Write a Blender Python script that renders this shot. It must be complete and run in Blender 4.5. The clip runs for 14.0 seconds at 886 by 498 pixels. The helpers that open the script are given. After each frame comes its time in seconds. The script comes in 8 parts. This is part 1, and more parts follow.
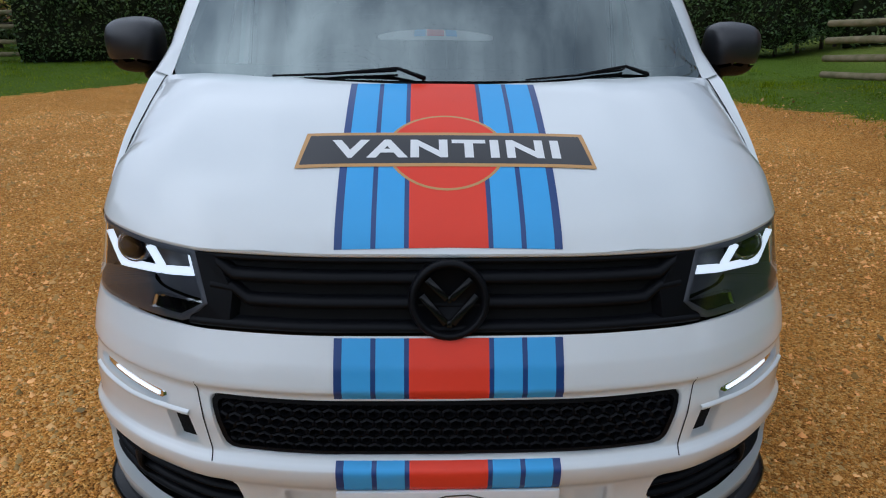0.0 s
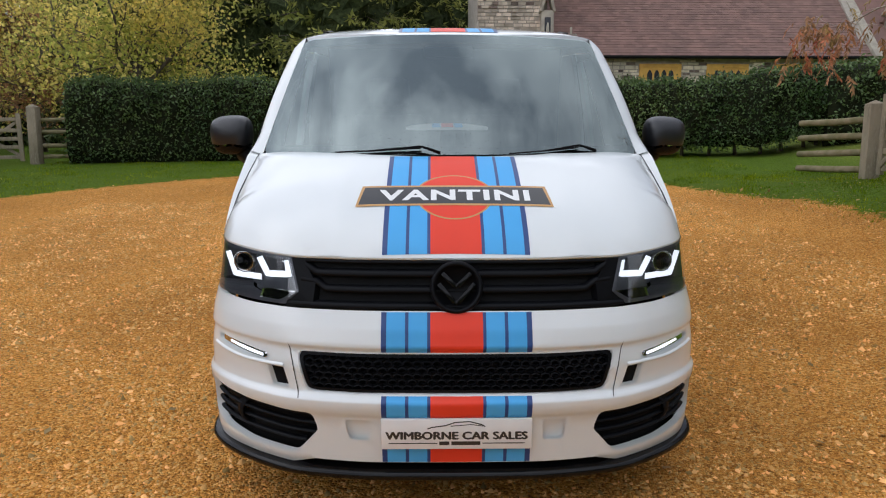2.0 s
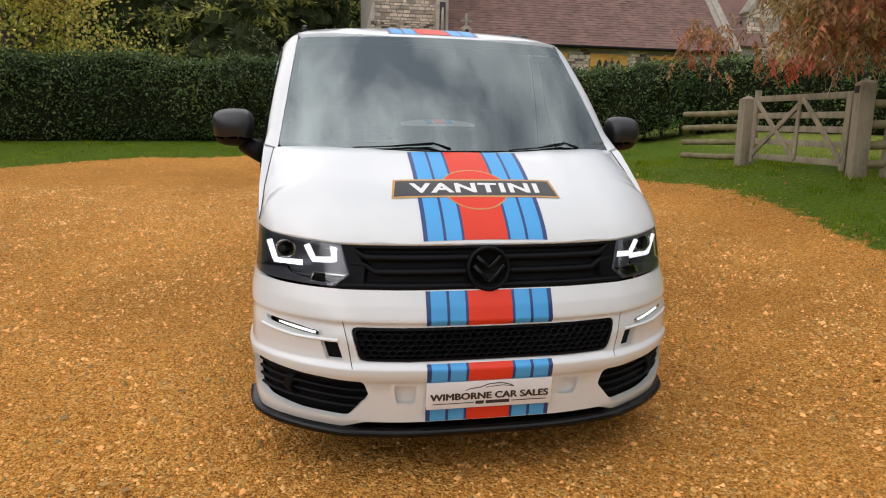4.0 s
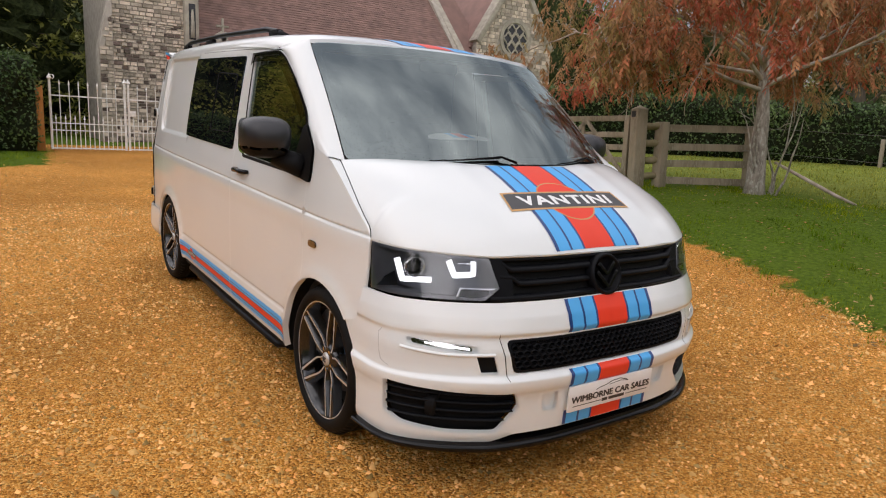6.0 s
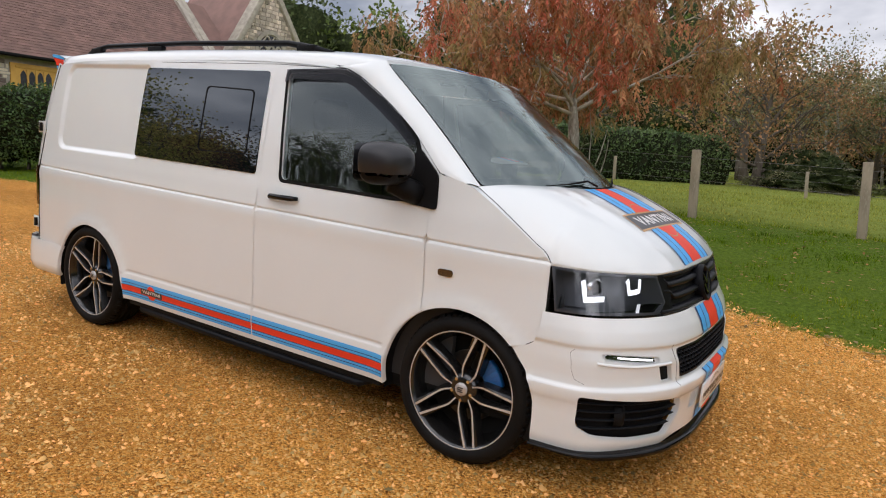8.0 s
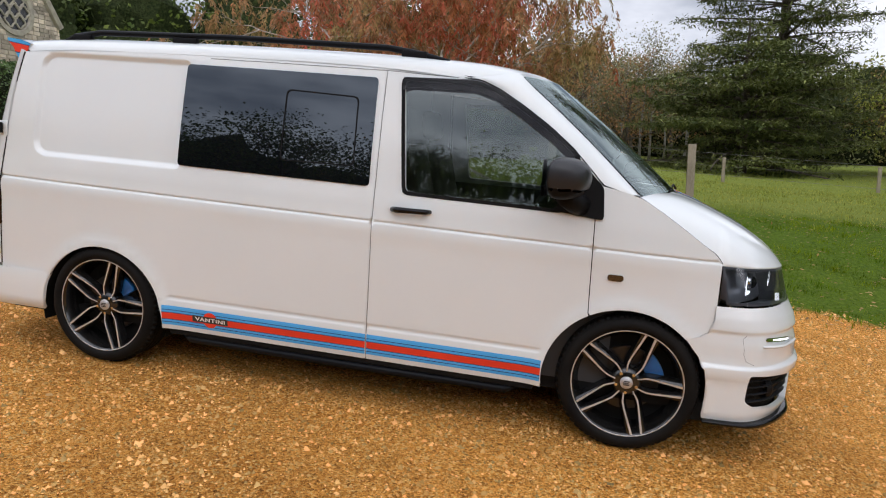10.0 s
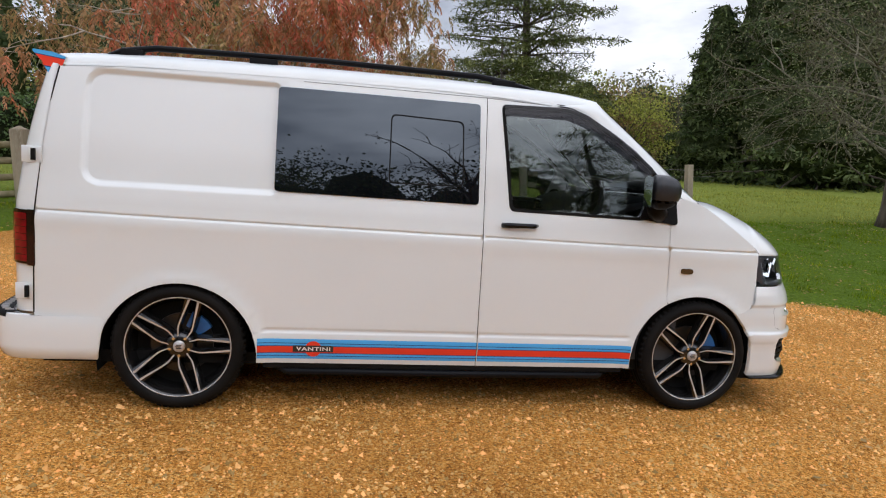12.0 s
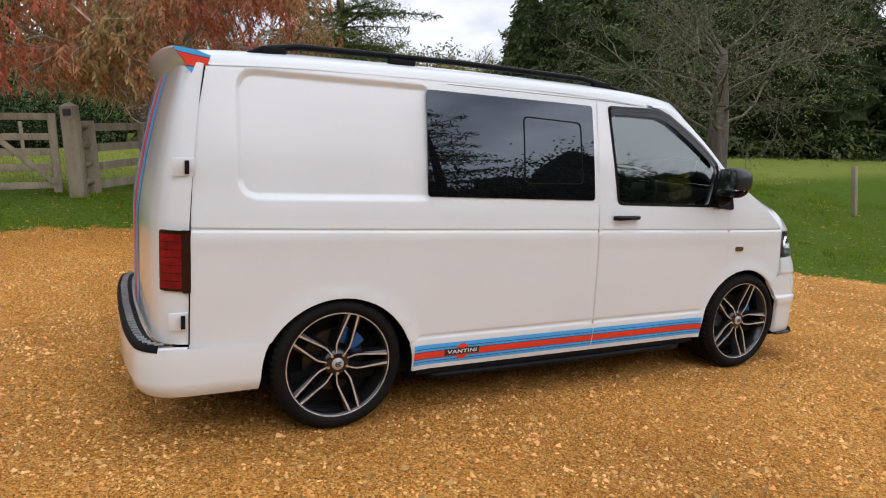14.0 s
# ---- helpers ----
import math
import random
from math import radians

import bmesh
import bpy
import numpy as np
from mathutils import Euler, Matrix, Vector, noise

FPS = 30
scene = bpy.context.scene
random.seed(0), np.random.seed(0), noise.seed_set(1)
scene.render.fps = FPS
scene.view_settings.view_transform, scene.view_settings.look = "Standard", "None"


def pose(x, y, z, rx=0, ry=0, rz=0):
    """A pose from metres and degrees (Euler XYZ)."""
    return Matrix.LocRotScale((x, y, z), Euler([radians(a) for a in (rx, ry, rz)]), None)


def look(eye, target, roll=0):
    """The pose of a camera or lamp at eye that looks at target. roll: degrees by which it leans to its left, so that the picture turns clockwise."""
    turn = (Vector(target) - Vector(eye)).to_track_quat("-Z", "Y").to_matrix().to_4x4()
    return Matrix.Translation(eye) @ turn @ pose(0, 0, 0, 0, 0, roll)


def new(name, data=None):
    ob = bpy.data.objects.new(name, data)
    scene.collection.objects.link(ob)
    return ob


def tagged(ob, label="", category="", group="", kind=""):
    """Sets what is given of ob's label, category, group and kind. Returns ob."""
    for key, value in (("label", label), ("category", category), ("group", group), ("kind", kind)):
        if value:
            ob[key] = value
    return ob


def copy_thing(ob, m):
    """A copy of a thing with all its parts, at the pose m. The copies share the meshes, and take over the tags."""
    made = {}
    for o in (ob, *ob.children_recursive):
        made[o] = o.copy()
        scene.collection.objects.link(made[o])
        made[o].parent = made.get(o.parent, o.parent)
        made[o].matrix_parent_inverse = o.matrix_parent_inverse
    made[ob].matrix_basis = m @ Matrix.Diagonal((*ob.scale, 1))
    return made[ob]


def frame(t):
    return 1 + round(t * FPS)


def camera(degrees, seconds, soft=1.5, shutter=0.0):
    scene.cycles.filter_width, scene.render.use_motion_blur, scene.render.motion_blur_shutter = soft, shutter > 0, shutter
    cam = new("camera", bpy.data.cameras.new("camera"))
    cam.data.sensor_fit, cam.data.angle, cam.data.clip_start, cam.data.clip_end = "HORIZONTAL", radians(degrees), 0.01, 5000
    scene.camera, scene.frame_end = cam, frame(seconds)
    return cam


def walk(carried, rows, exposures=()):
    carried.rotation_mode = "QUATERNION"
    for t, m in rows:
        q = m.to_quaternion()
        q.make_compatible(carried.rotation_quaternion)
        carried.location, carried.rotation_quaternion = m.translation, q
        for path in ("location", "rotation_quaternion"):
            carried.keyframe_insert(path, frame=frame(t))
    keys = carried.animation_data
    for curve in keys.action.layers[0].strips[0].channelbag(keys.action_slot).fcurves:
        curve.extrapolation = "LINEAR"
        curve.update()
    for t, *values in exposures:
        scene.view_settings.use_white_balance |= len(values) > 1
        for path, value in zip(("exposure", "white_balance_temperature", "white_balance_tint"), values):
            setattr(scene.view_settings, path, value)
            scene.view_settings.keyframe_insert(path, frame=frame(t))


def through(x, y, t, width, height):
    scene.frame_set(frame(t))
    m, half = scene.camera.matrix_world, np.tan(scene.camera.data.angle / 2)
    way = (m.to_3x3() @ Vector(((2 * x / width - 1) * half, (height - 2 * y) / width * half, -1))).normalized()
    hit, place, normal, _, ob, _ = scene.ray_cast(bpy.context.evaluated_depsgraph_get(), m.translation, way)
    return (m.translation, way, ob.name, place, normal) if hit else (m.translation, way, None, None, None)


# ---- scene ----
cam = camera(67.2, 14.0, soft=1.1)
SLOPE = 4.3  # the drive climbs towards the church; the rows below are square to the drive
PATH = [
    (0, (-0.074, -1.257, 1.515), (-0.009, 0.611, 0.803), 0.6),
    (0.5, (-0.095, -1.477, 1.496), (-0.048, 0.455, 0.98), 0.55),
    (1, (-0.042, -1.703, 1.483), (-0.051, 0.246, 1.036), 0.05),
    (1.5, (-0.034, -1.909, 1.509), (-0.018, 0.04, 1.064), 0.2),
    (2, (-0.094, -2.119, 1.498), (-0.063, -0.166, 1.069), 0.15),
    (2.5, (-0.141, -2.275, 1.55), (-0.109, -0.328, 1.097), 0.55),
    (3, (-0.218, -2.405, 1.573), (-0.124, -0.459, 1.123), 0.55),
    (3.2, (-0.275, -2.448, 1.593), (-0.144, -0.506, 1.135), 0.8),
    (5.3, (-1.699, -2.106, 1.549), (-0.8, -0.372, 1.115), 3.35),
    (5.5, (-1.851, -2.038, 1.51), (-0.882, -0.338, 1.099), 3.65),
    (6, (-2.21, -1.801, 1.515), (-1.086, -0.198, 1.111), 4.05),
    (6.5, (-2.599, -1.565, 1.512), (-1.342, -0.061, 1.113), 4.35),
    (7, (-2.897, -1.229, 1.498), (-1.526, 0.17, 1.098), 4.35),
    (7.2, (-3.026, -1.099, 1.472), (-1.591, 0.24, 1.097), 4.55),
    (9.3, (-4.0, 0.558, 1.441), (-2.119, 1.159, 1.119), 4.8),
    (9.5, (-4.065, 0.746, 1.474), (-2.171, 1.297, 1.142), 4.8),
    (10, (-4.265, 1.196, 1.475), (-2.335, 1.599, 1.148), 4.7),
    (10.5, (-4.385, 1.679, 1.439), (-2.421, 1.91, 1.136), 4.4),
    (11, (-4.516, 2.164, 1.454), (-2.539, 2.238, 1.163), 4.35),
    (11.5, (-4.612, 2.627, 1.441), (-2.635, 2.515, 1.161), 3.95),
    (12, (-4.607, 3.135, 1.415), (-2.654, 2.795, 1.161), 3.85),
    (12.5, (-4.6, 3.62, 1.427), (-2.681, 3.117, 1.175), 3.25),
    (13, (-4.47, 4.069, 1.46), (-2.593, 3.431, 1.195), 3.3),
    (13.5, (-4.287, 4.563, 1.431), (-2.48, 3.76, 1.133), 3.1),
    (14, (-4.085, 4.981, 1.47), (-2.335, 4.06, 1.168), 2.9),
]
# the clip's camera starts cool and dim, then warms and brightens: seconds, stops, kelvin, tint
EXPOSURE = [(0, -0.47, 5500, 10), (0.5, -0.41, 5550, 10), (1, -0.29, 5700, 10), (2, -0.13, 6050, 13), (3, -0.01, 6400, 14), (5.5, 0.01, 6650, 17), (7, 0.0, 6550, 16), (9.5, 0.03, 6200, 14), (14, 0.04, 6080, 14)]
walk(cam, [(t, pose(0, 0, 0, SLOPE) @ look(eye, target, roll)) for t, eye, target, roll in PATH], EXPOSURE)

# ---- sky and sun ----
world = bpy.data.worlds.new("overcast_sky")
scene.world = world
world.use_nodes = True
wn, wl = world.node_tree.nodes, world.node_tree.links
wn.clear()
w_out = wn.new("ShaderNodeOutputWorld")
w_bg = wn.new("ShaderNodeBackground")
w_sky = wn.new("ShaderNodeTexSky")
w_sky.sky_type, w_sky.sun_disc = "NISHITA", False
w_sky.sun_elevation, w_sky.sun_rotation = radians(54), radians(249)
w_sky.air_density, w_sky.dust_density = 1.0, 3.0
w_co = wn.new("ShaderNodeTexCoord")
w_map = wn.new("ShaderNodeMapping")
w_map.inputs["Scale"].default_value = (1.0, 1.0, 2.6)
w_noise = wn.new("ShaderNodeTexNoise")
w_noise.inputs["Scale"].default_value, w_noise.inputs["Detail"].default_value, w_noise.inputs["Roughness"].default_value = 2.1, 6.0, 0.55
w_ramp = wn.new("ShaderNodeValToRGB")
w_ramp.color_ramp.elements[0].position, w_ramp.color_ramp.elements[0].color = 0.37, (3.3, 3.7, 4.4, 1)
w_ramp.color_ramp.elements[1].position, w_ramp.color_ramp.elements[1].color = 0.64, (15.0, 15.0, 15.1, 1)
w_mix = wn.new("ShaderNodeMix")
w_mix.data_type = "RGBA"
w_mix.inputs["Factor"].default_value = 0.88  # cloud cover
wl.new(w_co.outputs["Generated"], w_map.inputs["Vector"])
wl.new(w_map.outputs["Vector"], w_noise.inputs["Vector"])
wl.new(w_noise.outputs["Fac"], w_ramp.inputs["Fac"])
wl.new(w_sky.outputs["Color"], w_mix.inputs[6])
w_sep = wn.new("ShaderNodeSeparateXYZ")  # an overcast sky is brighter overhead
wl.new(w_co.outputs["Generated"], w_sep.inputs["Vector"])
w_up = wn.new("ShaderNodeMapRange")
w_up.inputs["To Min"].default_value, w_up.inputs["To Max"].default_value = 0.92, 1.06
wl.new(w_sep.outputs["Z"], w_up.inputs["Value"])
w_mul = wn.new("ShaderNodeVectorMath")
w_mul.operation = "SCALE"
wl.new(w_ramp.outputs["Color"], w_mul.inputs[0])
w_dot = wn.new("ShaderNodeVectorMath")  # and brighter on the sun's side
w_dot.operation = "DOT_PRODUCT"
w_dot.inputs[1].default_value = (-0.99, -0.08, 0.0)
wl.new(w_co.outputs["Generated"], w_dot.inputs[0])
w_side = wn.new("ShaderNodeMapRange")
w_side.inputs["From Min"].default_value, w_side.inputs["From Max"].default_value = -1.0, 1.0
w_side.inputs["To Min"].default_value, w_side.inputs["To Max"].default_value = 0.68, 1.42
wl.new(w_dot.outputs["Value"], w_side.inputs["Value"])
w_both = wn.new("ShaderNodeMath")
w_both.operation = "MULTIPLY"
wl.new(w_up.outputs["Result"], w_both.inputs[0])
wl.new(w_side.outputs["Result"], w_both.inputs[1])
wl.new(w_both.outputs[0], w_mul.inputs["Scale"])
wl.new(w_mul.outputs["Vector"], w_mix.inputs[7])
wl.new(w_mix.outputs[2], w_bg.inputs["Color"])
w_bg.inputs["Strength"].default_value = 0.122
wl.new(w_bg.outputs["Background"], w_out.inputs["Surface"])

sun = new("sun", bpy.data.lights.new("sun", "SUN"))
sun.data.energy, sun.data.angle, sun.data.color = 0.5, radians(180), (1.0, 0.94, 0.86)
sun.matrix_world = look((-18, -7, 27), (0, 0, 0))
scene.view_settings.exposure = 0.0


# ---- materials ----
def shade(name, colour, rough=0.5, metal=0.0, colour2=None, scale=8.0, detail=6.0, bump=0.0, bump_scale=60.0, spec=0.5, coat=0.0, spots=None, per_piece=0.0, stretch=(1, 1, 1), rough2=None):
    """A principled material with two scales of variation: broad stains and fine grain."""
    m = bpy.data.materials.new(name)
    m.use_nodes = True
    n, l = m.node_tree.nodes, m.node_tree.links
    b = n["Principled BSDF"]
    b.inputs["Roughness"].default_value, b.inputs["Metallic"].default_value = rough, metal
    b.inputs["Specular IOR Level"].default_value = spec
    b.inputs["Coat Weight"].default_value, b.inputs["Coat Roughness"].default_value = coat, 0.03
    co = n.new("ShaderNodeTexCoord")
    mp = n.new("ShaderNodeMapping")
    mp.inputs["Scale"].default_value = stretch
    l.new(co.outputs["Object"], mp.inputs["Vector"])
    big = n.new("ShaderNodeTexNoise")
    big.inputs["Scale"].default_value, big.inputs["Detail"].default_value = scale, detail
    l.new(mp.outputs["Vector"], big.inputs["Vector"])
    fine = n.new("ShaderNodeTexNoise")
    fine.inputs["Scale"].default_value, fine.inputs["Detail"].default_value = bump_scale, 4.0
    l.new(mp.outputs["Vector"], fine.inputs["Vector"])
    mix = n.new("ShaderNodeMix")
    mix.data_type = "RGBA"
    c2 = colour2 or tuple(c * 0.9 for c in colour)
    mix.inputs[6].default_value, mix.inputs[7].default_value = (*colour, 1), (*c2, 1)
    sharp = n.new("ShaderNodeMapRange")
    sharp.inputs["From Min"].default_value, sharp.inputs["From Max"].default_value = 0.36, 0.64
    l.new(big.outputs["Fac"], sharp.inputs["Value"])
    l.new(sharp.outputs["Result"], mix.inputs["Factor"])
    last = mix.outputs[2]
    if spots:
        second = n.new("ShaderNodeMix")
        second.data_type = "RGBA"
        second.inputs[7].default_value = (*spots, 1)
        r2 = n.new("ShaderNodeMapRange")
        r2.inputs["From Min"].default_value, r2.inputs["From Max"].default_value = 0.5, 0.7
        l.new(fine.outputs["Fac"], r2.inputs["Value"])
        l.new(r2.outputs["Result"], second.inputs["Factor"])
        l.new(last, second.inputs[6])
        last = second.outputs[2]
    if per_piece:
        geo = n.new("ShaderNodeNewGeometry")
        info = n.new("ShaderNodeObjectInfo")
        add = n.new("ShaderNodeMath")
        l.new(geo.outputs["Random Per Island"], add.inputs[0])
        l.new(info.outputs["Random"], add.inputs[1])
        fr = n.new("ShaderNodeMath")
        fr.operation = "FRACT"
        l.new(add.outputs[0], fr.inputs[0])
        mr = n.new("ShaderNodeMapRange")
        mr.inputs["To Min"].default_value, mr.inputs["To Max"].default_value = 1 - per_piece, 1 + per_piece
        l.new(fr.outputs[0], mr.inputs["Value"])
        hsv = n.new("ShaderNodeHueSaturation")
        l.new(mr.outputs["Result"], hsv.inputs["Value"])
        hue = n.new("ShaderNodeMapRange")
        hue.inputs["To Min"].default_value, hue.inputs["To Max"].default_value = 0.5 + 0.018 * per_piece, 0.5 - 0.018 * per_piece
        l.new(fr.outputs[0], hue.inputs["Value"])
        l.new(hue.outputs["Result"], hsv.inputs["Hue"])
        l.new(last, hsv.inputs["Color"])
        last = hsv.outputs["Color"]
    l.new(last, b.inputs["Base Color"])
    if rough2 is not None:
        rr = n.new("ShaderNodeMapRange")
        rr.inputs["To Min"].default_value, rr.inputs["To Max"].default_value = rough, rough2
        l.new(big.outputs["Fac"], rr.inputs["Value"])
        l.new(rr.outputs["Result"], b.inputs["Roughness"])
    if bump:
        bp = n.new("ShaderNodeBump")
        bp.inputs["Strength"].default_value, bp.inputs["Distance"].default_value = 1.0, bump
        l.new(fine.outputs["Fac"], bp.inputs["Height"])
        l.new(bp.outputs["Normal"], b.inputs["Normal"])
    return m


def glass_mat(name, tint, gloss=0.02, ior=1.75, sheen=(1.0, 1.0, 1.0)):
    """A thin pane: tinted clear glass with a Fresnel gloss."""
    m = bpy.data.materials.new(name)
    m.use_nodes = True
    n, l = m.node_tree.nodes, m.node_tree.links
    n.clear()
    out, mix = n.new("ShaderNodeOutputMaterial"), n.new("ShaderNodeMixShader")
    clear, shine, fres = n.new("ShaderNodeBsdfTransparent"), n.new("ShaderNodeBsdfGlossy"), n.new("ShaderNodeFresnel")
    clear.inputs["Color"].default_value = (*tint, 1)
    shine.inputs["Roughness"].default_value, shine.inputs["Color"].default_value = gloss, (*sheen, 1)
    fres.inputs["IOR"].default_value = ior
    l.new(fres.outputs["Fac"], mix.inputs["Fac"])
    l.new(clear.outputs[0], mix.inputs[1])
    l.new(shine.outputs[0], mix.inputs[2])
    l.new(mix.outputs[0], out.inputs["Surface"])
    return m


def glow_mat(name, colour, strength):
    m = bpy.data.materials.new(name)
    m.use_nodes = True
    b = m.node_tree.nodes["Principled BSDF"]
    b.inputs["Base Color"].default_value = (*colour, 1)
    b.inputs["Emission Color"].default_value = (*colour, 1)
    b.inputs["Emission Strength"].default_value = strength
    b.inputs["Roughness"].default_value = 0.25
    return m


def leaf_mat(name, colour, colour2, through=0.25, rough=0.6, spec=0.25):
    """Leaves: colour varies from leaf to leaf and clump to clump, with some light passing through."""
    m = shade(name, colour, rough, colour2=colour2, scale=0.9, detail=3.0, per_piece=0.45, spec=spec)
    n, l = m.node_tree.nodes, m.node_tree.links
    b, out = n["Principled BSDF"], n["Material Output"]
    tr, mix = n.new("ShaderNodeBsdfTranslucent"), n.new("ShaderNodeMixShader")
    mix.inputs["Fac"].default_value = through
    l.new(b.inputs["Base Color"].links[0].from_socket, tr.inputs["Color"])
    l.new(b.outputs[0], mix.inputs[1])
    l.new(tr.outputs[0], mix.inputs[2])
    l.new(mix.outputs[0], out.inputs["Surface"])
    return m


M_PAINT = shade("white_paint", (0.746, 0.776, 0.768), 0.32, colour2=(0.722, 0.752, 0.744), scale=1.2, coat=1.0, spec=0.4)
M_RED = shade("red_vinyl", (0.82, 0.055, 0.022), 0.42, colour2=(0.77, 0.05, 0.02), scale=3, coat=0.05, spec=0.3)
M_BLUE = shade("light_blue_vinyl", (0.085, 0.42, 0.82), 0.40, colour2=(0.075, 0.39, 0.78), scale=3, coat=0.05, spec=0.3)
M_NAVY = shade("navy_vinyl", (0.012, 0.05, 0.21), 0.33, colour2=(0.01, 0.045, 0.18), scale=3, coat=0.15)
M_GOLD = shade("gold_vinyl", (0.56, 0.30, 0.09), 0.38, colour2=(0.5, 0.27, 0.08), scale=5, coat=0.3)
M_INK = shade("charcoal_vinyl", (0.022, 0.021, 0.022), 0.38, colour2=(0.03, 0.03, 0.03), scale=5, coat=0.3)
M_LETTER = shade("white_vinyl", (0.82, 0.82, 0.80), 0.38, colour2=(0.78, 0.78, 0.76), scale=5, coat=0.3)
M_PLASTIC = shade("textured_black_plastic", (0.006, 0.006, 0.0065), 0.5, colour2=(0.009, 0.009, 0.0095), scale=3, spec=0.09, bump=0.0004, bump_scale=900)
M_SATIN = shade("satin_black_plastic", (0.005, 0.0055, 0.007), 0.36, colour2=(0.007, 0.0075, 0.009), scale=2, spec=0.10, bump=0.0002, bump_scale=700)
M_GLOSSBLACK = shade("gloss_black_plastic", (0.004, 0.004, 0.0045), 0.14, colour2=(0.006, 0.006, 0.0065), scale=4, spec=0.25)
M_RUBBER = shade("tyre_rubber", (0.0075, 0.0072, 0.007), 0.65, colour2=(0.011, 0.010, 0.009), scale=6, bump=0.0006, bump_scale=300, spec=0.10)
M_SHELL = shade("mirror_shell_plastic", (0.012, 0.013, 0.016), 0.36, colour2=(0.016, 0.017, 0.020), scale=3, spec=0.5, bump=0.0003, bump_scale=900)
M_SEAL = shade("black_seal", (0.006, 0.006, 0.006), 0.75, colour2=(0.009, 0.009, 0.0085), scale=9, spec=0.15)
M_GUNMETAL = shade("gunmetal_alloy", (0.0075, 0.0072, 0.007), 0.17, 0.0, colour2=(0.012, 0.0115, 0.011), scale=9, spec=0.75)
M_MACHINED = shade("machined_alloy", (0.66, 0.65, 0.64), 0.34, 0.5, colour2=(0.52, 0.51, 0.50), scale=30, bump=0.0001, bump_scale=800)
M_DISC = shade("brake_disc", (0.055, 0.053, 0.052), 0.4, 0.9, colour2=(0.07, 0.066, 0.062), scale=40)
M_CALIPER = shade("blue_caliper_paint", (0.006, 0.09, 0.30), 0.35, colour2=(0.01, 0.13, 0.38), scale=9, coat=0.5)
M_CHROME = shade("chrome", (0.75, 0.75, 0.76), 0.08, 1.0, colour2=(0.7, 0.7, 0.71), scale=9)
M_LAMPHOUSE = shade("headlamp_grey", (0.115, 0.120, 0.136), 0.30, 0.35, colour2=(0.150, 0.157, 0.178), scale=6)
M_LED = glow_mat("led_white", (0.93, 0.97, 1.0), 1.25)
M_DRL = glow_mat("running_light", (0.95, 0.97, 1.0), 1.1)
M_LENS = glass_mat("clear_lens", (0.93, 0.94, 0.95), ior=1.75)
M_SCREEN = glass_mat("windscreen_glass", (0.80, 0.86, 0.84), ior=2.75, sheen=(0.85, 0.99, 0.98))
M_SIDEGLASS = glass_mat("side_glass", (0.46, 0.52, 0.51), ior=2.0, sheen=(0.92, 1.0, 0.98))
M_PRIVACY = shade("privacy_glass", (0.003, 0.0035, 0.005), 0.012, colour2=(0.004, 0.0045, 0.006), scale=2, spec=1.0)
M_PRIVACY.node_tree.nodes["Principled BSDF"].inputs["Specular Tint"].default_value = (0.80, 0.90, 1.0, 1)
M_SMOKE = glass_mat("smoked_acrylic", (0.20, 0.18, 0.20), 0.05, ior=1.35)
M_REDLENS = shade("red_lens", (0.24, 0.003, 0.010), 0.10, colour2=(0.14, 0.002, 0.006), scale=20, spec=0.3, coat=0.3)
M_DARKLENS = shade("dark_lens", (0.012, 0.003, 0.004), 0.08, colour2=(0.018, 0.004, 0.005), scale=20, spec=0.3, coat=0.3)
M_AMBER = shade("smoked_side_lens", (0.03, 0.02, 0.012), 0.12, colour2=(0.05, 0.028, 0.014), scale=40, coat=1.0)
M_MIRROR = shade("mirror_glass", (0.8, 0.82, 0.83), 0.02, 1.0, colour2=(0.8, 0.82, 0.83), scale=2)
M_TRIM = shade("cabin_plastic", (0.03, 0.031, 0.033), 0.6, colour2=(0.04, 0.041, 0.043), scale=4, bump=0.0006, bump_scale=300)
M_CLOTH = shade("grey_seat_cloth", (0.055, 0.057, 0.06), 0.9, colour2=(0.075, 0.077, 0.08), scale=7, bump=0.001, bump_scale=400)
M_PLATE = shade("plate_white", (0.80, 0.80, 0.79), 0.3, colour2=(0.77, 0.77, 0.76), scale=9, coat=0.4)


# ---- building helpers ----
from mathutils import geometry as geo2d


def put_mesh(name, verts, faces, mats, parent=None, label="", smooth=True, normals=None, slots=None, flat=None):
    me = bpy.data.meshes.new(name)
    me.from_pydata([tuple(map(float, v)) for v in verts], [], [tuple(map(int, f)) for f in faces])
    for m in mats if isinstance(mats, (list, tuple)) else [mats]:
        me.materials.append(m)
    sm = np.full(len(me.polygons), smooth, bool)
    if flat is not None:
        sm[flat] = False
    me.polygons.foreach_set("use_smooth", sm)
    if slots is not None:
        me.polygons.foreach_set("material_index", np.asarray(slots, np.int32))
    me.update()
    if normals is not None:
        me.normals_split_custom_set_from_vertices([tuple(map(float, v)) for v in normals])
    ob = new(name, me)
    if parent:
        ob.parent = parent
    if label:
        ob["label"] = label
    return ob


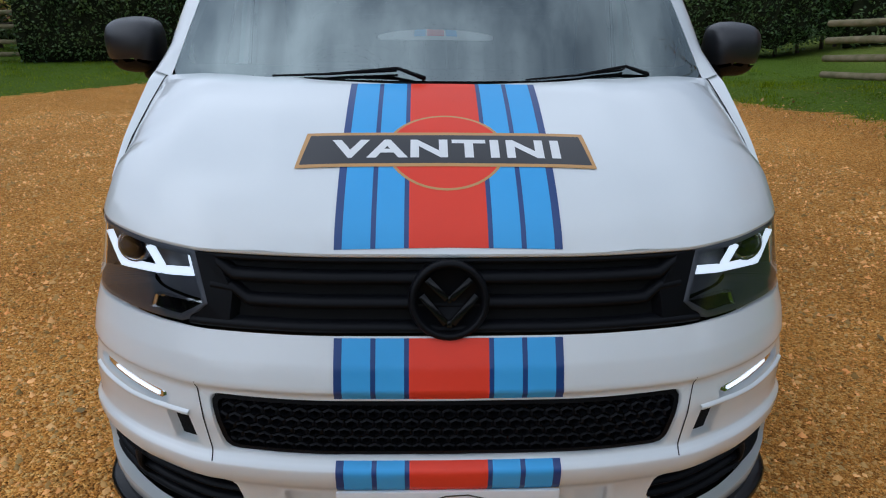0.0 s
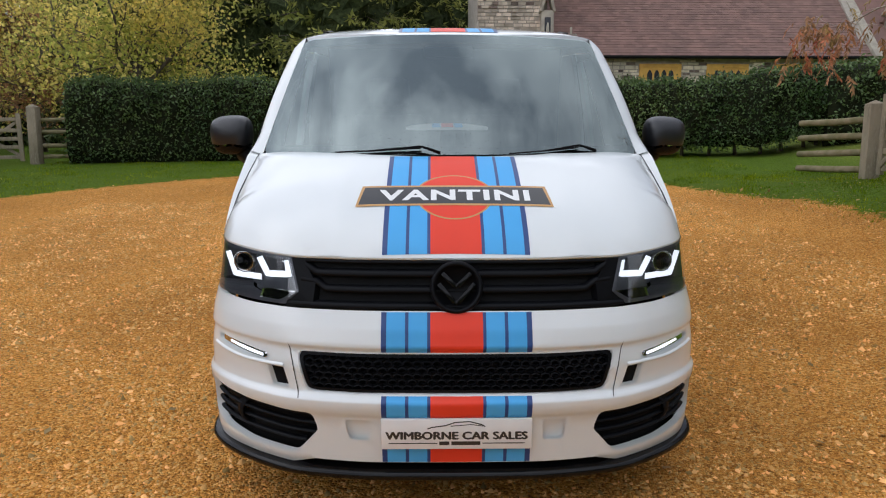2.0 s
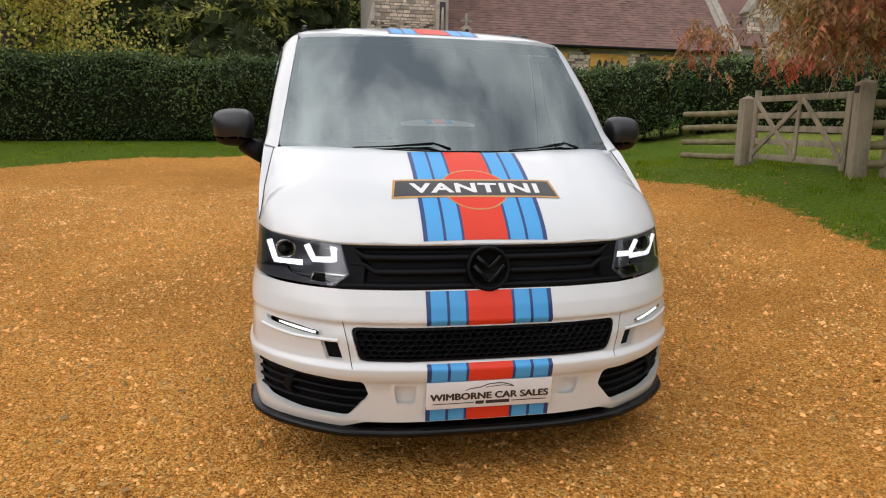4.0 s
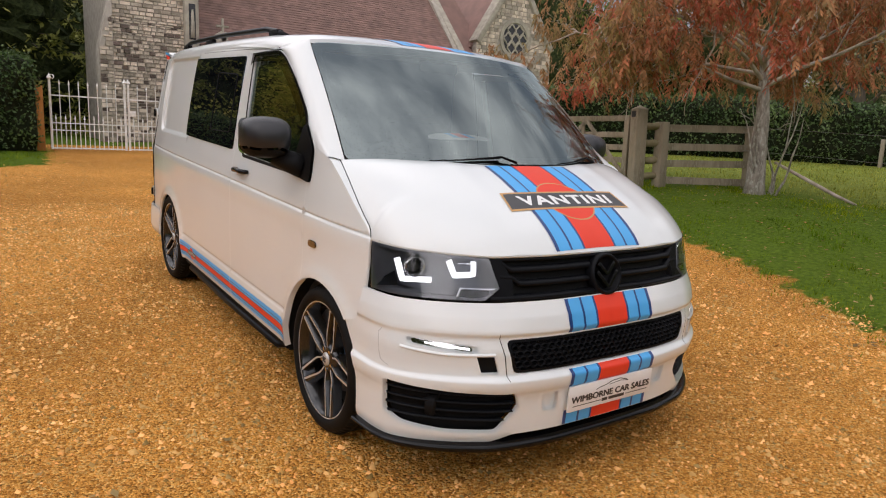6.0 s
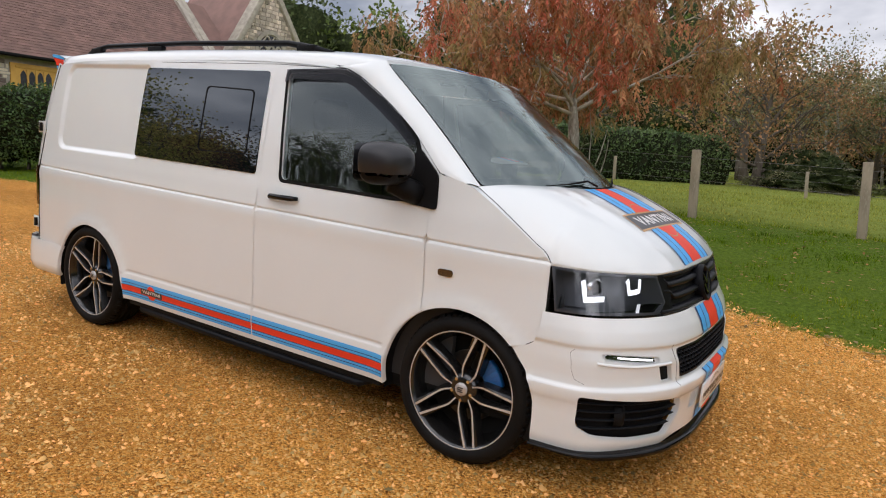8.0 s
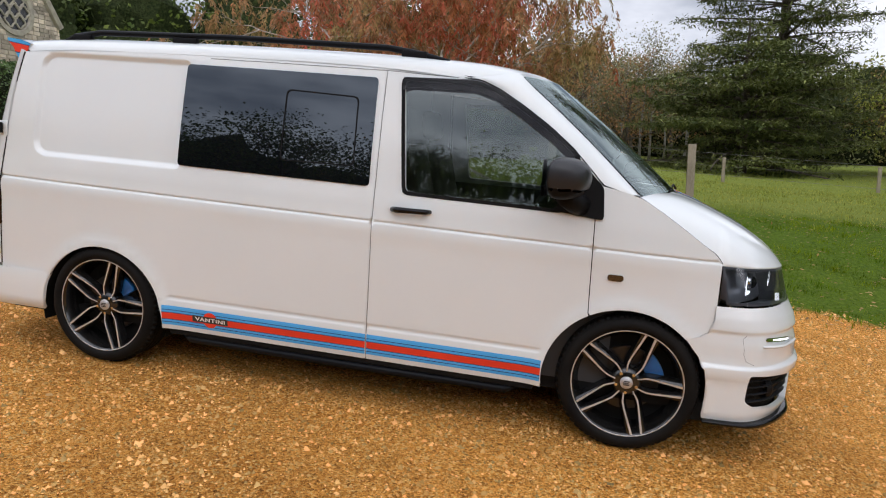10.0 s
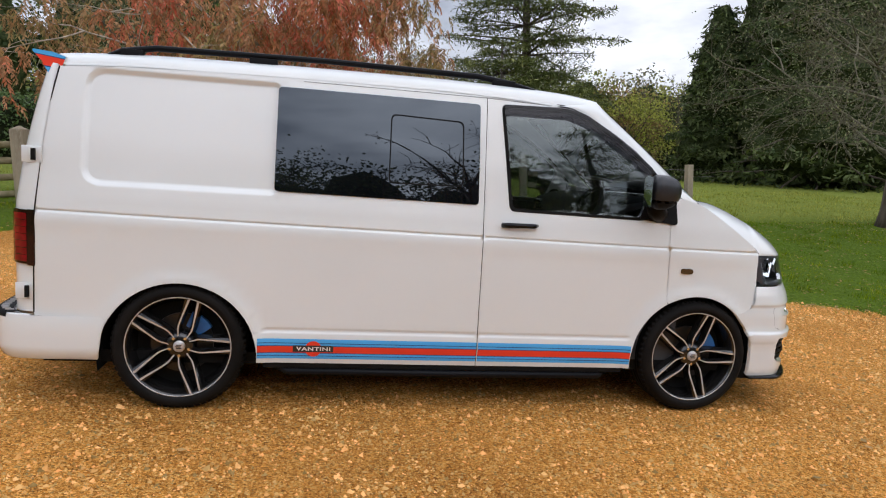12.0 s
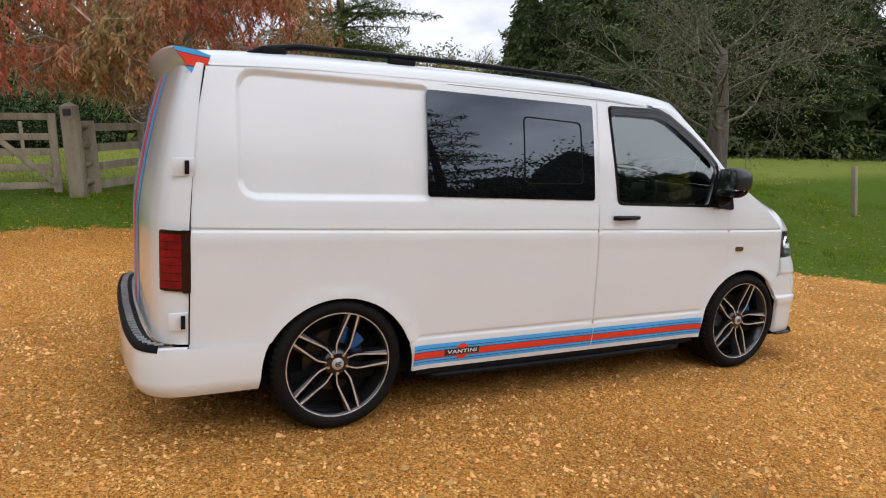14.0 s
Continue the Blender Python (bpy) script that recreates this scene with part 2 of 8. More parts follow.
def part(name, bm, material, parent, label="", smooth=False, bevel=0.0, segments=2):
    """Links a bmesh as one mesh object under a thing or a part."""
    if bevel:
        sharp = [e for e in bm.edges if len(e.link_faces) == 2 and e.calc_face_angle(0) > 0.5]
        bmesh.ops.bevel(bm, geom=sharp, offset=bevel, segments=segments, affect="EDGES", profile=0.5, clamp_overlap=True)
    bmesh.ops.recalc_face_normals(bm, faces=bm.faces)
    me = bpy.data.meshes.new(name)
    bm.to_mesh(me)
    bm.free()
    for m in material if isinstance(material, (list, tuple)) else [material]:
        me.materials.append(m)
    me.polygons.foreach_set("use_smooth", np.full(len(me.polygons), bool(smooth or bevel), bool))
    me.update()
    if bevel and not smooth:
        me.set_sharp_from_angle(angle=0.6)
    ob = new(name, me)
    if parent:
        ob.parent = parent
    if label:
        ob["label"] = label
    return ob


def box(bm, x0, x1, y0, y1, z0, z1, m=None):
    r = bmesh.ops.create_cube(bm, size=1.0, matrix=Matrix.Translation(((x0 + x1) / 2, (y0 + y1) / 2, (z0 + z1) / 2)) @ Matrix.Diagonal((abs(x1 - x0), abs(y1 - y0), abs(z1 - z0), 1)))
    if m is not None:
        bmesh.ops.transform(bm, matrix=m, verts=r["verts"])
    return r["verts"]


def tube(bm, points, radii, sides=8, cap=True):
    """A tapered tube along a line of points."""
    pts = [Vector(p) for p in points]
    radii = radii if isinstance(radii, (list, tuple)) else [radii] * len(pts)
    rings, up = [], None
    for i, p in enumerate(pts):
        d = (pts[min(i + 1, len(pts) - 1)] - pts[max(i - 1, 0)]).normalized()
        if up is None:
            up = d.orthogonal().normalized()
        up = (up - d * up.dot(d)).normalized()
        side = d.cross(up)
        rings.append([bm.verts.new(p + (up * math.cos(a) + side * math.sin(a)) * radii[i]) for a in (2 * math.pi * k / sides for k in range(sides))])
    for a, b in zip(rings, rings[1:]):
        for k in range(sides):
            bm.faces.new((a[k], a[(k + 1) % sides], b[(k + 1) % sides], b[k]))
    if cap:
        bm.faces.new(rings[0][::-1]), bm.faces.new(rings[-1])


def lathe(bm, profile, axis_m, segs=48, closed=False, slots=None):
    """Turns a profile of (radius, along) about the local x axis."""
    rings = []
    for r, h in profile:
        rings.append([bm.verts.new(axis_m @ Vector((h, r * math.cos(2 * math.pi * k / segs), r * math.sin(2 * math.pi * k / segs)))) for k in range(segs)])
    pairs = list(zip(rings, rings[1:])) + ([(rings[-1], rings[0])] if closed else [])
    for i, (a, b) in enumerate(pairs):
        for k in range(segs):
            f = bm.faces.new((a[k], b[k], b[(k + 1) % segs], a[(k + 1) % segs]))
            f.smooth = True
            if slots:
                f.material_index = slots[i]


def curve(xs, ys):
    """A smooth curve through points (monotone slopes), as a function."""
    xs, ys = np.asarray(xs, float), np.asarray(ys, float)
    h, d = np.diff(xs), np.diff(ys) / np.diff(xs)
    s = np.r_[d[0], [0 if a * b <= 0 else 2 * a * b / (a + b) for a, b in zip(d, d[1:])], d[-1]]

    def f(x):
        x = np.clip(np.asarray(x, float), xs[0], xs[-1])
        i = np.clip(np.searchsorted(xs, x) - 1, 0, len(h) - 1)
        t = (x - xs[i]) / h[i]
        return ys[i] * (1 + 2 * t) * (1 - t) ** 2 + s[i] * h[i] * t * (1 - t) ** 2 + ys[i + 1] * t**2 * (3 - 2 * t) + s[i + 1] * h[i] * t**2 * (t - 1)

    return f


def inside(p, poly):
    """Which points lie in a polygon."""
    x, y = p[:, 0], p[:, 1]
    res = np.zeros(len(p), bool)
    for (x0, y0), (x1, y1) in zip(poly, np.roll(poly, -1, 0)):
        cross = (y0 > y) != (y1 > y)
        res ^= cross & (x < (x1 - x0) * (y - y0) / (y1 - y0 + 1e-15) + x0)
    return res


def far_from(p, poly):
    best = np.full(len(p), 1e9)
    for a, b in zip(poly, np.roll(poly, -1, 0)):
        ab = b - a
        t = np.clip(((p - a) @ ab) / (ab @ ab + 1e-15), 0, 1)
        best = np.minimum(best, np.hypot(*(p - a - t[:, None] * ab).T))
    return best


def resample(poly, step, closed=True):
    pts = np.asarray(poly, float)
    out = []
    for a, b in zip(pts, np.roll(pts, -1, 0) if closed else pts[1:]):
        n = max(1, int(np.ceil(np.hypot(*(b - a)) / step)))
        out += [a + (b - a) * k / n for k in range(n)]
    if not closed:
        out.append(pts[-1])
    return np.array(out)


def rounded(poly, r, n=5):
    """A polygon with rounded corners."""
    pts, out = np.asarray(poly, float), []
    for p, q, s in zip(np.roll(pts, 1, 0), pts, np.roll(pts, -1, 0)):
        a, b = p - q, s - q
        la, lb = np.hypot(*a), np.hypot(*b)
        k = min(r, 0.45 * la, 0.45 * lb)
        A, B = q + a / la * k, q + b / lb * k
        out += [(1 - t) ** 2 * A + 2 * t * (1 - t) * q + t**2 * B for t in np.linspace(0, 1, n)]
    return np.array(out)


def patch(name, poly, fn, mat, parent, label="", holes=(), step=0.04, depth=0.015, lift=0.0, extra=(), flip=False, creases=()):
    """A curved sheet: a 2D outline (with holes) laid on the surface fn(u, v), its rim folded inwards by depth; creases are lines that its faces keep to."""
    loops = [resample(p, step * 0.6) for p in (poly, *holes)]
    pts, edges = [], []
    for lp in loops:
        k = len(pts)
        pts += [tuple(p) for p in lp]
        edges += [(k + i, k + (i + 1) % len(lp)) for i in range(len(lp))]
    lo, hi = np.min(loops[0], 0), np.max(loops[0], 0)
    gu, gv = np.meshgrid(np.arange(lo[0] + step * 0.37, hi[0], step), np.arange(lo[1] + step * 0.41, hi[1], step))
    grid = np.c_[gu.ravel(), gv.ravel()]
    if len(extra):
        ex = np.asarray(extra, float)
        if len(grid):
            near = np.array([np.min(np.hypot(*(ex - g).T)) for g in grid])
            grid = grid[near > step * 0.45]
        grid = np.r_[grid, ex]
    for line in creases:
        ln = resample(line, step * 0.8, False)
        if len(grid):
            grid = grid[np.array([np.min(np.hypot(*(ln - g).T)) for g in grid]) > step * 0.5]
        ok = inside(ln, loops[0]) & (far_from(ln, loops[0]) > step * 0.2)
        for lp in loops[1:]:
            ok &= ~inside(ln, lp) & (far_from(ln, lp) > step * 0.2)
        k = len(pts)
        where = np.cumsum(ok) - 1
        pts += [tuple(p) for p in ln[ok]]
        edges += [(k + where[i], k + where[i + 1]) for i in range(len(ln) - 1) if ok[i] and ok[i + 1]]
    keep = inside(grid, loops[0]) & (far_from(grid, loops[0]) > step * 0.22) if len(grid) else np.zeros(0, bool)
    for lp in loops[1:]:
        keep &= ~inside(grid, lp) & (far_from(grid, lp) > step * 0.22)
    pts += [tuple(p) for p in grid[keep]]
    res = geo2d.delaunay_2d_cdt([Vector(p) for p in pts], edges, [], 0, 1e-6)
    v2 = np.array([tuple(v) for v in res[0]])
    tri = np.array([f for f in res[2]], int)
    mid = v2[tri].mean(1)
    ok = inside(mid, loops[0])
    for lp in loops[1:]:
        ok &= ~inside(mid, lp)
    tri = tri[ok]
    P = np.array(fn(v2[:, 0], v2[:, 1])).T
    e = 2e-3
    du = np.array(fn(v2[:, 0] + e, v2[:, 1])).T - np.array(fn(v2[:, 0] - e, v2[:, 1])).T
    dv = np.array(fn(v2[:, 0], v2[:, 1] + e)).T - np.array(fn(v2[:, 0], v2[:, 1] - e)).T
    N = np.cross(du, dv)
    N /= np.linalg.norm(N, axis=1)[:, None] + 1e-12
    if flip:
        N = -N
    P = P + lift * N
    fn_ = np.cross(P[tri[:, 1]] - P[tri[:, 0]], P[tri[:, 2]] - P[tri[:, 0]])
    wrong = (fn_ * N[tri[:, 0]]).sum(1) < 0
    tri[wrong] = tri[wrong][:, ::-1]
    faces, verts, norms, flat = [tuple(t) for t in tri], list(P), list(N), []
    if depth:
        count = {}
        for t in tri:
            for a, b in ((t[0], t[1]), (t[1], t[2]), (t[2], t[0])):
                count[(a, b)] = 1
        rim = [(a, b) for a, b in count if (b, a) not in count]
        for a, b in rim:
            k = len(verts)
            verts += [P[a], P[b], P[b] - depth * N[b], P[a] - depth * N[a]]
            norms += [N[a]] * 4
            flat.append(len(faces))
            faces.append((k + 1, k, k + 3, k + 2))
    return put_mesh(name, verts, faces, mat, parent, label, True, norms, None, flat)


def ribbon(name, line, fn, width, mat, parent, label="", lift=0.002, step=0.03, flip=False):
    """A thin strip of even width along a 2D line on a surface."""
    ln = resample(line, step, closed=False)
    d = np.gradient(ln, axis=0)
    d /= np.linalg.norm(d, axis=1)[:, None]
    s = np.c_[-d[:, 1], d[:, 0]] * width / 2
    poly = np.r_[ln + s, (ln - s)[::-1]]
    return patch(name, poly, fn, mat, parent, label, (), max(step, width * 1.5), 0.0, lift, (), flip)


def words(text, height, bold=0.0, wide=1.0, space=1.0):
    """Flat letters: 2D points and faces, centred, of that capital height."""
    cu = bpy.data.curves.new("lettering", "FONT")
    cu.body, cu.align_x, cu.size, cu.offset, cu.space_character, cu.resolution_u = text, "CENTER", 1.0, bold, space, 3
    ob = new("lettering", cu)
    dep = bpy.context.evaluated_depsgraph_get()
    me = bpy.data.meshes.new_from_object(ob.evaluated_get(dep))
    v = np.array([tuple(p.co)[:2] for p in me.vertices])
    f = [tuple(p.vertices) for p in me.polygons]
    bpy.data.objects.remove(ob)
    bpy.data.curves.remove(cu)
    bpy.data.meshes.remove(me)
    lo, hi = v.min(0), v.max(0)
    v = (v - (lo + hi) / 2) * height / (hi[1] - lo[1])
    v[:, 0] *= wide
    return v, f


def lettering(name, text, height, fn, at, mat, parent, label="", lift=0.003, bold=0.02, wide=1.0, space=1.0, flip=False, mirror=False, squash=1.0, stroke=0.0):
    v, f = words(text, height, bold, wide, space)
    rise = np.zeros(len(v))
    if stroke > 0:  # heavier strokes: the same letters laid again a little aside
        n0, shifts = len(v), ((-stroke, 0), (stroke, 0), (0, stroke * 0.6), (0, -stroke * 0.6))
        rise = np.repeat(np.arange(5) * 0.00012, n0)
        f = [tuple(i + k * n0 for i in p) for k in range(5) for p in f]
        v = np.concatenate([v] + [v + np.array(s) for s in shifts])
    if mirror:
        v[:, 0] *= -1
    uv = np.c_[v[:, 0] + at[0], v[:, 1] * squash + at[1]]
    P = np.array(fn(uv[:, 0], uv[:, 1])).T
    e = 2e-3
    n = np.cross(np.array(fn(uv[:, 0] + e, uv[:, 1])).T - P, np.array(fn(uv[:, 0], uv[:, 1] + e)).T - P)
    n /= np.linalg.norm(n, axis=1)[:, None]
    P = P + (-n if flip else n) * (lift + rise)[:, None]
    return put_mesh(name, P, f, mat, parent, label, False)


# ---- the van's surfaces, in its own axes: x across, y back from the nose, z up from the drive ----
prof = curve([0.15, 0.25, 0.32, 0.42, 0.60, 0.80, 0.98, 1.10, 1.20, 1.40, 1.60, 1.76, 1.83, 1.87], [0.925, 0.940, 0.952, 0.956, 0.958, 0.960, 0.957, 0.946, 0.930, 0.903, 0.870, 0.840, 0.822, 0.80])
plan = curve([0.40, 0.55, 0.75, 0.95, 1.20, 3.40, 4.10, 4.45, 4.62, 4.8], [0.930, 0.962, 0.985, 0.997, 1.0, 1.0, 0.992, 0.977, 0.966, 0.95])
F_ARCH, R_ARCH = (0.93, 0.325, 0.397), (3.898, 0.292, 0.406)


def swage(y):
    return 0.998 + 0.012 * (np.asarray(y) - 0.57)


def sdf_box(y, z, y0, y1, z0, z1, r):
    qy = np.abs(y - (y0 + y1) / 2) - (y1 - y0) / 2 + r
    qz = np.abs(z - (z0 + z1) / 2) - (z1 - z0) / 2 + r
    return np.hypot(np.maximum(qy, 0), np.maximum(qz, 0)) + np.minimum(np.maximum(qy, qz), 0) - r


def side_x(y, z):
    y, z = np.asarray(y, float), np.asarray(z, float)
    k = np.where(y < 1.2, np.clip((z - 0.45) / 0.5, 0.35, 1), 1.0)
    x = prof(z) * (1 - (1 - plan(y)) * k)
    x = x - 0.009 * np.exp(-(((z - swage(y)) / 0.0055) ** 2)) + 0.006 * np.exp(-(((z - swage(y) + 0.045) / 0.05) ** 2))
    for cy, cz, r in (F_ARCH, R_ARCH):  # flared arch lips
        d = np.hypot(y - cy, z - cz) - r
        x = x + 0.014 * np.exp(-((d / 0.05) ** 2)) * (z > 0.2)
    d = sdf_box(y, z, 3.30, 4.39, 1.195, 1.775, 0.085)  # pressed panel behind the window
    t = np.clip((0.012 - d) / 0.030, 0, 1)
    x = x - 0.019 * (0.6 * t + 0.4 * t * t * (3 - 2 * t)) * np.clip((y - 3.418) / 0.012, 0, 1)
    d = z - 0.455  # sill crease above the stripes
    return x + 0.006 * np.exp(-(((z - 0.39) / 0.05) ** 2)) * ((y > 1.3) & (y < 3.52)) - 0.006 * np.exp(-((d / 0.010) ** 2)) * ((y > 1.36) & (y < 3.46))


def side(sign):
    return lambda y, z: (sign * side_x(y, z), np.asarray(y, float), np.asarray(z, float))


# nose in plan: outline low on the bumper and high at the bonnet's edge
UK = [0, 0.26, 0.55, 0.70, 0.82, 0.92, 1.02, 1.12, 1.24, 1.36]
low_x, low_y = curve(UK, [0, 0.26, 0.55, 0.69, 0.80, 0.885, 0.938, 0.957, 0.962, 0.962]), curve(UK, [0, 0.004, 0.046, 0.108, 0.182, 0.262, 0.345, 0.445, 0.565, 0.685])
top_x, top_y = curve(UK, [0, 0.26, 0.55, 0.68, 0.785, 0.86, 0.90, 0.922, 0.94, 0.952]), curve(UK, [0.138, 0.142, 0.178, 0.228, 0.300, 0.375, 0.455, 0.535, 0.65, 0.77])
nose_step = lambda z: np.interp(z, [0.15, 0.22, 0.26, 0.33, 0.43, 0.455, 0.490, 0.500, 0.512, 0.520, 0.660, 0.668, 0.680, 0.688, 0.70, 0.735, 0.745, 0.80, 1.0], [0.05, 0.03, 0.010, 0.006, 0.000, -0.014, -0.019, -0.017, 0.003, 0.007, 0.007, 0.004, -0.008, -0.010, -0.010, -0.011, -0.009, 0.004, 0.0])


def ease01(t):
    t = np.clip(t, 0, 1)
    return t * t * (3 - 2 * t)


def nose(u, z):
    u, z = np.asarray(u, float), np.asarray(z, float)
    w = np.clip((z - 0.60) / 0.38, 0, 1.3)
    a, s = np.abs(u), np.sign(u)
    turn = ease01((a - 0.75) / 0.35)  # the steps in the bumper follow it round the corner
    return s * (low_x(a) * (1 - w) + top_x(a) * w - 0.6 * nose_step(z) * turn * (z < 0.8)), low_y(a) * (1 - w) + top_y(a) * w + nose_step(z) * (1 - turn), z


def nose_in(d):
    """The nose's surface set back by d, square to its outline in plan."""
    def fn(u, z):
        x, y, z = nose(u, z)
        x1, y1, _ = nose(np.asarray(u, float) + 0.004, z)
        x0, y0, _ = nose(np.asarray(u, float) - 0.004, z)
        ln = np.hypot(x1 - x0, y1 - y0) + 1e-9
        return x - (y1 - y0) / ln * d, y + (x1 - x0) / ln * d, z
    return fn


bonnet_z = curve([0.10, 0.14, 0.165, 0.20, 0.26, 0.35, 0.50, 0.62, 0.70, 0.76, 0.80], [0.93, 0.968, 1.000, 1.034, 1.080, 1.135, 1.208, 1.256, 1.279, 1.286, 1.288])


LEAD_U = np.linspace(0, 1.115, 60)


def lead_z(u):
    """Height of the bonnet's leading edge over grille and lamps."""
    return np.interp(np.abs(u), [0, 0.56, 0.80, 1.0, 1.115], [0.970, 0.971, 0.980, 0.988, 0.992])


LEAD_X, LEAD_Y, LEAD_Z = nose(LEAD_U, lead_z(LEAD_U))
LEAD_IN = np.interp(LEAD_Z, [0.93, 0.968, 1.000, 1.034], [0.10, 0.14, 0.165, 0.20])
WING_TOP = [(0.535, 0.990), (0.575, 1.036), (0.70, 1.122), (0.82, 1.198), (0.93, 1.262), (1.0, 1.284)]


def bonnet_edge(y):
    """Half-width of the bonnet where it meets the wing."""
    return np.interp(y, [0.45, 0.525, 0.56, 0.70, 0.946, 1.03], [0.930, 0.921, 0.909, 0.900, 0.868, 0.862])


def bonnet(x, y):
    x, y = np.asarray(x, float), np.asarray(y, float)
    a = np.abs(x)
    top = lambda q: bonnet_z(np.clip(y - np.interp(q, LEAD_X, LEAD_Y - LEAD_IN), 0.10, 0.80))
    z = top(a) + 0.0035 * np.exp(-(((a - 0.43) / 0.05) ** 2))
    e = bonnet_edge(y)
    fall = np.maximum(top(e) - np.interp(y, [p[0] for p in WING_TOP], [p[1] for p in WING_TOP]), 0) * ease01((y - 0.41) / 0.22)
    return x, y, z - fall * np.clip((a - 0.62) / (e - 0.62), 0, 1.1) ** 3.0


def screen(x, z):
    x, z = np.asarray(x, float), np.asarray(z, float)
    return x, 0.700 + 1.30 * (z - 1.285) + 0.35 * x**2 - 0.02 * np.sin(np.pi * np.clip((z - 1.285) / 0.59, 0, 1)), z


roof_c = curve([1.40, 1.50, 1.62, 1.80, 2.2, 3.0, 4.0, 4.5, 4.7], [1.824, 1.856, 1.882, 1.905, 1.922, 1.926, 1.917, 1.894, 1.864])
RS = [0, 0.05, 0.10, 0.16, 0.30, 0.60, 0.90]
rx, rz = curve(RS, [0.826, 0.812, 0.785, 0.735, 0.60, 0.30, 0.0]), curve(RS, [-0.130, -0.092, -0.062, -0.042, -0.020, -0.004, 0.0])


def roof(s, y):
    """s runs from 0.9 at one edge through 0 on the centre line to the other edge."""
    s, y = np.asarray(s, float), np.asarray(y, float)
    a = 0.9 - np.abs(s)
    return np.sign(s) * rx(a) * plan(np.maximum(y, 1.2)), y, roof_c(y) + rz(a) * (1 - 0.17 * ease01((y - 1.6) / 1.0))


tail_u = [0, 0.40, 0.70, 0.82, 0.90, 0.97, 1.05]
tail_lx, tail_ly = curve(tail_u, [0, 0.40, 0.70, 0.815, 0.880, 0.914, 0.925]), curve(tail_u, [4.790, 4.782, 4.766, 4.744, 4.708, 4.653, 4.605])
tail_hx, tail_hy = curve(tail_u, [0, 0.38, 0.63, 0.72, 0.772, 0.80, 0.812]), curve(tail_u, [4.62, 4.615, 4.605, 4.595, 4.578, 4.553, 4.524])


def tail(u, z):
    u, z = np.asarray(u, float), np.asarray(z, float)
    w = np.clip((z - 1.05) / 0.78, 0, 1.1)
    w = w * w * 0.45 + w * 0.55
    a, s = np.abs(u), np.sign(u)
    return s * (tail_lx(a) * (1 - w) + tail_hx(a) * w), tail_ly(a) * (1 - w) + tail_hy(a) * w, z


rb_u = [0, 0.40, 0.80, 0.93, 1.03, 1.12, 1.22, 1.55, 1.65]
rb_x, rb_y = curve(rb_u, [0, 0.40, 0.80, 0.90, 0.945, 0.957, 0.960, 0.960, 0.960]), curve(rb_u, [4.885, 4.88, 4.845, 4.79, 4.71, 4.63, 4.55, 4.28, 4.198])


def rear_bumper(u, z):
    u, z = np.asarray(u, float), np.asarray(z, float)
    a, s = np.abs(u), np.sign(u)
    t = np.clip((z - 0.40) / 0.11, 0, 1) ** 2 * 0.010 + np.clip((0.33 - z) / 0.07, 0, 1) ** 2 * 0.03
    return s * (rb_x(a) - t), rb_y(a) - t * np.clip((1.2 - a) * 3, 0, 1), z


def arc(c, a0, a1, n=26, grow=0.0):
    """Points on a wheel arch, angles in degrees from straight back, up."""
    return [(c[0] + (c[2] + grow) * math.cos(radians(a)), c[1] + (c[2] + grow) * math.sin(radians(a))) for a in np.linspace(a0, a1, n)]


def loft(name, rows, mat, parent, label="", smooth=True):
    """A sheet through lines of points of equal length."""
    rows = np.asarray(rows, float)
    n, k = rows.shape[:2]
    faces = [(i * k + j, i * k + j + 1, (i + 1) * k + j + 1, (i + 1) * k + j) for i in range(n - 1) for j in range(k - 1)]
    return put_mesh(name, rows.reshape(-1, 3), faces, mat, parent, label, smooth)


def on(fn, line):
    line = np.asarray(line, float)
    return np.array(fn(line[:, 0], line[:, 1])).T


